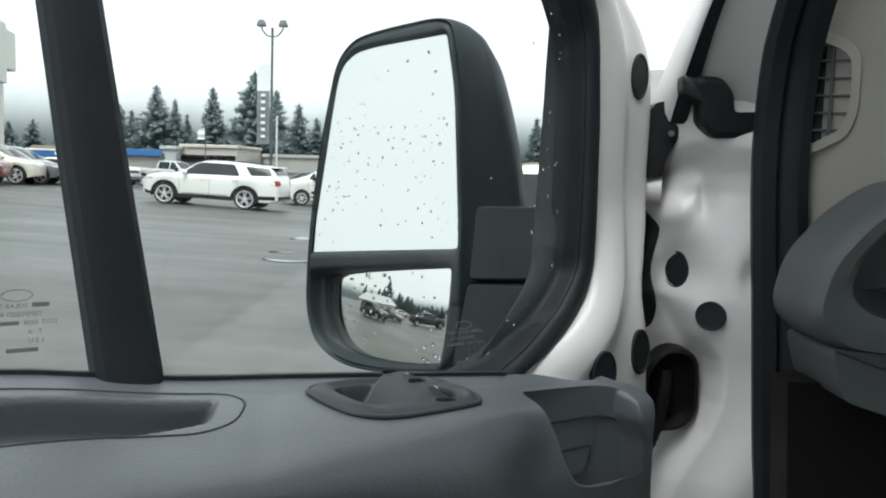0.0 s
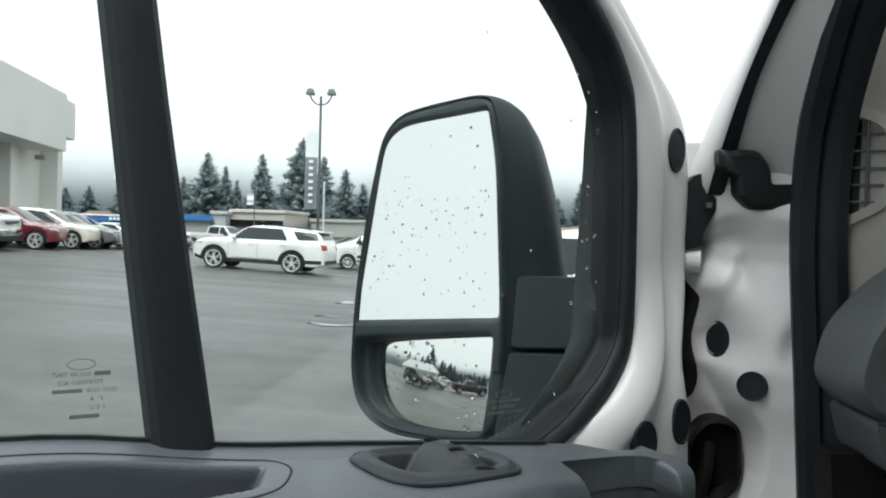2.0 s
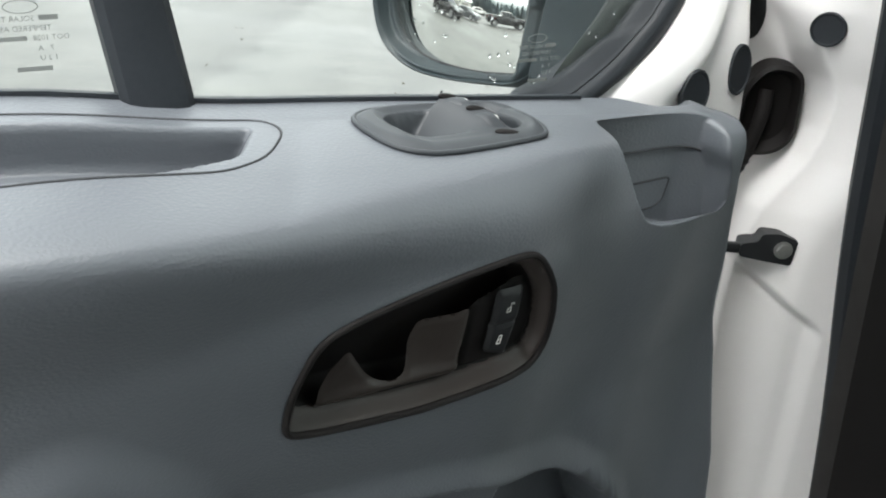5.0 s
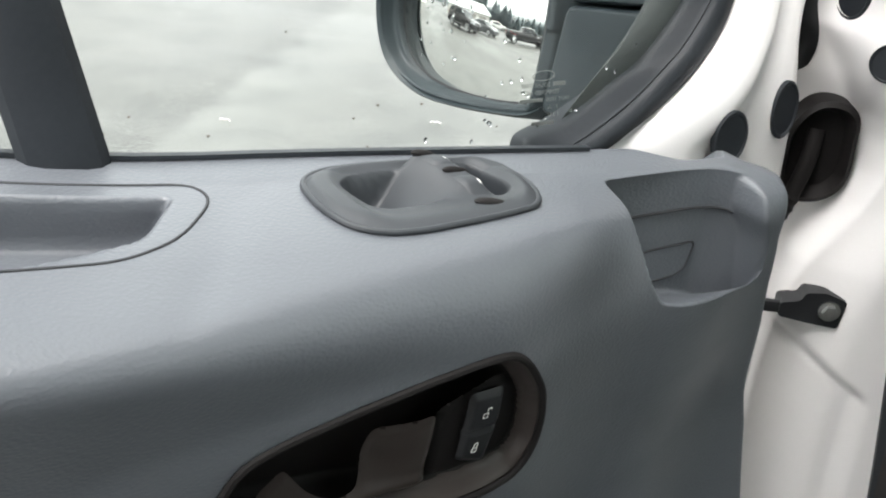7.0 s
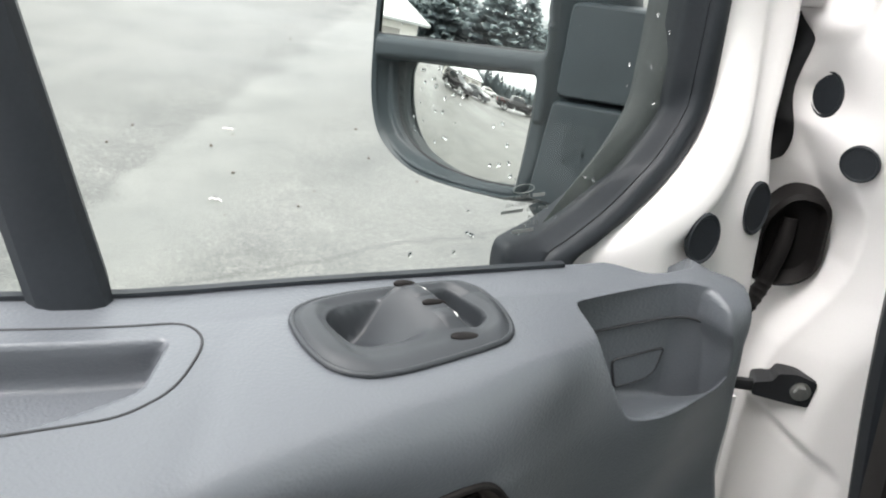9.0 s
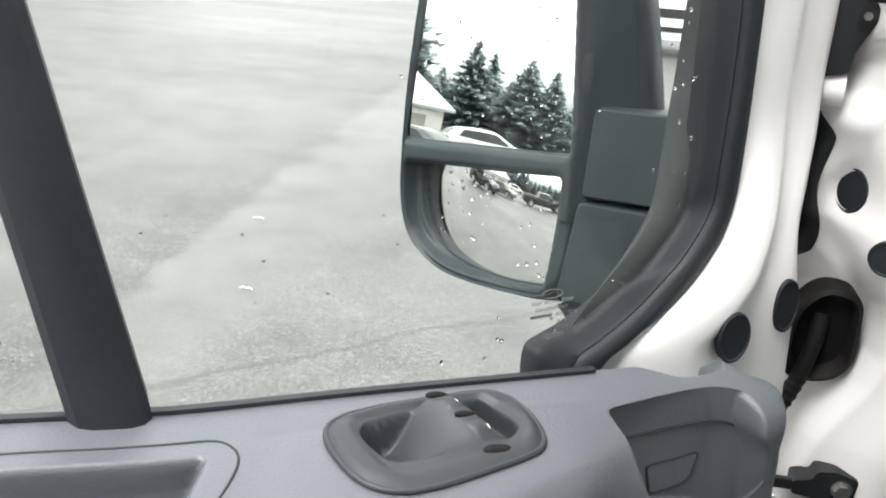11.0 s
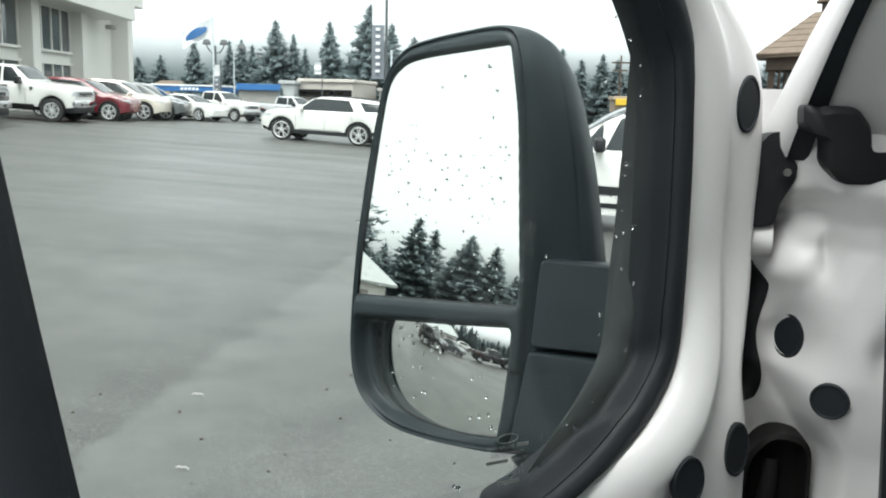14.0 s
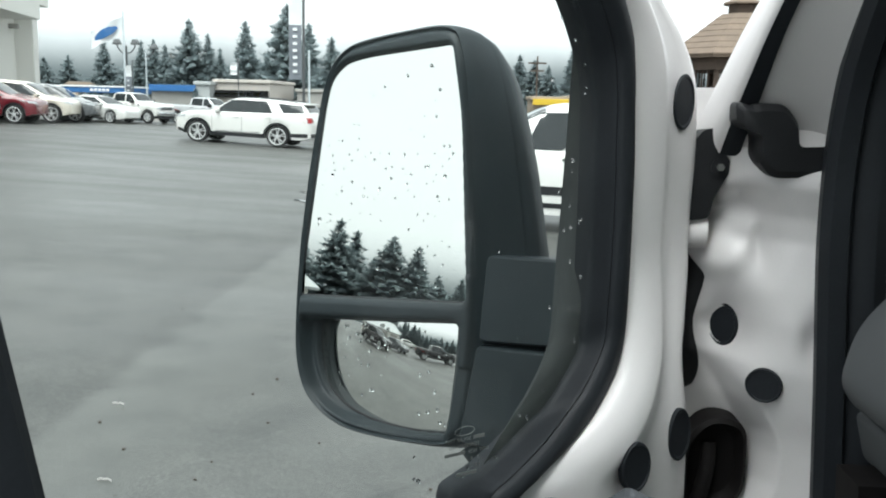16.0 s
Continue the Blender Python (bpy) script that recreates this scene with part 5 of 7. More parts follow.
part("dash_slot", loft([[Vector((x, y, z)) for x, z in rounded([(-0.042, 0.158), (0.05, 0.146), (0.06, 0.150), (-0.01, 0.163)], 0.003)] for y in (-0.0125, 0.01)]), BLACKP, dash)
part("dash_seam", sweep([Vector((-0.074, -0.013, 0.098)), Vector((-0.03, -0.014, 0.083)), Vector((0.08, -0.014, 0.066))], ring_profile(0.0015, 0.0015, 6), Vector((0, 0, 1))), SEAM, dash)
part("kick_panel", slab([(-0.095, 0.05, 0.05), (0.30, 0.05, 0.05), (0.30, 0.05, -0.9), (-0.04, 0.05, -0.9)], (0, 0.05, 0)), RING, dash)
# plain outer sides that close the body
on_body(part("body_side", slab([(0.34, 1.30, 0.45), (0.34, 1.30, 1.80), (0.55, 2.0, 1.45), (0.80, 2.6, 1.30), (0.85, 2.7, 0.45)], (0.05, -0.02, 0)), WHITE, van_body, "white painted front wing"))
VAN_TURN = -26.0
VAN_M = pose(0.41, 1.13, 0, 0, 0, VAN_TURN)
shell_m = pose(-0.45, -1.2, -0.4) @ VAN_M        # axes of the van: x to its right, y ahead


def on_shell(ob):
    ob.matrix_basis = shell_m
    return ob


on_shell(part("roof", box(-0.01, 1.85, -3.4, -0.23, 2.40, 2.45, 0.01), WHITE, van_body, "white painted van roof"))
on_shell(part("headliner", box(0.06, 1.80, -1.6, -0.26, 2.36, 2.395, 0.01), FABRIC, van_body, "pale grey headliner"))
on_shell(part("roof_rail", box(0.0, 0.10, -1.3, -0.33, 2.30, 2.40, 0.02), WHITE, van_body, "white painted roof rail"))
screen = on_shell(part("windscreen", loft([[Vector((x, y, z)) for x in (0.10, 1.78)] + [Vector((x, y + 0.006, z + 0.004)) for x in (1.78, 0.10)] for y, z in ((-0.24, 2.40), (0.25, 1.98), (0.72, 1.56))]), SCREEN, van_body, "clear windscreen", False))
screen.visible_shadow = False
on_shell(part("bonnet", box(0.10, 1.80, 0.60, 1.65, 1.40, 1.52, 0.03), WHITE, van_body, "white painted bonnet"))
on_shell(part("centre_pillar", box(0.0, 0.12, -1.50, -1.26, 0.45, 2.40, 0.02), WHITE, van_body, "white painted centre pillar"))
on_shell(part("load_side", box(0.0, 0.05, -3.4, -1.50, 0.45, 2.42, 0.01), WHITE, van_body, "white painted van side"))
on_shell(part("cab_floor", box(0.05, 1.80, -1.6, 0.3, 0.45, 0.55, 0.01), BLACKP, van_body, "dark cab floor"))
for y0, y1, z0, z1 in ((-3.4, -1.05, 0.45, 2.42), (-1.05, 0.30, 0.45, 1.50), (-1.05, -0.23, 2.30, 2.42)):
    on_shell(part("cab_wall", box(1.80, 1.86, y0, y1, z0, z1, 0.01), LINING, van_body, "far side of the cab"))
side_glass = on_shell(part("side_window", box(1.825, 1.83, -1.05, 0.30, 1.50, 2.30), SCREEN, van_body, "clear window of the far door", False))
side_glass.visible_shadow = False
on_shell(part("bulkhead", box(0.10, 1.80, -1.66, -1.60, 0.5, 2.38, 0.01), FABRIC, van_body, "cab bulkhead"))

# ---- the lot ----


def lot_z(x, y):
    """The lot falls gently to one side, and drops off beyond the parked row."""
    z = -0.26 - 0.04 * np.clip(x, -24, 16) * ease(-14, 14, y)
    far = ease(50, 78, np.hypot(x, np.maximum(y, 0)))
    return z * (1 - far) - 2.2 * far


def ground():
    r = np.concatenate([np.linspace(0, 60, 121), np.geomspace(62, 3000, 34)])
    a = np.linspace(0, 2 * math.pi, 241)[:-1]
    R, A = np.meshgrid(r, a, indexing="ij")
    X, Y = R * np.sin(A), R * np.cos(A)
    Z = lot_z(X, Y)
    Z = Z + 0.012 * np.sin(X * 0.7 + 0.4 * np.sin(Y * 0.5)) * np.cos(Y * 0.45) * (R < 60) * ease(1, 6, R)
    n = len(a)
    idx = np.arange(R.size).reshape(R.shape)
    nx = np.roll(idx, -1, 1)
    faces = np.stack([idx[:-1], idx[1:], nx[1:], nx[:-1]], -1).reshape(-1, 4).tolist()
    me = mesh_of("ground", np.stack([X, Y, Z], -1).reshape(-1, 3).tolist(), faces, ASPHALT, True)
    return tagged(new("ground", me), "worn wet grey asphalt car park", "car park", kind="structure")


ground()


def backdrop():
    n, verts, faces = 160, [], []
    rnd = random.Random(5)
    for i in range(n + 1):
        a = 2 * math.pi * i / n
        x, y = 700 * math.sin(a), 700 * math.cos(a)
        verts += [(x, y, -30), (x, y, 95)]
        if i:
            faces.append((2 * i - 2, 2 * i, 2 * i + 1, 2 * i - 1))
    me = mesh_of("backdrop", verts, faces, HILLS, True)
    return tagged(new("backdrop", me), "glowing backdrop painted as wooded hills fading into low cloud", "hills", kind="structure")


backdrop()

# ---- vehicles ----


def wheel(r, width, spokes, ratio):
    """A wheel about its own axle (y), its face towards -y: tyre, rim with paired spokes, dark disc for the shade
    behind.
    """
    def lathe(profile, n=32):
        return loft([[Vector((p * math.cos(2 * math.pi * i / n), y, p * math.sin(2 * math.pi * i / n))) for i in range(n)] for p, y in profile], False)
    w, q = width / 2, ratio * r
    tyre = lathe([(q, -w * 0.92), (q + (r - q) * 0.35, -w * 1.03), (r * 0.96, -w * 0.95), (r, -w * 0.7), (r, w * 0.7), (r * 0.96, w * 0.95), (q, w), (q * 0.97, w * 0.5), (q * 0.97, -w * 0.5), (q, -w * 0.92)])
    rim = lathe([(q * 1.03, -w * 0.95), (q * 0.99, -w * 1.0), (q * 0.93, -w * 0.93), (q * 0.90, -w * 0.2)])
    for k in range(spokes):
        for twin in (-1, 1):
            a = 2 * math.pi * (k + 0.25) / spokes
            d, s = Vector((math.cos(a), 0, math.sin(a))), Vector((-math.sin(a), 0, math.cos(a)))
            h = q * 0.038
            def ring(at, off, ww, y0, y1):
                c = d * at + s * off * twin
                return [c + s * ww + Vector((0, y0, 0)), c - s * ww + Vector((0, y0, 0)), c - s * ww + Vector((0, y1, 0)), c + s * ww + Vector((0, y1, 0))]
            loft([ring(q * 0.12, q * 0.07, h * 1.1, -w * 0.80, -w * 0.4), ring(q * 0.55, q * 0.085, h, -w * 0.90, -w * 0.5), ring(q * 0.96, q * 1.05 / spokes, h * 1.1, -w * 0.97, -w * 0.5)], True, rim)
    cyl((0, -w * 0.84, 0), (0, -w * 0.3, 0), q * 0.17, q * 0.20, 14, rim)
    # solid dark disc: shade between the spokes, put in as colour
    disc = cyl((0, -w * 0.15, 0), (0, w * 0.1, 0), q * 0.95, q * 0.95, 24)
    return tyre, rim, disc


def glide_through(x, xs, ys):
    """A smooth curve through stations that never overshoots them."""
    i = max(0, min(len(xs) - 2, int(np.searchsorted(xs, x)) - 1))
    d = [(ys[k + 1] - ys[k]) / (xs[k + 1] - xs[k]) for k in range(len(xs) - 1)]
    def slope(k):
        if k == 0 or k == len(xs) - 1:
            return d[min(k, len(d) - 1)]
        a, b = d[k - 1], d[k]
        return 0.0 if a * b <= 0 else 2 * a * b / (a + b)
    h = xs[i + 1] - xs[i]
    t = (x - xs[i]) / h
    return (2 * t**3 - 3 * t**2 + 1) * ys[i] + (t**3 - 2 * t**2 + t) * h * slope(i) + (3 * t**2 - 2 * t**3) * ys[i + 1] + (t**3 - t**2) * h * slope(i + 1)


def vehicle(name, spec, paint, m, label, category, group=""):
    """A road vehicle that faces +x: lofted body with open wheel arches, panes, lamps, bumpers, four wheels.
    spec: L, W, r (wheel), xf, xr (axles), low (sill height), st: stations of (x, shoulder, roof, share of the half width at the shoulder and at the roof);
    side pieces are given by corners (x, z), pieces of the nose and tail by corners (y, z)."""
    ob = thing(name, m, label, category, group)
    L, W, r = spec["L"], spec["W"], spec["r"]
    hw, st, low = W / 2, spec["st"], spec["low"]
    X = [s[0] for s in st]
    ra = r * spec["arch_r"]

    def at(x, k):
        return glide_through(min(max(x, X[0]), X[-1]), X, [s[k] for s in st])

    def under(x):
        lo = low + spec["lift"] * max(0.0, 1 - (L / 2 - abs(x)) / 0.45) ** 1.5
        for xw in (spec["xf"], spec["xr"]):
            if abs(x - xw) < ra:
                lo = max(lo, r + math.sqrt(ra * ra - (x - xw) ** 2))
        return lo

    def section(x):
        zs, zr, ws, wr = at(x, 1), at(x, 2), at(x, 3) * hw, at(x, 4) * hw
        lo = min(under(x), zs - 0.06)
        lid, h = max(zr - zs, 0.02), zs - lo
        k = min(1.0, lid / 0.22)
        top = wr * k + ws * 0.90 * (1 - k)
        return [(0, lo), (ws * 0.80, lo), (ws * 0.972, lo + 0.02), (ws * 0.992, lo + h * 0.25), (ws, lo + h * 0.55), (ws * 0.992, lo + h * 0.8), (ws * 0.972, zs - 0.03), (ws * 0.945, zs),
                (top + (ws * 0.945 - top) * 0.5, zs + lid * 0.48), (top, zs + lid * 0.86), (top * 0.92, zs + lid * 0.955), (top * 0.6, zs + lid * 0.99), (0, zs + lid)]

    def half(x, z):
        s = section(x)[2:]
        return float(np.interp(z, [q[1] for q in s], [q[0] for q in s]))

    def tip(y, z, sg):
        """Where the nose (sg 1) or tail (-1) lies at a width and height."""
        a, b = sg * L * 0.22, sg * L / 2
        for _ in range(22):
            c = (a + b) / 2
            s = section(c)
            if s[1][1] <= z <= s[-1][1] and half(c, z) >= abs(y):
                a = c
            else:
                b = c
        return a
    xs = sorted(set([round(float(v), 3) for v in np.linspace(-L / 2, L / 2, 60)] + [round(v, 3) for v in X] + [round(e * (L / 2 - d), 3) for d in (0.015, 0.04, 0.09, 0.15) for e in (-1, 1)] + [round(xw + ra * math.sin(a), 3) for xw in (spec["xf"], spec["xr"]) for a in np.linspace(-math.pi / 2, math.pi / 2, 17)] + [xw + e * (ra + 0.003) for xw in (spec["xf"], spec["xr"]) for e in (-1, 1)]))
    rings = []
    for x in xs:
        h = section(x)
        rings.append([Vector((x, -y, z)) for y, z in h] + [Vector((x, y, z)) for y, z in reversed(h[1:-1])])
    part("body", loft(rings), paint, ob, sharp=40)

    def sheet(nm, place, corners, material, label="", nx=8, nz=4, thick=0.0):
        """A thin shaped piece that follows the body: corners low front, low back, high back, high front."""
        bm = bmesh.new()
        (a0, b0), (a1, b1), (a2, b2), (a3, b3) = corners
        grid = []
        for j in range(nz + 1):
            v = j / nz
            grid.append([bm.verts.new(place((a0 + (a1 - a0) * u) * (1 - v) + (a3 + (a2 - a3) * u) * v, (b0 + (b1 - b0) * u) * (1 - v) + (b3 + (b2 - b3) * u) * v)) for u in (i / nx for i in range(nx + 1))])
        for j in range(nz):
            for i in range(nx):
                bm.faces.new((grid[j][i], grid[j][i + 1], grid[j + 1][i + 1], grid[j + 1][i]))
        bmesh.ops.recalc_face_normals(bm, faces=bm.faces[:])
        return part(nm, bm, material, ob, label)

    def flank(sg, lift):
        return lambda x, z: (x, sg * (half(x, z) + lift), z)

    def nose(sg, lift):
        return lambda y, z: (tip(y, z, sg) + sg * lift, y, z)
    for sg in (-1, 1):
        if "surround" in spec:
            sheet("window_surround", flank(sg, 0.006), spec["surround"], BLACKP, "black window surround", 14)
        for q in spec["panes"]:
            sheet("side_window", flank(sg, 0.011), q, TINTED, "", 10)
        for nm, q, material in spec["side"]:
            sheet(nm, flank(sg, 0.012), q, material, "", 12, 2)
        for nm, q, material in spec["front"]:
            sheet(nm, nose(1, 0.014), [(sg * y * hw, z) for y, z in q], material, "", 8, 3)
        for nm, q, material in spec["rear"]:
            sheet(nm, nose(-1, 0.014), [(sg * y * hw, z) for y, z in q], material, "", 8, 3)
        for xh, zh in spec["handles"]:
            y = half(xh, zh)
            part("handle", box(xh - 0.10, xh + 0.10, sg * (y - 0.01), sg * (y + 0.035), zh - 0.018, zh + 0.018, 0.01), spec.get("handle_mat", paint), ob)
        for xg in spec["gaps"]:
            z0, z1 = under(xg) + 0.12, at(xg, 1) - 0.03
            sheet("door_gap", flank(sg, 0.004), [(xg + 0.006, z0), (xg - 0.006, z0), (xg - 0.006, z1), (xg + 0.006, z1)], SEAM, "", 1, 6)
        xm, zm, size = spec["mirror"]
        y = half(xm, zm)
        part("wing_mirror", box(xm - 0.07, xm + 0.08, sg * (y + 0.05), sg * (y + 0.05 + size * 1.3), zm - size * 0.35, zm + size * 0.65, 0.045, 3), spec.get("mirror_mat", paint), ob)
        part("mirror_foot", box(xm - 0.04, xm + 0.05, sg * (y - 0.02), sg * (y + 0.09), zm - size * 0.30, zm - size * 0.02, 0.02), BLACKP, ob)
        for xw in (spec["xf"], spec["xr"]):
            arc = [math.pi * (-0.06 + 1.12 * i / 26) for i in range(27)]
            if "arch" in spec:
                bm = bmesh.new()
                band = []
                for a in arc:
                    row = []
                    for q, out in ((ra - 0.012, -0.05), (ra - 0.012, 0.012), (ra + spec["arch_w"], 0.010), (ra + spec["arch_w"], -0.02)):
                        x, z = xw + q * math.cos(a), r + q * math.sin(a)
                        row.append(bm.verts.new((x, sg * (at(x, 3) * hw * 0.985 + out), z)))
                    band.append(row)
                for a, b in zip(band, band[1:]):
                    for i in range(3):
                        bm.faces.new((a[i], a[i + 1], b[i + 1], b[i]))
                bmesh.ops.recalc_face_normals(bm, faces=bm.faces[:])
                part("arch_cladding", bm, spec["arch"], ob)
            # solid dark slab: the arch liner and the shade inside it
            part("wheel_well_shade", slab([(xw + (ra - 0.015) * math.cos(a), sg * hw * 0.40, max(r + (ra - 0.015) * math.sin(a), low * 0.8)) for a in arc], (0, sg * hw * 0.36, 0)), TYRE, ob)
            ty, ri, di = wheel(r, 0.23, spec["spokes"], spec["rim_ratio"])
            if sg > 0:
                for b in (ty, ri, di):
                    bmesh.ops.rotate(b, cent=(0, 0, 0), matrix=Matrix.Rotation(math.pi, 3, "Z"), verts=b.verts)
            t_ob = part("wheel", ty, TYRE, ob)
            t_ob.location = (xw, sg * (hw - 0.125), r)
            part("rim", ri, ALLOY, t_ob, "silver alloy rim")
            part("spoke_shade", di, TYRE, t_ob, "dark disc for the shade behind the spokes")
    for nm, (xa, xb) in (("windscreen", spec["screen"]), ("rear_window", spec["back"])):
        bm, rows = bmesh.new(), []
        sg = 1 if nm == "windscreen" else -1
        for t in (0.06, 0.25, 0.45, 0.65, 0.85, 0.97):
            x = xa + (xb - xa) * t
            s = section(x)
            prof = sorted((q[0], q[1]) for q in s[9:])
            ws = s[9][0] * 0.97
            rows.append([bm.verts.new((x + 0.010 * sg, q * ws, float(np.interp(abs(q) * ws, [p[0] for p in prof], [p[1] for p in prof])) + 0.010)) for q in (-1, -0.9, -0.6, -0.3, 0, 0.3, 0.6, 0.9, 1)])
        for a, b in zip(rows, rows[1:]):
            for i in range(8):
                bm.faces.new((a[i], a[i + 1], b[i + 1], b[i]))
        bmesh.ops.recalc_face_normals(bm, faces=bm.faces[:])
        part(nm, bm, TINTED, ob)
        if "rails" in spec and nm == "windscreen":
            x0, x1, y = spec["rails"]
            for sd in (-1, 1):
                ends = [0.0, 0.02, 0.08, 0.3, 0.5, 0.7, 0.92, 0.98, 1.0]
                tall = [-0.02, 0.02, 0.035, 0.04, 0.04, 0.04, 0.035, 0.02, -0.02]
                line = [Vector((x0 + (x1 - x0) * t, sd * y, float(np.interp(y, [q[0] for q in section(x0 + (x1 - x0) * t)[:8:-1]], [q[1] for q in section(x0 + (x1 - x0) * t)[:8:-1]])) + h)) for t, h in zip(ends, tall)]
                part("roof_rail", sweep(line, ring_profile(0.022, 0.016, 8), Vector((0, 1, 0))), BLACKP, ob, "black roof rail")
    for b in spec["extra"]:
        part(b[0], box(*b[1:7], 0.02), b[7], ob)
    return ob


SUV = dict(L=5.05, W=1.98, r=0.395, rim_ratio=0.77, arch_r=1.16, arch_w=0.055, arch=BLACKP, xf=1.60, xr=-1.32, low=0.29, lift=0.12, spokes=5,
           st=[(-2.525, 0.80, 0.84, 0.70, 0.62), (-2.49, 0.98, 1.05, 0.84, 0.70), (-2.42, 1.16, 1.26, 0.91, 0.74), (-2.28, 1.23, 1.52, 0.955, 0.76), (-2.08, 1.235, 1.66, 0.98, 0.775), (-1.4, 1.22, 1.725, 1.0, 0.79), (-0.5, 1.19, 1.755, 1.0, 0.795), (0.1, 1.175, 1.745, 1.0, 0.795), (0.42, 1.165, 1.68, 1.0, 0.80), (1.10, 1.15, 1.25, 0.995, 0.86), (1.25, 1.145, 1.20, 0.99, 0.88), (1.9, 1.10, 1.145, 0.975, 0.88), (2.22, 1.02, 1.06, 0.93, 0.85), (2.40, 0.93, 0.97, 0.85, 0.78), (2.49, 0.80, 0.83, 0.74, 0.7), (2.525, 0.66, 0.68, 0.62, 0.58)],
           surround=[(1.02, 1.185), (-1.12, 1.235), (-0.87, 1.655), (0.40, 1.655)],
           panes=[[(0.90, 1.205), (0.0, 1.22), (-0.06, 1.635), (0.42, 1.625)], [(-0.06, 1.22), (-1.06, 1.245), (-0.86, 1.63), (-0.11, 1.635)], [(-1.52, 1.27), (-2.26, 1.31), (-2.13, 1.575), (-1.27, 1.615)]],
           side=[("chrome_strip", [(0.94, 0.455), (-0.70, 0.475), (-0.70, 0.505), (0.94, 0.490)], CHROME), ("sill_cladding", [(1.10, 0.305), (-0.82, 0.305), (-0.82, 0.455), (1.10, 0.44)], BLACKP), ("rear_cladding", [(-1.83, 0.40), (-2.40, 0.42), (-2.40, 0.56), (-1.83, 0.54)], BLACKP), ("front_cladding", [(2.36, 0.40), (2.09, 0.33), (2.09, 0.44), (2.36, 0.52)], BLACKP)],
           front=[("headlight", [(0.55, 0.84), (0.955, 0.90), (0.955, 1.00), (0.55, 0.945)], LAMP), ("grille", [(0.0, 0.62), (0.52, 0.62), (0.52, 0.93), (0.0, 0.93)], BLACKP), ("fog_lamp_recess", [(0.66, 0.60), (0.90, 0.64), (0.91, 0.76), (0.70, 0.68)], BLACKP), ("lower_bumper", [(0.0, 0.42), (0.88, 0.42), (0.86, 0.54), (0.0, 0.54)], BLACKP), ("grille_bar", [(0.0, 0.76), (0.50, 0.76), (0.50, 0.80), (0.0, 0.80)], CHROME)],
           rear=[("tail_light", [(0.60, 0.98), (0.955, 0.94), (0.965, 1.17), (0.60, 1.13)], REDLAMP), ("rear_bumper", [(0.0, 0.42), (0.92, 0.42), (0.92, 0.56), (0.0, 0.56)], BLACKP)],
           screen=(1.10, 0.36), back=(-2.40, -2.12), handles=((0.19, 1.03), (-0.97, 1.07)), gaps=(1.06, -0.03, -1.05), mirror=(0.84, 1.22, 0.15),
           rails=(0.10, -1.95, 0.70), extra=[("spoiler", -2.36, -2.06, -0.66, 0.66, 1.60, 1.66, WHITE_CAR)])
CROSS = dict(SUV, L=4.78, W=1.93, r=0.375, rim_ratio=0.76, xf=1.60, xr=-1.24, arch_w=0.03, extra=[],
             st=[(-2.39, 0.80, 0.84, 0.7, 0.55), (-2.33, 1.00, 1.08, 0.86, 0.66), (-2.20, 1.10, 1.30, 0.93, 0.70), (-1.90, 1.14, 1.52, 0.97, 0.72), (-1.3, 1.13, 1.66, 1.0, 0.745), (-0.4, 1.09, 1.72, 1.0, 0.76), (0.1, 1.07, 1.70, 1.0, 0.76), (0.5, 1.06, 1.60, 1.0, 0.765), (1.40, 1.04, 1.15, 0.99, 0.84), (1.75, 1.02, 1.08, 0.97, 0.86), (2.08, 0.96, 1.01, 0.94, 0.86), (2.26, 0.90, 0.95, 0.885, 0.82), (2.35, 0.83, 0.87, 0.81, 0.75), (2.39, 0.74, 0.77, 0.72, 0.66)],
             surround=[(1.22, 1.08), (-1.72, 1.18), (-1.42, 1.56), (0.35, 1.56)],
             panes=[[(1.12, 1.10), (0.10, 1.11), (0.05, 1.575), (0.40, 1.545)], [(0.04, 1.11), (-0.98, 1.15), (-0.93, 1.575), (-0.01, 1.585)], [(-1.03, 1.16), (-1.68, 1.20), (-1.40, 1.50), (-0.98, 1.565)]],
             side=[("sill_cladding", [(1.05, 0.30), (-0.82, 0.30), (-0.82, 0.42), (1.05, 0.40)], BLACKP), ("chrome_strip", [(1.0, 0.41), (-0.78, 0.43), (-0.78, 0.455), (1.0, 0.435)], CHROME)],
             front=[("headlight", [(0.50, 0.78), (0.955, 0.86), (0.955, 0.95), (0.50, 0.86)], LAMP), ("grille", [(0.0, 0.50), (0.52, 0.52), (0.56, 0.85), (0.0, 0.84)], BLACKP)] + [("grille_bar", [(0.0, z), (0.52, z), (0.52, z + 0.045), (0.0, z + 0.045)], CHROME) for z in (0.56, 0.65, 0.74)] + [("fog_lamp_recess", [(0.66, 0.50), (0.88, 0.54), (0.88, 0.64), (0.66, 0.60)], BLACKP), ("lower_bumper", [(0.0, 0.40), (0.86, 0.40), (0.84, 0.48), (0.0, 0.48)], BLACKP)],
             rear=[("tail_light", [(0.55, 0.94), (0.95, 0.94), (0.95, 1.10), (0.55, 1.06)], REDLAMP)],
             screen=(1.40, 0.45), back=(-2.28, -1.92), handles=((0.25, 0.96), (-0.82, 0.99)), gaps=(1.18, 0.07, -0.95), mirror=(1.0, 1.10, 0.15))
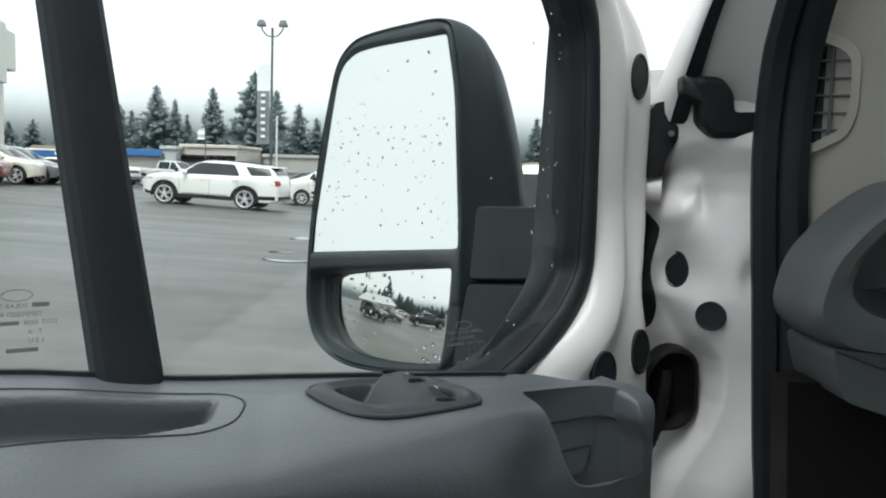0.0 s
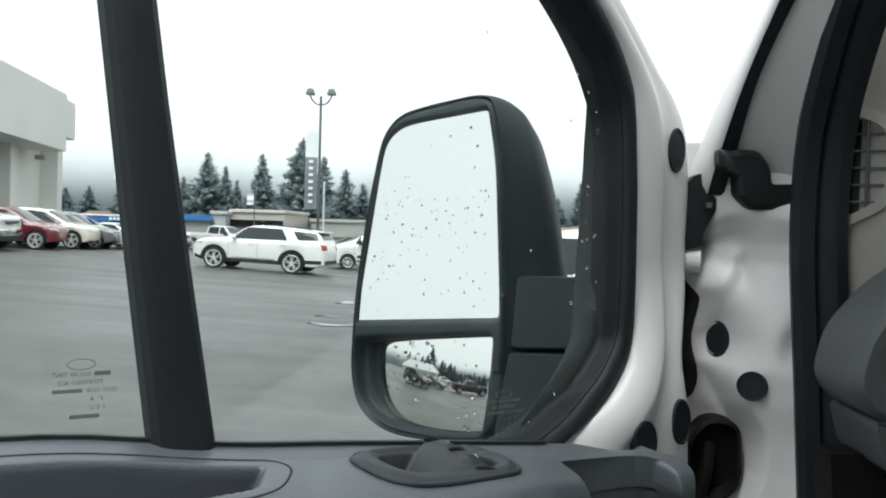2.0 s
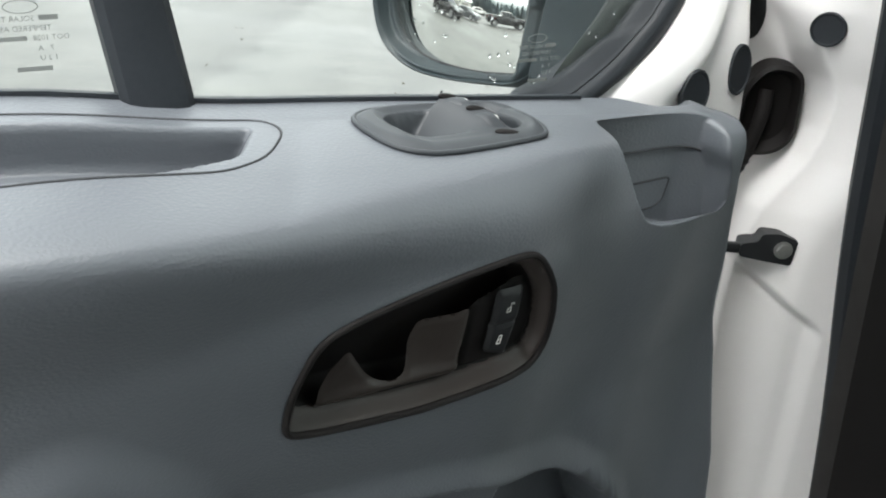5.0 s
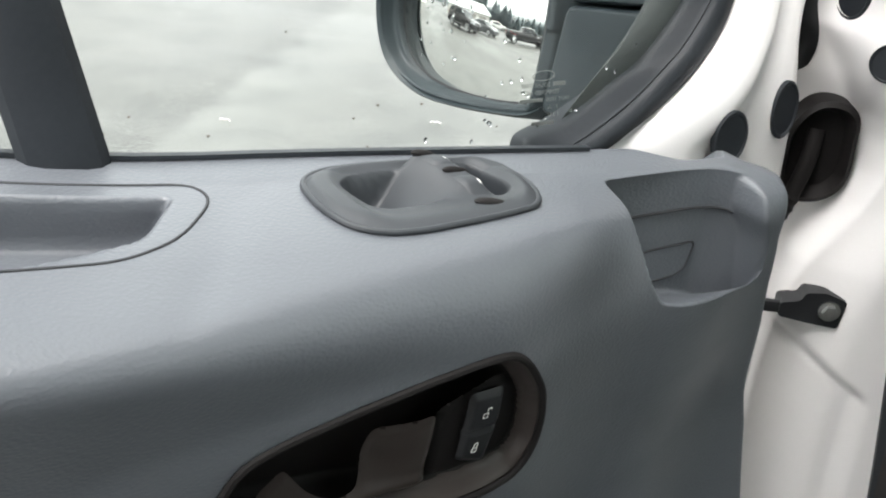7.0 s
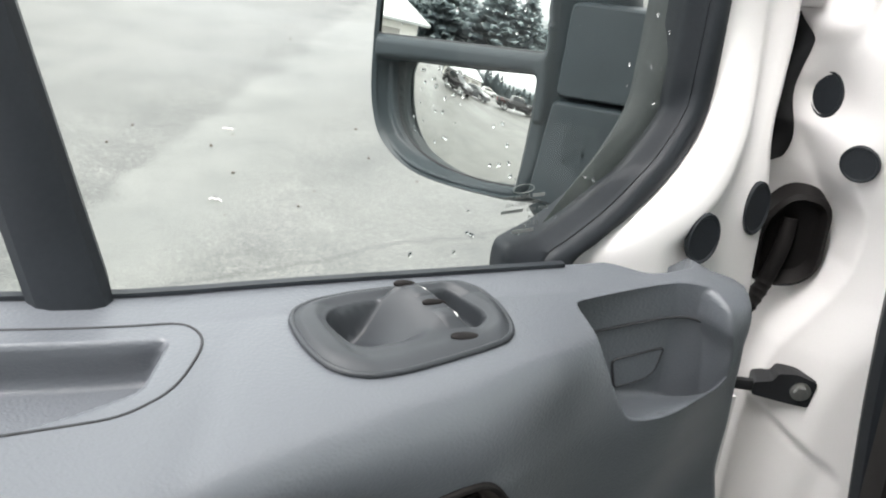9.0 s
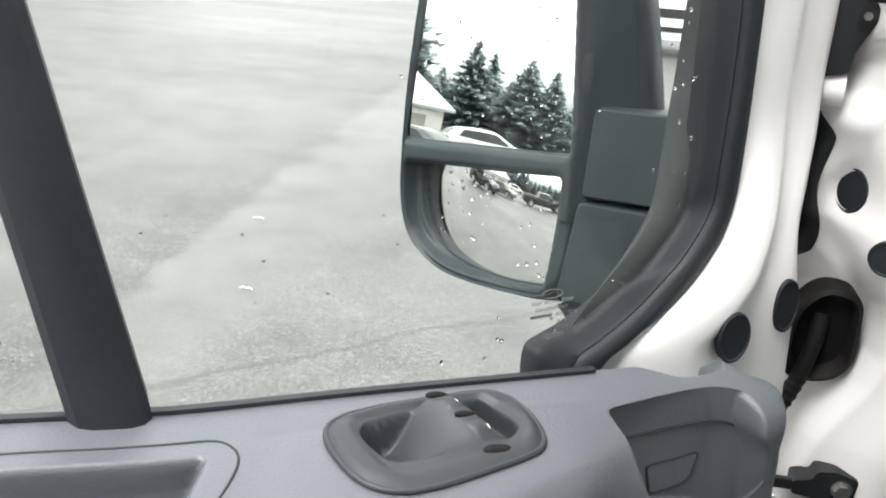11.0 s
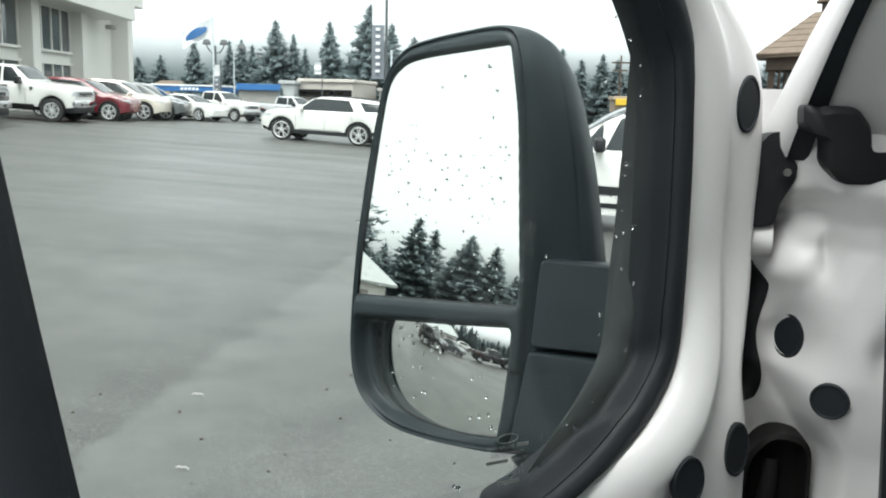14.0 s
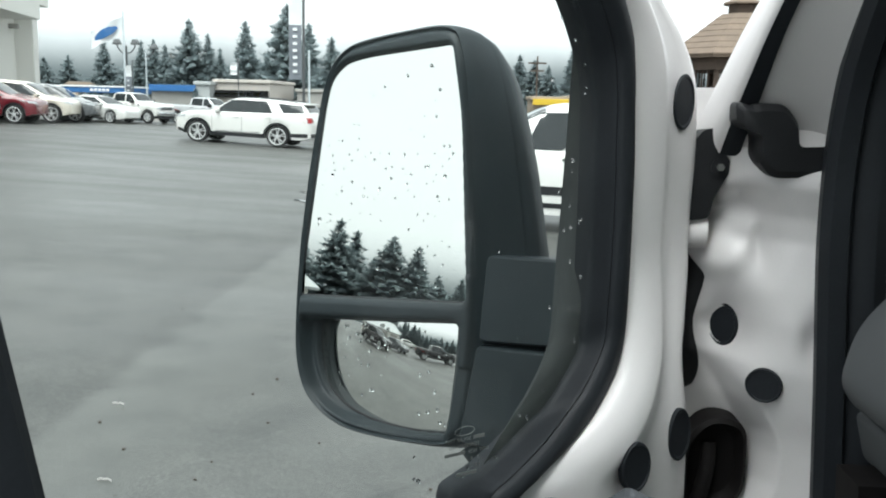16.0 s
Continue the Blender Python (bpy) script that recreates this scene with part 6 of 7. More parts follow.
SEDAN = dict(SUV, L=4.85, W=1.85, r=0.335, rim_ratio=0.76, xf=1.50, xr=-1.35, low=0.22, extra=[],
             st=[(-2.42, 0.72, 0.75, 0.66, 0.5), (-2.36, 0.90, 0.94, 0.82, 0.58), (-2.2, 0.99, 1.05, 0.91, 0.6), (-1.75, 1.00, 1.10, 0.97, 0.62), (-1.1, 0.98, 1.34, 1.0, 0.66), (-0.4, 0.95, 1.46, 1.0, 0.68), (0.1, 0.94, 1.46, 1.0, 0.68), (0.5, 0.94, 1.38, 1.0, 0.70), (1.30, 0.93, 1.03, 0.985, 0.80), (1.7, 0.89, 0.97, 0.965, 0.84), (2.05, 0.82, 0.89, 0.93, 0.83), (2.27, 0.74, 0.80, 0.86, 0.78), (2.38, 0.67, 0.71, 0.77, 0.70), (2.42, 0.59, 0.62, 0.67, 0.6)],
             surround=[(1.12, 0.955), (-1.52, 1.03), (-0.95, 1.34), (0.30, 1.36)],
             panes=[[(1.02, 0.97), (0.04, 0.975), (0.0, 1.365), (0.34, 1.345)], [(-0.02, 0.975), (-0.95, 1.005), (-0.75, 1.345), (-0.05, 1.37)], [(-1.0, 1.01), (-1.45, 1.045), (-0.95, 1.315), (-0.80, 1.335)]],
             side=[("rocker_trim", [(1.05, 0.225), (-0.92, 0.225), (-0.92, 0.29), (1.05, 0.29)], BLACKP)],
             front=[("headlight", [(0.46, 0.66), (0.95, 0.74), (0.95, 0.82), (0.46, 0.72)], LAMP), ("grille", [(0.0, 0.46), (0.44, 0.48), (0.46, 0.68), (0.0, 0.68)], BLACKP), ("fog_lamp_recess", [(0.60, 0.40), (0.86, 0.44), (0.86, 0.54), (0.62, 0.50)], BLACKP), ("lower_bumper", [(0.0, 0.33), (0.84, 0.33), (0.82, 0.38), (0.0, 0.38)], BLACKP)],
             rear=[("tail_light", [(0.45, 0.80), (0.94, 0.82), (0.94, 0.95), (0.45, 0.93)], REDLAMP)],
             screen=(1.28, 0.38), back=(-1.72, -0.98), handles=((0.15, 0.86), (-0.82, 0.89)), gaps=(1.05, 0.0, -0.98), mirror=(0.92, 0.97, 0.13))
del SEDAN["arch"], SEDAN["rails"], CROSS["rails"]
PICKUP = dict(SUV, L=5.95, W=2.03, r=0.425, rim_ratio=0.63, arch_r=1.20, xf=2.15, xr=-1.75, low=0.50, lift=0.06, spokes=7, mirror_mat=BLACKP, handle_mat=BLACKP,
              st=[(-2.975, 1.20, 1.22, 0.93, 0.9), (-2.93, 1.33, 1.35, 0.965, 0.9), (-0.80, 1.33, 1.35, 0.98, 0.9), (-0.77, 1.33, 1.40, 0.98, 0.82), (-0.70, 1.33, 1.86, 0.98, 0.755), (-0.50, 1.325, 1.955, 0.99, 0.765), (-0.1, 1.32, 1.975, 1.0, 0.77), (0.5, 1.31, 1.965, 1.0, 0.77), (0.78, 1.305, 1.90, 1.0, 0.775), (1.32, 1.31, 1.46, 0.995, 0.86), (1.5, 1.31, 1.41, 0.99, 0.88), (2.3, 1.27, 1.36, 0.98, 0.90), (2.72, 1.23, 1.31, 0.965, 0.90), (2.86, 1.20, 1.27, 0.94, 0.89), (2.93, 1.16, 1.22, 0.90, 0.86), (2.965, 1.10, 1.16, 0.86, 0.82), (2.975, 1.02, 1.08, 0.84, 0.80)],
              panes=[[(1.10, 1.36), (0.40, 1.37), (0.36, 1.875), (0.66, 1.87)], [(0.30, 1.37), (-0.60, 1.38), (-0.55, 1.865), (0.28, 1.88)]],
              side=[("rocker_trim", [(1.52, 0.51), (-1.28, 0.51), (-1.28, 0.60), (1.52, 0.60)], BLACKP), ("fender_badge", [(1.48, 1.10), (1.36, 1.10), (1.36, 1.24), (1.48, 1.24)], CHROME)],
              front=[("headlight", [(0.60, 0.86), (0.935, 0.90), (0.935, 1.13), (0.60, 1.13)], LAMP), ("grille", [(0.0, 0.84), (0.60, 0.84), (0.60, 1.14), (0.0, 1.14)], BLACKP)] + [("grille_bar", [(0.0, z), (0.60, z), (0.60, z + 0.07), (0.0, z + 0.07)], CHROME) for z in (0.93, 1.07)],
              rear=[("tail_light", [(0.80, 0.95), (0.97, 0.95), (0.97, 1.26), (0.80, 1.26)], REDLAMP), ("bumper", [(0.0, 0.56), (0.92, 0.56), (0.92, 0.74), (0.0, 0.74)], CHROME)],
              screen=(1.32, 0.72), back=(-0.785, -0.70), handles=((0.48, 1.22), (-0.50, 1.22)), gaps=(1.22, 0.34, -0.66), mirror=(1.02, 1.38, 0.26),
              extra=[("bed_liner", -2.85, -0.88, -0.80, 0.80, 1.20, 1.36, BLACKP), ("bumper", 2.72, 3.04, -0.93, 0.93, 0.60, 0.82, CHROME), ("tow_hook", 3.0, 3.07, -0.50, -0.42, 0.62, 0.70, BLACKP), ("tow_hook", 3.0, 3.07, 0.42, 0.50, 0.62, 0.70, BLACKP), ("lower_valance", 2.60, 2.96, -0.88, 0.88, 0.36, 0.60, BLACKP), ("exhaust_and_frame", -2.7, 2.4, -0.45, 0.45, 0.36, 0.52, TYRE)])
del PICKUP["surround"], PICKUP["arch"], PICKUP["rails"]
VAN = dict(SUV, L=4.45, W=1.84, r=0.325, rim_ratio=0.68, xf=1.38, xr=-1.28, low=0.24, spokes=7, handle_mat=BLACKP, mirror_mat=BLACKP,
           st=[(-2.22, 1.10, 1.68, 0.90, 0.80), (-2.15, 1.12, 1.79, 0.955, 0.82), (-1.0, 1.13, 1.845, 1.0, 0.84), (0.0, 1.135, 1.85, 1.0, 0.84), (0.3, 1.135, 1.82, 1.0, 0.835), (0.62, 1.135, 1.70, 1.0, 0.83), (1.30, 1.13, 1.27, 0.99, 0.84), (1.50, 1.11, 1.18, 0.985, 0.85), (1.9, 1.00, 1.06, 0.95, 0.84), (2.10, 0.86, 0.92, 0.87, 0.8), (2.19, 0.72, 0.76, 0.75, 0.7), (2.22, 0.60, 0.62, 0.64, 0.6)],
           panes=[[(1.10, 1.19), (0.84, 1.175), (0.84, 1.52), (0.88, 1.49)], [(0.80, 1.165), (0.28, 1.175), (0.17, 1.70), (0.58, 1.68)], [(0.28, 1.175), (0.10, 1.33), (0.08, 1.70), (0.17, 1.70)]],
           side=[("side_rub_strip", [(0.98, 0.545), (-0.90, 0.545), (-0.90, 0.665), (0.98, 0.665)], BLACKP), ("sill_strip", [(0.98, 0.36), (-0.90, 0.36), (-0.90, 0.43), (0.98, 0.43)], BLACKP)],
           front=[("headlight", [(0.55, 0.74), (0.95, 0.84), (0.95, 0.98), (0.55, 0.86)], LAMP), ("grille", [(0.0, 0.48), (0.55, 0.48), (0.55, 0.70), (0.0, 0.70)], BLACKP), ("bumper", [(0.0, 0.36), (0.88, 0.36), (0.88, 0.45), (0.0, 0.45)], BLACKP)],
           rear=[("tail_light", [(0.84, 0.80), (0.955, 0.80), (0.955, 1.35), (0.84, 1.35)], REDLAMP)],
           screen=(1.30, 0.50), back=(-2.215, -2.16), handles=((0.17, 1.05), (-0.16, 1.05)), gaps=(1.12, 0.0, -1.0), mirror=(0.88, 1.20, 0.20), extra=[])
del VAN["surround"], VAN["arch"], VAN["rails"]


def park(name, spec, paint, front_wheel, toward, label, category, group="cars parked in the lot", s=1.0, long=1.0):
    """Set a vehicle down so that its visible front wheel stands at a place of the lot."""
    h = math.atan2(toward[1], toward[0])
    hx, hy = math.cos(h), math.sin(h)
    side = 1 if (hx * (-front_wheel[1]) - hy * (-front_wheel[0])) > 0 else -1
    off = side * (spec["W"] / 2 - 0.09) * s
    x = front_wheel[0] - hx * spec["xf"] * s * long + hy * off
    y = front_wheel[1] - hy * spec["xf"] * s * long - hx * off
    z = float(lot_z(np.array(x), np.array(y)))
    e = 0.5
    zx = float(lot_z(np.array(x + e), np.array(y))) - float(lot_z(np.array(x - e), np.array(y)))
    zy = float(lot_z(np.array(x), np.array(y + e))) - float(lot_z(np.array(x), np.array(y - e)))
    up = Vector((-zx, -zy, 1)).normalized()
    fx = (Vector((hx, hy, 0)) - up * up.dot(Vector((hx, hy, 0)))).normalized()
    fy = up.cross(fx)
    m = Matrix(((fx.x, fy.x, up.x, x), (fx.y, fy.y, up.y, y), (fx.z, fy.z, up.z, z + 0.004), (0, 0, 0, 1))) @ Matrix.Diagonal((s * long, s, s, 1))
    return vehicle(name, spec, paint, m, label, category, group)


OUT = (0.98, 0.12)
park("sport_utility_car", SUV, WHITE_CAR, (-10.59, 33.65), (-0.995, 0.10), "white three-row sport utility car standing alone on the lot", "car", s=1.01, long=1.065)
park("pickup_truck", PICKUP, BLACK_CAR, (-20.0, 27.6), OUT, "black crew cab pickup truck with chrome bumper", "pickup truck", s=1.12)
park("sedan", SEDAN, WHITE_CAR, (-21.4, 30.0), OUT, "white sedan parked between two pickup trucks", "car")
park("pickup_truck", PICKUP, WHITE_CAR, (-20.3, 34.0), OUT, "white crew cab pickup truck with chrome bumper", "pickup truck", s=1.12)
park("crossover_car", CROSS, RED_CAR, (-19.8, 37.65), OUT, "dark red crossover car in a parked row", "car", s=1.06)
park("crossover_car", CROSS, BEIGE_CAR, (-19.45, 40.25), OUT, "pale gold crossover car in a parked row", "car", s=1.06)
park("crossover_car", CROSS, GREY_CAR, (-19.1, 41.9), OUT, "dark grey crossover car in a parked row", "car")
park("sedan", SEDAN, WHITE_CAR, (-18.0, 43.3), (0.97, -0.25), "white sedan at the end of a parked row", "car", s=0.88)
park("pickup_truck", PICKUP, WHITE_CAR, (-16.85, 45.2), (0.96, -0.28), "white pickup truck at the end of a parked row", "pickup truck", s=0.76)
park("small_van", VAN, WHITE_CAR, (-6.27, 39.2), (-1, -0.25), "small white delivery van with a blank side", "van")
park("small_van", VAN, WHITE_CAR, (0.12, 15.5), (-1, 0.0), "small white delivery van with a black side strip", "van", s=1.22)
park("pickup_truck", PICKUP, SILVER_CAR, (-13.4, 47.0), (0.97, -0.25), "silver pickup truck at the far edge of the lot", "pickup truck", s=0.74)
park("sedan", SEDAN, GREY_CAR, (-5.0, 45.0), (1, -0.2), "grey sedan at the far edge of the lot", "car")
park("sedan", SEDAN, WHITE_CAR, (3.2, 21.5), (-0.99, 0.1), "white sedan behind a small van", "car")
# seen only by way of the mirrors
park("pickup_truck", PICKUP, BLACK_CAR, (-14.7, 4.59), (1.0, 0.05), "black pickup truck beside the showroom", "pickup truck")
park("sport_utility_car", SUV, BLACK_CAR, (-18.23, -4.0), (0.83, -0.57), "black sport utility car beside the showroom", "car")
park("sedan", SEDAN, GREY_CAR, (-20.84, -8.18), (0.83, -0.57), "dark sedan in front of a white-roofed building", "car")
park("crossover_car", CROSS, WHITE_CAR, (-39.27, -20.74), (0.16, -0.98), "white crossover car in front of dark trees", "car")
park("pickup_truck", PICKUP, BLACK_CAR, (-17.22, -14.75), (0.38, -0.91), "black pickup truck parked nose out", "pickup truck")

# ---- buildings ----


def facade_box(bm, s0, s1, d0, d1, z0, z1, bevel=0.0):
    return box(s0, s1, d0, d1, z0, z1, bevel, 1, bm)


FX = Vector((0.19, -0.98, 0)).normalized()
FM = Matrix(((FX.x, FX.y, 0, -25.0), (FX.y, -FX.x, 0, 49.0), (0, 0, 1, 0.6), (0, 0, 0, 1)))
# local axes: x along the front, y behind it
EYE = Vector((0.13, 0.30, 1.91))
FM = Matrix.Translation(EYE) @ Matrix.Scale(1.38, 4) @ Matrix.Translation(-EYE) @ FM
showroom = thing("showroom", FM @ Matrix.Diagonal((1, -1 if (FM.to_3x3() @ Vector((0, 1, 0))).x > 0 else 1, 1, 1)), "pale two-storey car showroom with tall windows and a deep fascia", "building")
part("wall", box(0, 45, 0.35, 14, -1.0, 7.6), STUCCO, showroom, smooth=False)
bm = facade_box(None, 2.6, 45, -1.6, 0.36, 5.0, 8.1, 0.03)
part("fascia", bm, STUCCO, showroom, "deep pale roof fascia", smooth=False)
part("fascia_end", box(-0.6, 2.62, -1.2, 0.37, 5.9, 8.0, 0.03, 1), STUCCO, showroom, smooth=False)
part("plinth", box(0, 45, 0.15, 0.36, -1.0, 0.25), CONCRETE, showroom, smooth=False)
part("end_pier", box(-0.4, 0.5, -0.6, 0.38, -1.0, 5.95, 0.03, 1), STUCCO, showroom, smooth=False)
s = 6.2
widths = [5.0, 6.6, 6.6, 5.6, 6.6]
for w in widths:
    part("column", box(s + 0.15, s + 1.0, -0.30, 0.36, -1.0, 5.02, 0.03, 1), STUCCO, showroom, smooth=False)
    a, b = s + 1.25, s + 1.15 + w - 0.1
    for z0, z1 in ((0.45, 2.45), (3.0, 5.0)):
        win = part("window", box(a, b, 0.26, 0.345, z0, z1), WINDOW, showroom, smooth=False)
        n = 4
        for k in range(n + 1):
            x = a + (b - a) * k / n
            part("mullion", box(x - 0.05, x + 0.05, 0.20, 0.27, z0, z1), STUCCO, win, smooth=False)
        part("transom", box(a, b, 0.13, 0.235, z0 - 0.06, z0 + 0.05), STUCCO, win, smooth=False)
        part("transom", box(a, b, 0.13, 0.235, z1 - 0.05, z1 + 0.06), STUCCO, win, smooth=False)
    s += 1.15 + w
part("wall_lamp", box(1.2, 1.5, -0.15, 0.36, 4.6, 4.85, 0.03), CONCRETE, showroom)


def block(name, x0, x1, y0, y1, z0, z1, material, label, category, bands=(), windows=()):
    ob = thing(name, pose((x0 + x1) / 2, y0, z0), label, category)
    w, d, h = (x1 - x0) / 2, y1 - y0, z1 - z0
    part("wall", box(-w, w, 0, d, 0, h), material, ob, smooth=False)
    part("parapet", box(-w - 0.2, w + 0.2, -0.25, d, h, h + 0.35, 0.05, 1), material, ob, smooth=False)
    for a, b, c0, c1, mt in bands:
        part("fascia", box(a - (x0 + x1) / 2, b - (x0 + x1) / 2, -0.5, -0.004, c0 - z0, c1 - z0, 0.03, 1), mt, ob, smooth=False)
    for a, b, c0, c1 in windows:
        part("window", box(a - (x0 + x1) / 2, b - (x0 + x1) / 2, -0.10, -0.003, c0 - z0, c1 - z0), WINDOW, ob, smooth=False)
    return ob


def polar(az, r):
    return 0.1 + r * math.sin(radians(az)), 0.25 + r * math.cos(radians(az))


# forecourt canopy, shops and houses beyond the road
cx0, cx1 = -46.0, -36.2
canopy = thing("fuel_canopy", pose((cx0 + cx1) / 2, 90, -2.2), "blue and white forecourt canopy on posts", "canopy")
part("canopy_roof", box(-6.2, 5.0, 0, 8, 4.12, 4.72, 0.04, 1), BLUE, canopy, smooth=False)
part("canopy_edge", box(-6.25, 5.05, -0.1, 8.1, 4.68, 4.84, 0.03, 1), CLOTH, canopy, smooth=False)
for k in range(5):
    part("sign_bar", box(1.5 + 0.42 * k, 1.80 + 0.42 * k, -0.06, -0.004, 4.28, 4.56), CLOTH, canopy, "pale bar", False)
for x in (-5, 0, 4.5):
    part("post", box(x - 0.2, x + 0.2, 1, 1.4, 0, 4.13), CLOTH, canopy, smooth=False)
block("shop", -34.0, -28.9, 92, 104, -2.2, 2.5, CONCRETE, "low grey shop with a blue fascia", "building", [(-34.1, -28.9, 2.25, 2.9, BLUE)], [(-32.8, -30.8, -1.5, 0.8), (-30.5, -28.6, -1.5, 0.8)])
block("shop_gable", -28.7, -27.3, 90, 92, -2.2, 2.95, METALROOF, "tall pale entrance gable of a shop", "building", [], [(-28.4, -27.6, -2.0, 0.3)])
block("shop", -27.3, -21.6, 92, 104, -2.2, 3.25, PALEWALL, "low pale shop with dark and yellow fascia", "building", [(-27.2, -21.7, 1.75, 2.5, RING), (-27.2, -24.2, 2.02, 2.24, YELLOW), (-23.9, -23.5, 1.95, 2.3, CLOTH), (-23.2, -22.5, 1.98, 2.28, YELLOW)], [(-26.8, -25.0, -1.6, 1.2), (-24.6, -22.2, -1.6, 1.2)])
block("warehouse", -20.0, -9.0, 98, 112, -2.2, 2.5, CONCRETE, "low grey shop behind the trees", "building", [], [(-19, -16, -1.5, 0.9), (-15, -12, -1.5, 0.9)])
block("shop", -6.5, 1.5, 80, 92, -2.2, 2.7, BRICKTAN, "tan shop with a flat roof", "building", [], [(-5.8, -3.6, -1.4, 0.9), (-1.4, 0.9, -1.4, 0.9)])
block("shop", 5.2, 9.0, 88, 96, -2.2, 2.2, BRICKTAN, "small tan shop with a yellow fascia", "building", [(5.3, 8.9, 1.7, 2.3, YELLOW)], [(5.6, 8.5, -1.5, 0.8)])
block("shop", 9.6, 20.0, 92, 104, -2.2, 2.4, BRICKTAN, "low tan building beyond the road", "building", [], [(10, 13, -1.5, 0.8), (14, 17, -1.5, 0.8)])
for x, y, w, h in ((-53, 118, 5, 3.6), (-45, 122, 6, 3.2), (-8, 120, 5, 3.4), (-62, 110, 6, 3.5)):
    hs = thing("house", pose(x, y, -2.2), "brown-roofed house among the trees", "house")
    part("wall", box(-w, w, 0, 7, 0, h), BRICKTAN, hs, smooth=False)
    part("roof", loft([[Vector((-w - 0.4, -0.4, h)), Vector((w + 0.4, -0.4, h)), Vector((w * 0.7, 3.5, h + 2.0)), Vector((-w * 0.7, 3.5, h + 2.0))], [Vector((-w - 0.4, 7.4, h)), Vector((w + 0.4, 7.4, h)), Vector((w * 0.7, 3.6, h + 2.0)), Vector((-w * 0.7, 3.6, h + 2.0))]]), ROOFTAN, hs, smooth=False)
    for k in (-0.5, 0.3):
        part("window", box(w * k, w * k + 1.4, -0.06, -0.003, 1.0, 2.3), WINDOW, hs, smooth=False)


def pavilion():
    x, y = polar(15.8, 35)
    z = -0.9
    ob = thing("pavilion", pose(x, y, z, 0, 0, -12), "small timber pavilion with a brown shingled roof and cupola", "pavilion")
    n = 8
    def oct_ring(r, zz):
        return [Vector((r * math.cos(2 * math.pi * (i + 0.5) / n), r * math.sin(2 * math.pi * (i + 0.5) / n), zz)) for i in range(n)]
    part("roof", loft([oct_ring(2.75, 4.52), oct_ring(2.75, 4.62), oct_ring(0.72, 6.15)]), ROOFTAN, ob, "brown shingled roof", False)
    for k in range(7):
        t0 = k / 7
        r0 = 2.77 + (0.74 - 2.77) * t0
        z0 = 4.62 + (6.15 - 4.62) * t0
        part("shingle_course", loft([oct_ring(r0 + 0.03, z0 - 0.01), oct_ring(r0 + 0.03, z0 + 0.035), oct_ring(r0 - 0.24, z0 + 0.225)], False), ROOFTAN, ob, "row of brown shingles", False)
    part("cupola", loft([oct_ring(0.55, 6.0), oct_ring(0.55, 6.5)]), BARK, ob, smooth=False)
    part("cupola_roof", loft([oct_ring(0.75, 6.5), oct_ring(0.75, 6.56), oct_ring(0.05, 6.85)]), ROOFTAN, ob, smooth=False)
    part("ceiling_beam", loft([oct_ring(2.4, 4.1), oct_ring(2.4, 4.52)]), BARK, ob, smooth=False)
    for p in oct_ring(2.2, 0.0):
        part("post", box(p.x - 0.09, p.x + 0.09, p.y - 0.09, p.y + 0.09, 0, 4.2), BARK, ob, smooth=False)
    for p, q in zip(oct_ring(2.2, 3.2), oct_ring(2.2, 3.2)[1:] + oct_ring(2.2, 3.2)[:1]):
        for k in range(6):
            c = p.lerp(q, (k + 0.5) / 6)
            part("baluster", box(c.x - 0.03, c.x + 0.03, c.y - 0.03, c.y + 0.03, 3.1, 4.12), BARK, ob, smooth=False)
        part("panel", slab([p.xy.to_3d(), q.xy.to_3d(), q.xy.to_3d() + Vector((0, 0, 2.9)), p.xy.to_3d() + Vector((0, 0, 2.9))], (0.02, 0.02, 0)), BRICKTAN, ob, smooth=False)


pavilion()
# the white-roofed shed, seen in the mirrors
SX, SY = -55 * math.sin(radians(75.5)), -55 * math.cos(radians(75.5))
shed = thing("shed", pose(SX, SY, -1.0, 0, 0, 107), "pale building with a white hipped metal roof", "building")
part("wall", box(-7.4, 7.4, -4.5, 4.5, -0.5, 3.1), STUCCO, shed, smooth=False)
part("roof", loft([[Vector((-8.0, -5.0, 3.0)), Vector((8.0, -5.0, 3.0)), Vector((8.0, 5.0, 3.0)), Vector((-8.0, 5.0, 3.0))], [Vector((-8.0, -5.0, 3.15)), Vector((8.0, -5.0, 3.15)), Vector((8.0, 5.0, 3.15)), Vector((-8.0, 5.0, 3.15))], [Vector((-5.4, -0.05, 5.4)), Vector((5.4, -0.05, 5.4)), Vector((5.4, 0.05, 5.4)), Vector((-5.4, 0.05, 5.4))]]), METALROOF, shed, "white hipped metal roof", False)
for k in range(4):
    for d in (-1, 1):
        part("door", box(-6.4 + 3.4 * k, -4.0 + 3.4 * k, d * 4.503, d * 4.57, 0, 2.6), CONCRETE, shed, smooth=False)

# ---- poles, signs, flag ----


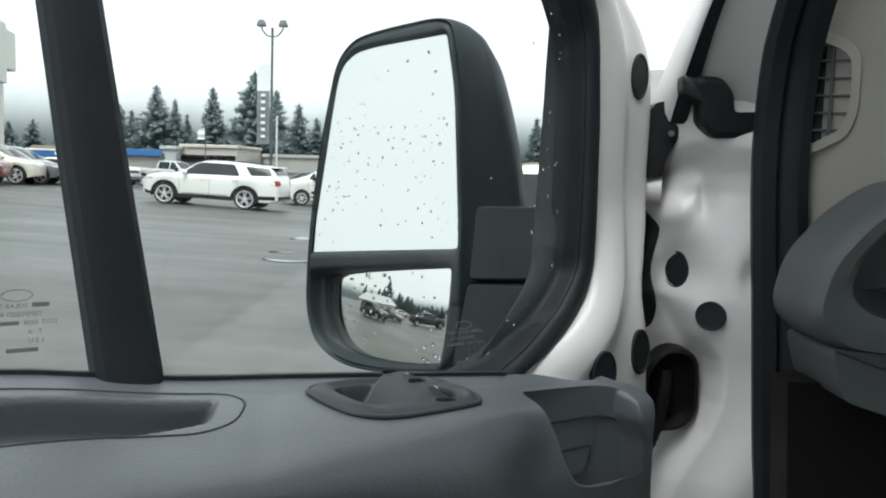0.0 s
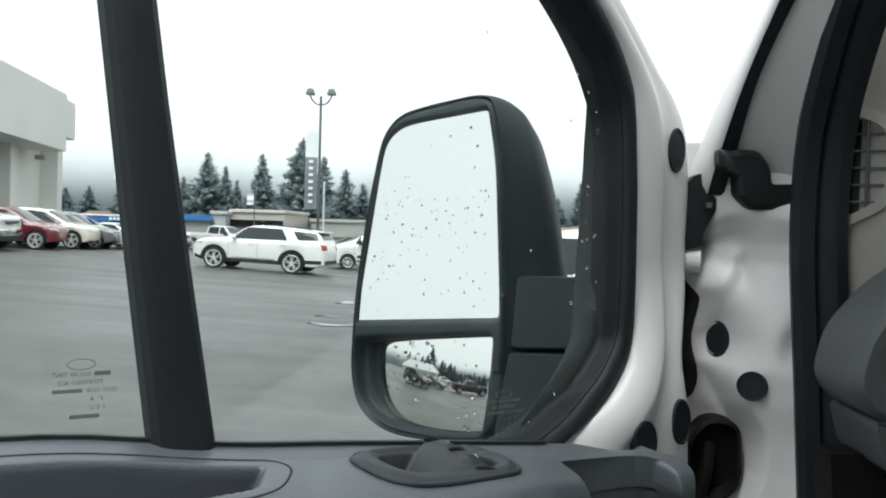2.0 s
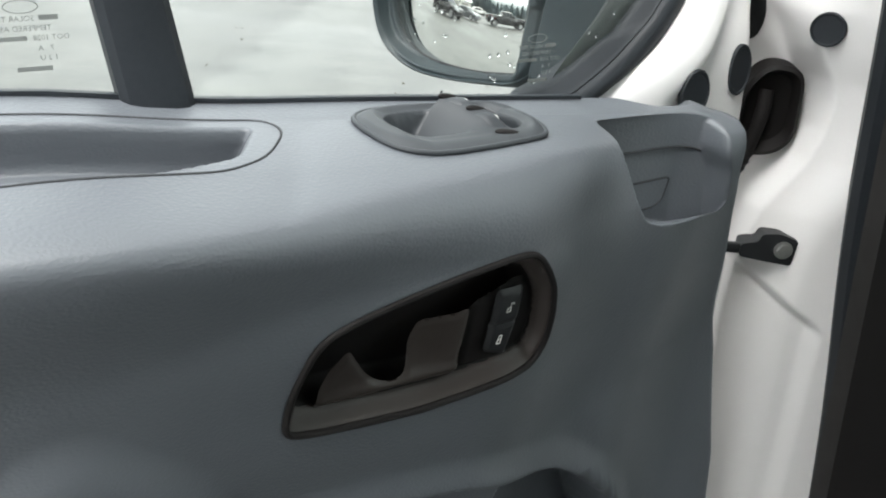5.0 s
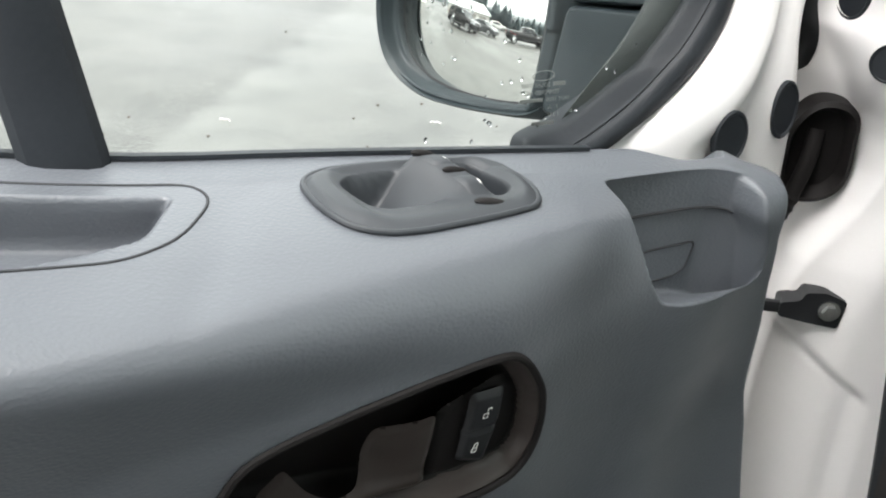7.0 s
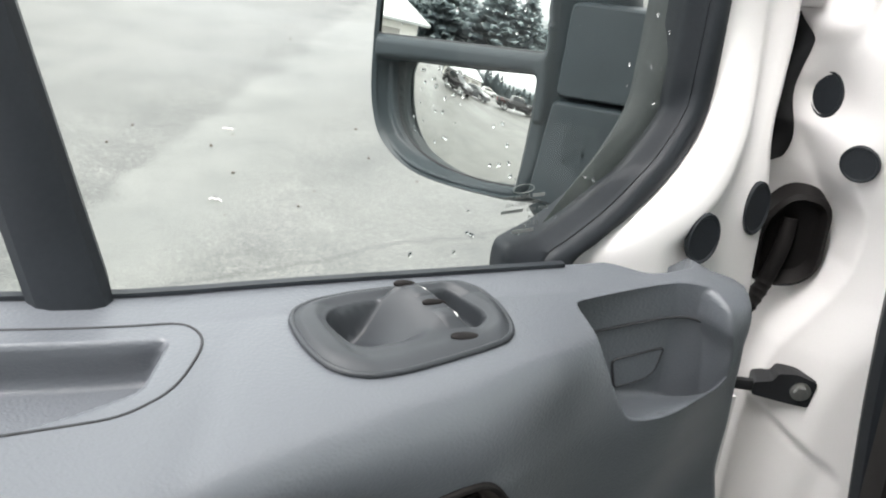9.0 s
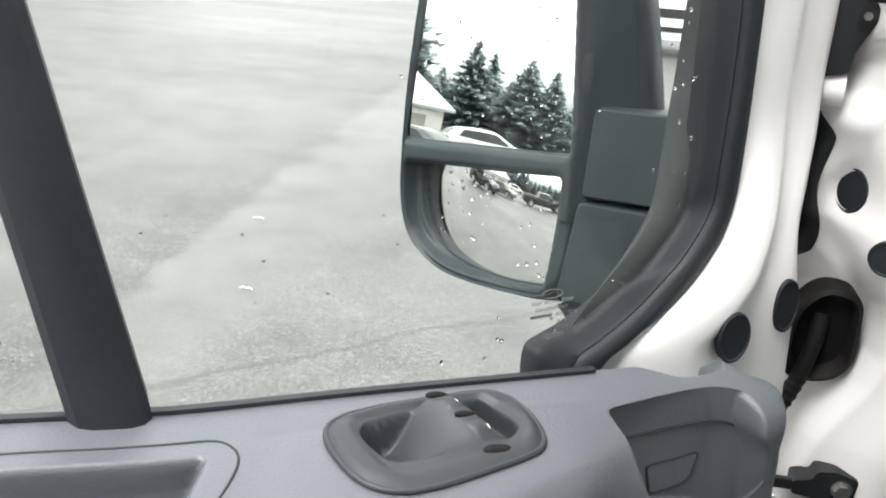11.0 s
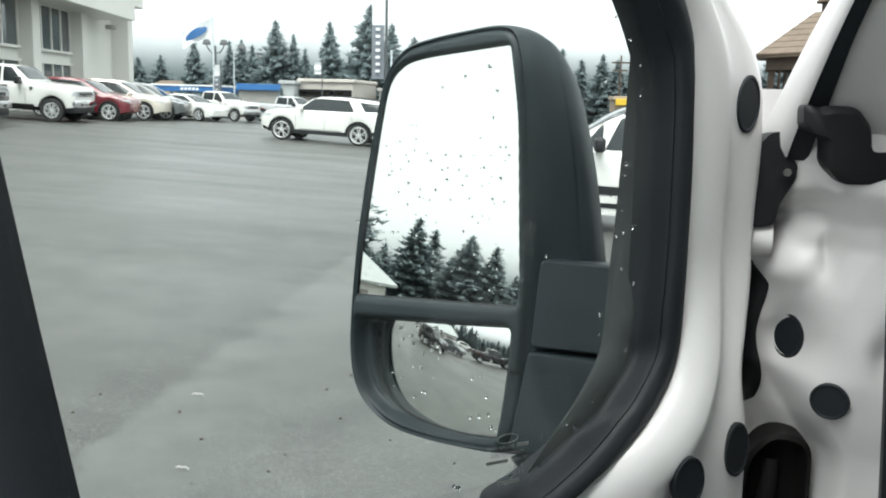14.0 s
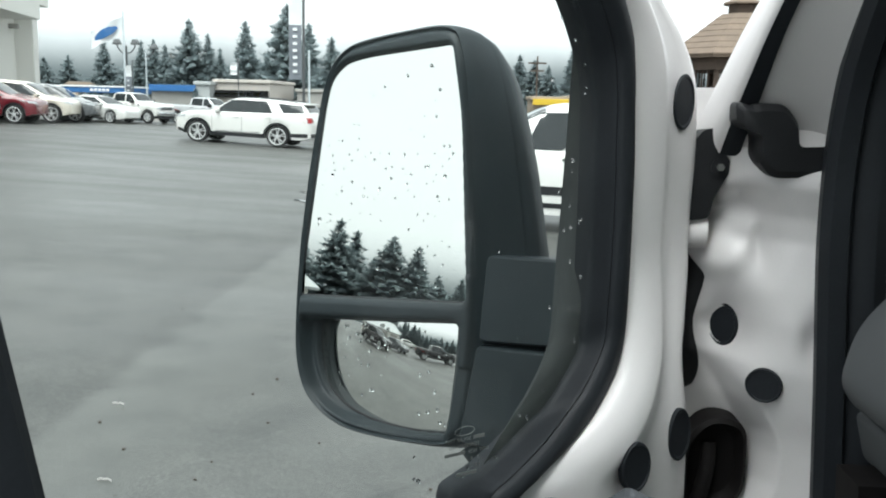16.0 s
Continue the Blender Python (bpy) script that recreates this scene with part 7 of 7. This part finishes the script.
def lamp_post(az, r, top, heads=2, label="dark steel parking lot lamp post with two heads", base=-2.2, metal=GALV):
    x, y = polar(az, r)
    ob = thing("street_lamp", pose(x, y, base), label, "street lamp")
    h = top - base
    part("pole", cyl((0, 0, 0), (0, 0, h - 0.2), 0.11 if heads == 2 else 0.08, 0.08 if heads == 2 else 0.05, 12), metal, ob)
    for sgn in ((-1, 1) if heads == 2 else (1,)):
        part("arm", sweep(smooth_line([(0, 0, h - 0.75), (sgn * 0.35, 0, h - 0.7), (sgn * 0.65, 0, h - 0.35), (sgn * 0.72, 0, h - 0.1)], 5), ring_profile(0.05, 0.05, 8), Vector((0, 1, 0))), GALV, ob)
        part("lamp_head", loft([[Vector((sgn * 0.72 + a, b, h + c)) for a, b in ((-0.28, -0.22), (0.28, -0.22), (0.28, 0.22), (-0.28, 0.22))] for c in (-0.12, 0.0)] + [[Vector((sgn * 0.72 + a * 0.6, b * 0.6, h + 0.30)) for a, b in ((-0.28, -0.22), (0.28, -0.22), (0.28, 0.22), (-0.28, 0.22))]]), GALV, ob, smooth=False)
    return ob


lamp_post(-11.2, 60, 10.9)
lamp_post(-21.75, 75, 5.8)
lamp_post(8.35, 60, 6.2)
lamp_post(-20.65, 80, 5.75, 1, "slim pale street lamp with one head", metal=PALEPOLE)


pale = thing("pole", pose(*polar(-10.86, 60), -2.2), "slim pale steel pole", "pole")
part("pole_shaft", cyl((0, 0, 0), (0, 0, 7.1), 0.09, 0.07, 12), PALEPOLE, pale)
part("pole_cap", cyl((0, 0, 7.09), (0, 0, 7.16), 0.09, 0.05, 12), PALEPOLE, pale)


def banner(az, r, z0, z1, w, material, bars, label, base=-2.2):
    x, y = polar(az, r)
    ob = thing("banner_sign", pose(x, y, base), label, "banner")
    part("pole", cyl((w / 2 + 0.08, 0, 0), (w / 2 + 0.08, 0, z1 - base + 0.3), 0.05, 0.04, 8), GALV, ob)
    n = 12
    rows = [[Vector((-w / 2 * (1 if k < n else 0.4), 0.04 * math.sin(k * 0.9), z0 - base + (z1 - z0) * k / n)), Vector((w / 2, 0.03 * math.sin(k * 0.9), z0 - base + (z1 - z0) * k / n)), Vector((w / 2, 0.03 * math.sin(k * 0.9) + 0.02, z0 - base + (z1 - z0) * k / n)), Vector((-w / 2 * (1 if k < n else 0.4), 0.04 * math.sin(k * 0.9) + 0.02, z0 - base + (z1 - z0) * k / n))] for k in range(n + 1)]
    part("cloth", loft(rows[:9]), material, ob)
    part("cloth_top", loft(rows[8:]), CLOTH, ob, "white upper part")
    for k in range(bars):
        zz = z0 - base + (z1 - z0) * (0.08 + 0.6 * k / max(1, bars))
        part("sign_bar", box(-w * 0.17, w * 0.17, -0.09, -0.05, zz, zz + (z1 - z0) * 0.035), CLOTH, ob, "pale bar", False)


banner(-11.72, 56, 3.0, 7.9, 0.78, BANNER, 7, "tall dark banner sign with pale bars on a pole")
banner(-21.68, 58, 1.6, 3.6, 0.36, BANNER, 4, "narrow banner sign with pale bars on a pole")
banner(8.0, 56, 1.5, 4.0, 0.6, BANNER, 5, "narrow dark banner sign with pale bars")
banner(-0.4, 70, 1.0, 3.6, 0.7, BANNER, 5, "narrow dark banner sign with pale bars")
banner(-15.5, 66, 3.4, 4.25, 0.5, CLOTH, 0, "small white pennant sign on a pole")


def flag():
    x, y = polar(-21.87, 60)
    ob = thing("flag", pose(x, y, -2.2), "white flag with a blue oval on a steel pole", "flag")
    part("pole", cyl((0, 0, 0), (0, 0, 9.2), 0.07, 0.05, 10), PALEPOLE, ob)
    nu, nv = 18, 8
    pts = []
    for j in range(nv + 1):
        for i in range(nu + 1):
            t = i / nu
            pts.append((-0.06 - 2.05 * t, 0.14 * math.sin(t * 7 + j * 0.25), 7.75 - 0.95 * t + 1.1 * j / nv))
    faces = [(j * (nu + 1) + i, j * (nu + 1) + i + 1, (j + 1) * (nu + 1) + i + 1, (j + 1) * (nu + 1) + i) for j in range(nv) for i in range(nu)]
    part_mesh("flag_cloth", mesh_of("flag_cloth", pts, faces, CLOTH, True), ob)
    bm = bmesh.new()
    c = bm.verts.new((-1.15, -0.10 + 0.14 * math.sin(0.53 * 7 + 1), 7.796))
    ring = []
    for k in range(28):
        a = 2 * math.pi * k / 28
        du, dv = 0.74 * math.cos(a), 0.30 * math.sin(a)
        t = 0.53 + du / 2.05
        ring.append(bm.verts.new((-0.06 - 2.05 * t, 0.14 * math.sin(t * 7 + 4 * 0.25) - 0.05, 7.75 - 0.95 * t + 0.55 + dv)))
    for k in range(28):
        bm.faces.new((c, ring[k], ring[(k + 1) % 28]))
    part("blue_oval", bm, BLUE, ob, "blue oval emblem")


flag()
for az, r, top in ((-27.2, 150, 11.0), (-19.2, 160, 9.0), (3.6, 120, 8.0)):
    x, y = polar(az, r)
    up = thing("utility_pole", pose(x, y, -2.2), "wooden utility pole with a cross arm", "utility pole")
    part("pole", cyl((0, 0, 0), (0, 0, top + 2.2), 0.16, 0.11, 10), BARK, up)
    part("cross_arm", box(-1.2, 1.2, -0.08, 0.08, top + 1.2, top + 1.4), BARK, up)
    part("cross_arm", box(-0.9, 0.9, -0.08, 0.08, top + 0.2, top + 0.4), BARK, up)

# ---- trees ----


def conifer(seed, height, spread, label, dense=1.0):
    rnd = random.Random(seed)
    ob = thing("conifer_tree", None, label, "tree", "conifers round the lot")
    lean = rnd.uniform(-0.01, 0.01)
    rings = []
    for k in range(9):
        t = k / 8
        rr = 0.022 * height * (1 - t) ** 1.1 * 0.6 + 0.02
        rings.append([Vector((lean * height * t + rr * math.cos(a), rr * math.sin(a), height * t * 0.98)) for a in (2 * math.pi * i / 9 for i in range(9))])
    part("trunk", loft(rings), BARK, ob)
    verts, faces = [], []
    levels = int(62 * dense)
    for i in range(levels):
        t = 0.06 + 0.94 * (i / levels) ** 0.95
        z = height * t
        base_r = spread * (1 - t) ** 0.82 * (0.75 + 0.35 * rnd.random()) + 0.12
        if t < 0.16:
            base_r *= 0.6 + 2.5 * t
        nb = max(4, int(11 * (1 - t * 0.6)))
        for b in range(nb):
            if rnd.random() < 0.12:
                continue
            a = 2 * math.pi * (b + rnd.random()) / nb
            ln = base_r * rnd.uniform(0.55, 1.22)
            d = Vector((math.cos(a), math.sin(a), 0))
            s = Vector((-math.sin(a), math.cos(a), 0))
            droop = rnd.uniform(0.12, 0.42)
            m = max(3, int(ln / (height * 0.013)))
            for k in range(m):
                f = (k + 0.6) / m
                c = Vector((lean * z, 0, z)) + d * ln * f + Vector((0, 0, -droop * ln * f + 0.18 * ln * f * f))
                w = (0.06 + 0.10 * (1 - f)) * ln * rnd.uniform(0.7, 1.4) + height * 0.006
                o = c + s * rnd.uniform(-0.5, 0.5) * w
                e = height * 0.019 * rnd.uniform(0.7, 1.6)
                n = len(verts)
                tw = rnd.uniform(-0.5, 0.5)
                verts += [o - s * w + Vector((0, 0, -e * rnd.uniform(0.2, 1.4))), o + s * w + Vector((0, 0, -e * rnd.uniform(0.2, 1.4))), o + d * (w * 1.1 + e) + Vector((0, 0, tw * e)), o - d * e * 0.6 + Vector((0, 0, e * 0.9))]
                faces += [(n, n + 1, n + 2), (n, n + 3, n + 1)]
    me = mesh_of("crown", verts, faces, NEEDLES)
    part_mesh("crown", me, ob, "dark green layered needles")
    return ob


TREES = [conifer(k, 14.0, sp, lb, dn) for k, (sp, lb, dn) in enumerate(((4.3, "dark green conifer with drooping layered branches", 1.0), (3.5, "slim dark green conifer with ragged branches", 0.9), (5.2, "broad dark green conifer with thick layered branches", 1.2), (4.6, "dark green conifer with uneven gaps in its crown", 0.75)))]
used = [False] * len(TREES)


def plant(kind, az, r, top, base=-2.2, turn=0.0, wide=1.0, behind=False):
    x, y = polar(az, r)
    if behind:
        x, y = -r * math.sin(radians(az + 8)), -r * math.cos(radians(az + 8))
    k = (top - base) / 14.0
    m = pose(x, y, base, 0, 0, turn)
    ob = TREES[kind]
    if used[kind]:
        ob = copy_thing(ob, m)
    used[kind] = True
    ob.matrix_basis = m @ Matrix.Diagonal((k * wide, k * wide, k, 1))


def top_of(r, el):
    return 1.9 + r * math.tan(radians(el))


for kind, az, el, r, wide in ((0, -23.0, 3.05, 120, 1.1), (1, -20.9, 3.2, 130, 1.0), (3, -20.2, 3.3, 140, 1.1), (1, -19.5, 3.0, 130, 1.0), (0, -18.15, 4.55, 125, 1.15), (1, -17.0, 3.75, 125, 1.0), (1, -16.3, 2.9, 130, 1.1), (0, -14.7, 4.6, 125, 0.95), (3, -13.4, 2.9, 140, 1.0), (2, -12.2, 5.7, 110, 1.0), (0, -10.9, 4.6, 120, 1.0), (1, -9.4, 3.85, 125, 1.1), (3, -8.3, 3.0, 130, 1.1), (0, -6.6, 3.6, 130, 1.0), (2, -4.6, 3.4, 130, 0.9), (3, -2.6, 3.3, 125, 1.0), (1, -1.4, 3.4, 120, 1.0), (0, -0.1, 3.3, 125, 1.0), (3, 1.2, 2.7, 130, 1.1), (0, 2.5, 3.0, 125, 1.1), (1, 3.4, 2.7, 125, 1.2), (3, 4.3, 2.4, 125, 1.2), (0, 5.85, 3.4, 125, 1.0), (1, 7.0, 2.6, 130, 1.1), (1, 7.7, 2.9, 125, 0.9), (3, 9.6, 2.2, 130, 1.2), (0, 12.5, 3.6, 130, 1.0), (1, 13.4, 3.2, 130, 1.0), (3, -25.0, 2.2, 150, 1.3), (0, -26.3, 2.0, 150, 1.3), (3, -28.5, 2.3, 150, 1.3), (1, -21.8, 1.9, 160, 1.5), (3, -15.6, 1.8, 160, 1.6), (0, -17.7, 2.2, 150, 1.4)):
    plant(kind, az, r, top_of(r, el), turn=az * 37 % 360, wide=wide)
x, y = polar(-17.6, 88)
plant(1, -17.75, 86, 2.6, turn=40, wide=1.2)
# the wood behind, seen in the mirrors
rnd = random.Random(11)
for az, el, kind in ((62.3, 8.6, 0), (64.2, 6.2, 3), (66.5, 5.0, 0), (57.3, 4.9, 0), (56.0, 4.8, 1), (53.6, 4.3, 2), (52.0, 3.9, 0), (59.2, 3.3, 3), (60.3, 3.0, 1), (50.3, 2.7, 3), (48.8, 2.4, 0), (47.2, 2.6, 1), (45.5, 2.3, 3), (43.5, 2.8, 0), (41.5, 2.4, 3), (39.5, 3.2, 1), (37, 2.6, 0), (54.8, 3.0, 3), (58.2, 2.6, 2), (51.2, 2.9, 1), (34, 3.4, 0), (31, 2.8, 3), (70, 4.4, 0), (73, 5.4, 1)):
    plant(kind, az, 95 + rnd.uniform(-8, 12), top_of(95, el), base=-0.5, turn=rnd.uniform(0, 360), wide=1.35, behind=True)
for k in range(26):
    plant(3, 36 + k * 1.25, 118 + rnd.uniform(-6, 6), top_of(118, 1.5 + rnd.uniform(0, 0.9)), base=-0.5, turn=rnd.uniform(0, 360), wide=1.9, behind=True)

# ---- small things ----


def text_mesh(words, height, thick=0.0001):
    """Words in the built-in font as a mesh, about the middle of their left edge."""
    cu = bpy.data.curves.new("words", "FONT")
    cu.body, cu.size, cu.extrude, cu.align_x = words, height * 1.35, thick, "CENTER"
    cu.resolution_u = 2
    ob = bpy.data.objects.new("words", cu)
    scene.collection.objects.link(ob)
    me = bpy.data.meshes.new_from_object(ob.evaluated_get(bpy.context.evaluated_depsgraph_get()))
    bpy.data.objects.remove(ob)
    return me


def glass_print(u0, z0, k, parent):
    """The maker's stamp on the glass, to be read from outside, so reversed from the seat."""
    def words(text, u, z, h):
        me = text_mesh(text, h * k)
        me.transform(Matrix(((-1, 0, 0, u0 + u * k), (0, 0, -1, glass_v(u0) - 0.0006), (0, 1, 0, z0 + z * k), (0, 0, 0, 1))))
        me.materials.clear()
        me.materials.append(PRINT)
        on_door(part_mesh("glass_stamp", me, parent, "grey stamp on the glass"))

    def bar(ua, ub, z, h):
        on_door(part("stamp_bar", box(u0 + ua * k, u0 + ub * k, glass_v(u0) - 0.0008, glass_v(u0) - 0.0004, z0 + z * k, z0 + (z + h) * k), PRINT, parent, "plain grey bar", False))
    words("SOLAR TINT", -0.007, 0.0, 0.0038)
    bar(0.010, 0.022, 0.0002, 0.0034)
    words("TEMPERED AS2", 0.0, -0.0065, 0.0038)
    words("DOT 1028", 0.016, -0.013, 0.0038)
    bar(-0.021, 0.001, -0.0128, 0.0030)
    words("7   A", 0.012, -0.020, 0.0038)
    words("1 2 U", 0.013, -0.0265, 0.0038)
    bar(-0.008, 0.014, -0.0335, 0.0032)
    ring = [Vector((u0 + (0.0105 * math.cos(a) - 0.0) * k, glass_v(u0) - 0.0007, z0 + (0.0095 + 0.0042 * math.sin(a)) * k)) for a in (2 * math.pi * i / 28 for i in range(28))]
    on_door(part("stamp_oval", sweep(ring, [(-0.0003, -0.0003), (0.0003, -0.0003), (0.0003, 0.0003), (-0.0003, 0.0003)], Vector((0, 1, 0)), True), PRINT, parent, "plain oval outline"))


glass_print(0.2005, 1.692, 0.92, van_door)
glass_print(0.619, 1.630, 0.92, van_door)


def water_mat():
    m = bpy.data.materials.new("rain_water")
    m.use_nodes = True
    p = m.node_tree.nodes["Principled BSDF"]
    p.inputs["Base Color"].default_value = (0.95, 0.97, 0.97, 1)
    p.inputs["Roughness"].default_value = 0.02
    p.inputs["IOR"].default_value = 1.33
    p.inputs["Transmission Weight"].default_value = 1.0
    return m


WATER = water_mat()


def drops(name, spots, place, parent, label):
    """Rain drops as low uneven domes; place(x, z) gives a matrix on the wet surface."""
    verts, faces = [], []
    rnd = random.Random(len(spots))
    for x, z, r in spots:
        m = place(x, z)
        n, base = 9, len(verts)
        sx, sz = r * rnd.uniform(0.8, 1.15), r * rnd.uniform(0.9, 1.35)
        for k, (f, h) in enumerate(((1.0, 0.0), (0.84, 0.20), (0.5, 0.36))):
            for i in range(n):
                a = 2 * math.pi * i / n
                verts.append(m @ Vector((sx * f * math.cos(a), -h * r, sz * f * math.sin(a) - 0.12 * r * (k > 0))))
        verts.append(m @ Vector((0, -0.42 * r, -0.15 * r)))
        for k in range(2):
            for i in range(n):
                faces.append((base + k * n + i, base + k * n + (i + 1) % n, base + (k + 1) * n + (i + 1) % n, base + (k + 1) * n + i))
        for i in range(n):
            faces.append((base + 2 * n + i, base + 2 * n + (i + 1) % n, base + 3 * n))
        faces.append(tuple(base + i for i in reversed(range(n))))
    return part_mesh(name, mesh_of(name, verts, faces, WATER, True), parent, label, kind="stuff")


rnd = random.Random(3)
flat_poly = [(-0.166, -0.010), (-0.150, 0.235), (0.008, 0.274), (0.052, 0.010)]
spots = []
while len(spots) < 118:
    x, z = rnd.uniform(-0.165, 0.055), rnd.uniform(-0.012, 0.278)
    if z > 0.17 and rnd.random() < 0.55:
        continue
    if inside(np.array([x]), np.array([z]), flat_poly)[0] > 0.003:
        spots.append((x, z, rnd.choice((0.0008, 0.0010, 0.0012, 0.0014, 0.0018)) * rnd.uniform(0.8, 1.15)))
drops("rain_water", spots, lambda x, z: Matrix.Translation((x, 0.0063, z)), housing, "rain drops on the mirror")
spots = []
while len(spots) < 38:
    x, z = rnd.uniform(-0.115, 0.042), rnd.uniform(-0.14, -0.03)
    if inside(np.array([x]), np.array([z]), [tuple(p) for p in CONV])[0] > 0.004:
        spots.append((x, z, rnd.uniform(0.0012, 0.0026)))


def on_convex(x, z):
    yaw, tip = radians(CONVEX_YAW), radians(CONVEX_TIP)
    n0 = Vector((-math.sin(yaw), -1, math.sin(tip))).normalized()
    c = n0 * -CONVEX_R
    y = 0.007 + c.y - math.sqrt(CONVEX_R ** 2 - (x + 0.035 - c.x) ** 2 - (z + 0.088 - c.z) ** 2)
    return Matrix.Translation((x, y - 0.0001, z))


drops("rain_water", spots, on_convex, housing, "rain drops on the convex mirror")
spots = []
while len(spots) < 34:
    u, z = rnd.uniform(0.46, 0.765), rnd.uniform(1.60, 2.0)
    edge = np.interp(z, [p[1] for p in IN_EDGE[4:15]], [p[0] for p in IN_EDGE[4:15]])
    near = edge - u
    if near < 0.002 or (near > 0.05 and rnd.random() < 0.985) or (z > 1.66 and near > 0.02 and rnd.random() < 0.7):
        continue
    spots.append((u, z, rnd.uniform(0.0008, 0.0019)))
for _ in range(6):
    u = rnd.uniform(0.45, 0.62)
    spots.append((u, float(belt(u)) + rnd.uniform(-0.012, 0.004), rnd.uniform(0.0012, 0.0024)))
for _ in range(3):
    spots.append((rnd.uniform(0.3, 0.66), rnd.uniform(1.75, 2.05), rnd.uniform(0.0007, 0.0014)))
on_door(drops("rain_water", spots, lambda x, z: Matrix.Translation((x, glass_v(x) - 0.0002, z)), van_door, "rain drops on the window glass"))
arm_spots = [(rnd.uniform(0.088, 0.16), rnd.uniform(-0.14, 0.045), rnd.uniform(0.0012, 0.0022)) for _ in range(34)]
arm_spots = [p for p in arm_spots if abs(p[1] + 0.041) > 0.012]
drops("rain_water", arm_spots, lambda x, z: Matrix.Translation((x, -0.0119, z)), housing, "rain drops on the mirror arm")


# puddles in the worn asphalt
PUDDLE = mat("puddle_water", (0.035, 0.037, 0.036), 0.04, vary=0.1, scale=3, bump=0, rvary=0.02)


def puddle(x, y, rx, ry, seed):
    rp = random.Random(seed)
    n = 26
    z = float(lot_z(np.array(x), np.array(y)))
    out = []
    for i in range(n):
        a = 2 * math.pi * i / n
        k = 1 + 0.28 * math.sin(3 * a + seed) + 0.15 * rp.uniform(-1, 1)
        out.append(Vector((rx * k * math.cos(a), ry * k * math.sin(a), -0.04 * rx * k * math.cos(a))))
    ob = part("puddle", slab(out, (0, 0, 0.004)), PUDDLE)
    ob.location = (x, y, z + 0.010)
    return tagged(ob, "shallow puddle reflecting the pale sky", "puddle", "puddles on the lot")


for k, (x, y, rx, ry) in enumerate(((-3.1, 17.6, 0.42, 0.16), (-3.5, 19.2, 0.26, 0.14), (-3.45, 22.8, 0.4, 0.35), (-2.6, 17.9, 0.22, 0.10), (-2.9, 20.4, 0.2, 0.14))):
    puddle(x, y, rx, ry, k)

# litter: a scrap of paper, small stones and twigs
PAPER = mat("grey_paper_scrap", (0.45, 0.44, 0.42), 0.8, vary=0.05, scale=60, bump=0)
STONE = mat("small_dark_stone", (0.07, 0.06, 0.05), 0.8, vary=0.3, scale=40, fine=120, bump=0.4)


def ground_at(x, y):
    z = float(lot_z(np.array(x), np.array(y)))
    r = math.hypot(x, y)
    return z + 0.012 * math.sin(x * 0.7 + 0.4 * math.sin(y * 0.5)) * math.cos(y * 0.45) * float(ease(1, 6, r))


for x, y in ((-1.92, 4.76), (-2.31, 5.9), (-0.9, 6.4)):
    line = [Vector((0.05 * math.cos(a), 0.03 * math.sin(a), 0.006 + 0.008 * (i % 2))) for i, a in enumerate([0.4 * k for k in range(7)])]
    ob = part("paper_scrap", sweep(line, [(-0.006, -0.001), (0.006, -0.001), (0.006, 0.001), (-0.006, 0.001)], Vector((0, 0, 1))), PAPER)
    ob.location = (x, y, ground_at(x, y))
    tagged(ob, "curled scrap of dirty paper on asphalt", "litter", "litter on the lot")
rs = random.Random(21)
for k in range(46):
    x, y = rs.uniform(-3.4, 0.6), rs.uniform(3.2, 9.5)
    bm = bmesh.new()
    bmesh.ops.create_icosphere(bm, subdivisions=1, radius=1)
    r = rs.uniform(0.006, 0.015)
    for v in bm.verts:
        v.co = v.co * r * rs.uniform(0.7, 1.2)
        v.co.z *= 0.6
    ob = part("stone", bm, STONE, smooth=False)
    ob.location = (x, y, ground_at(x, y) + r * 0.35)
    tagged(ob, "small dark stone lying on asphalt", "stone", "loose stones on the lot")
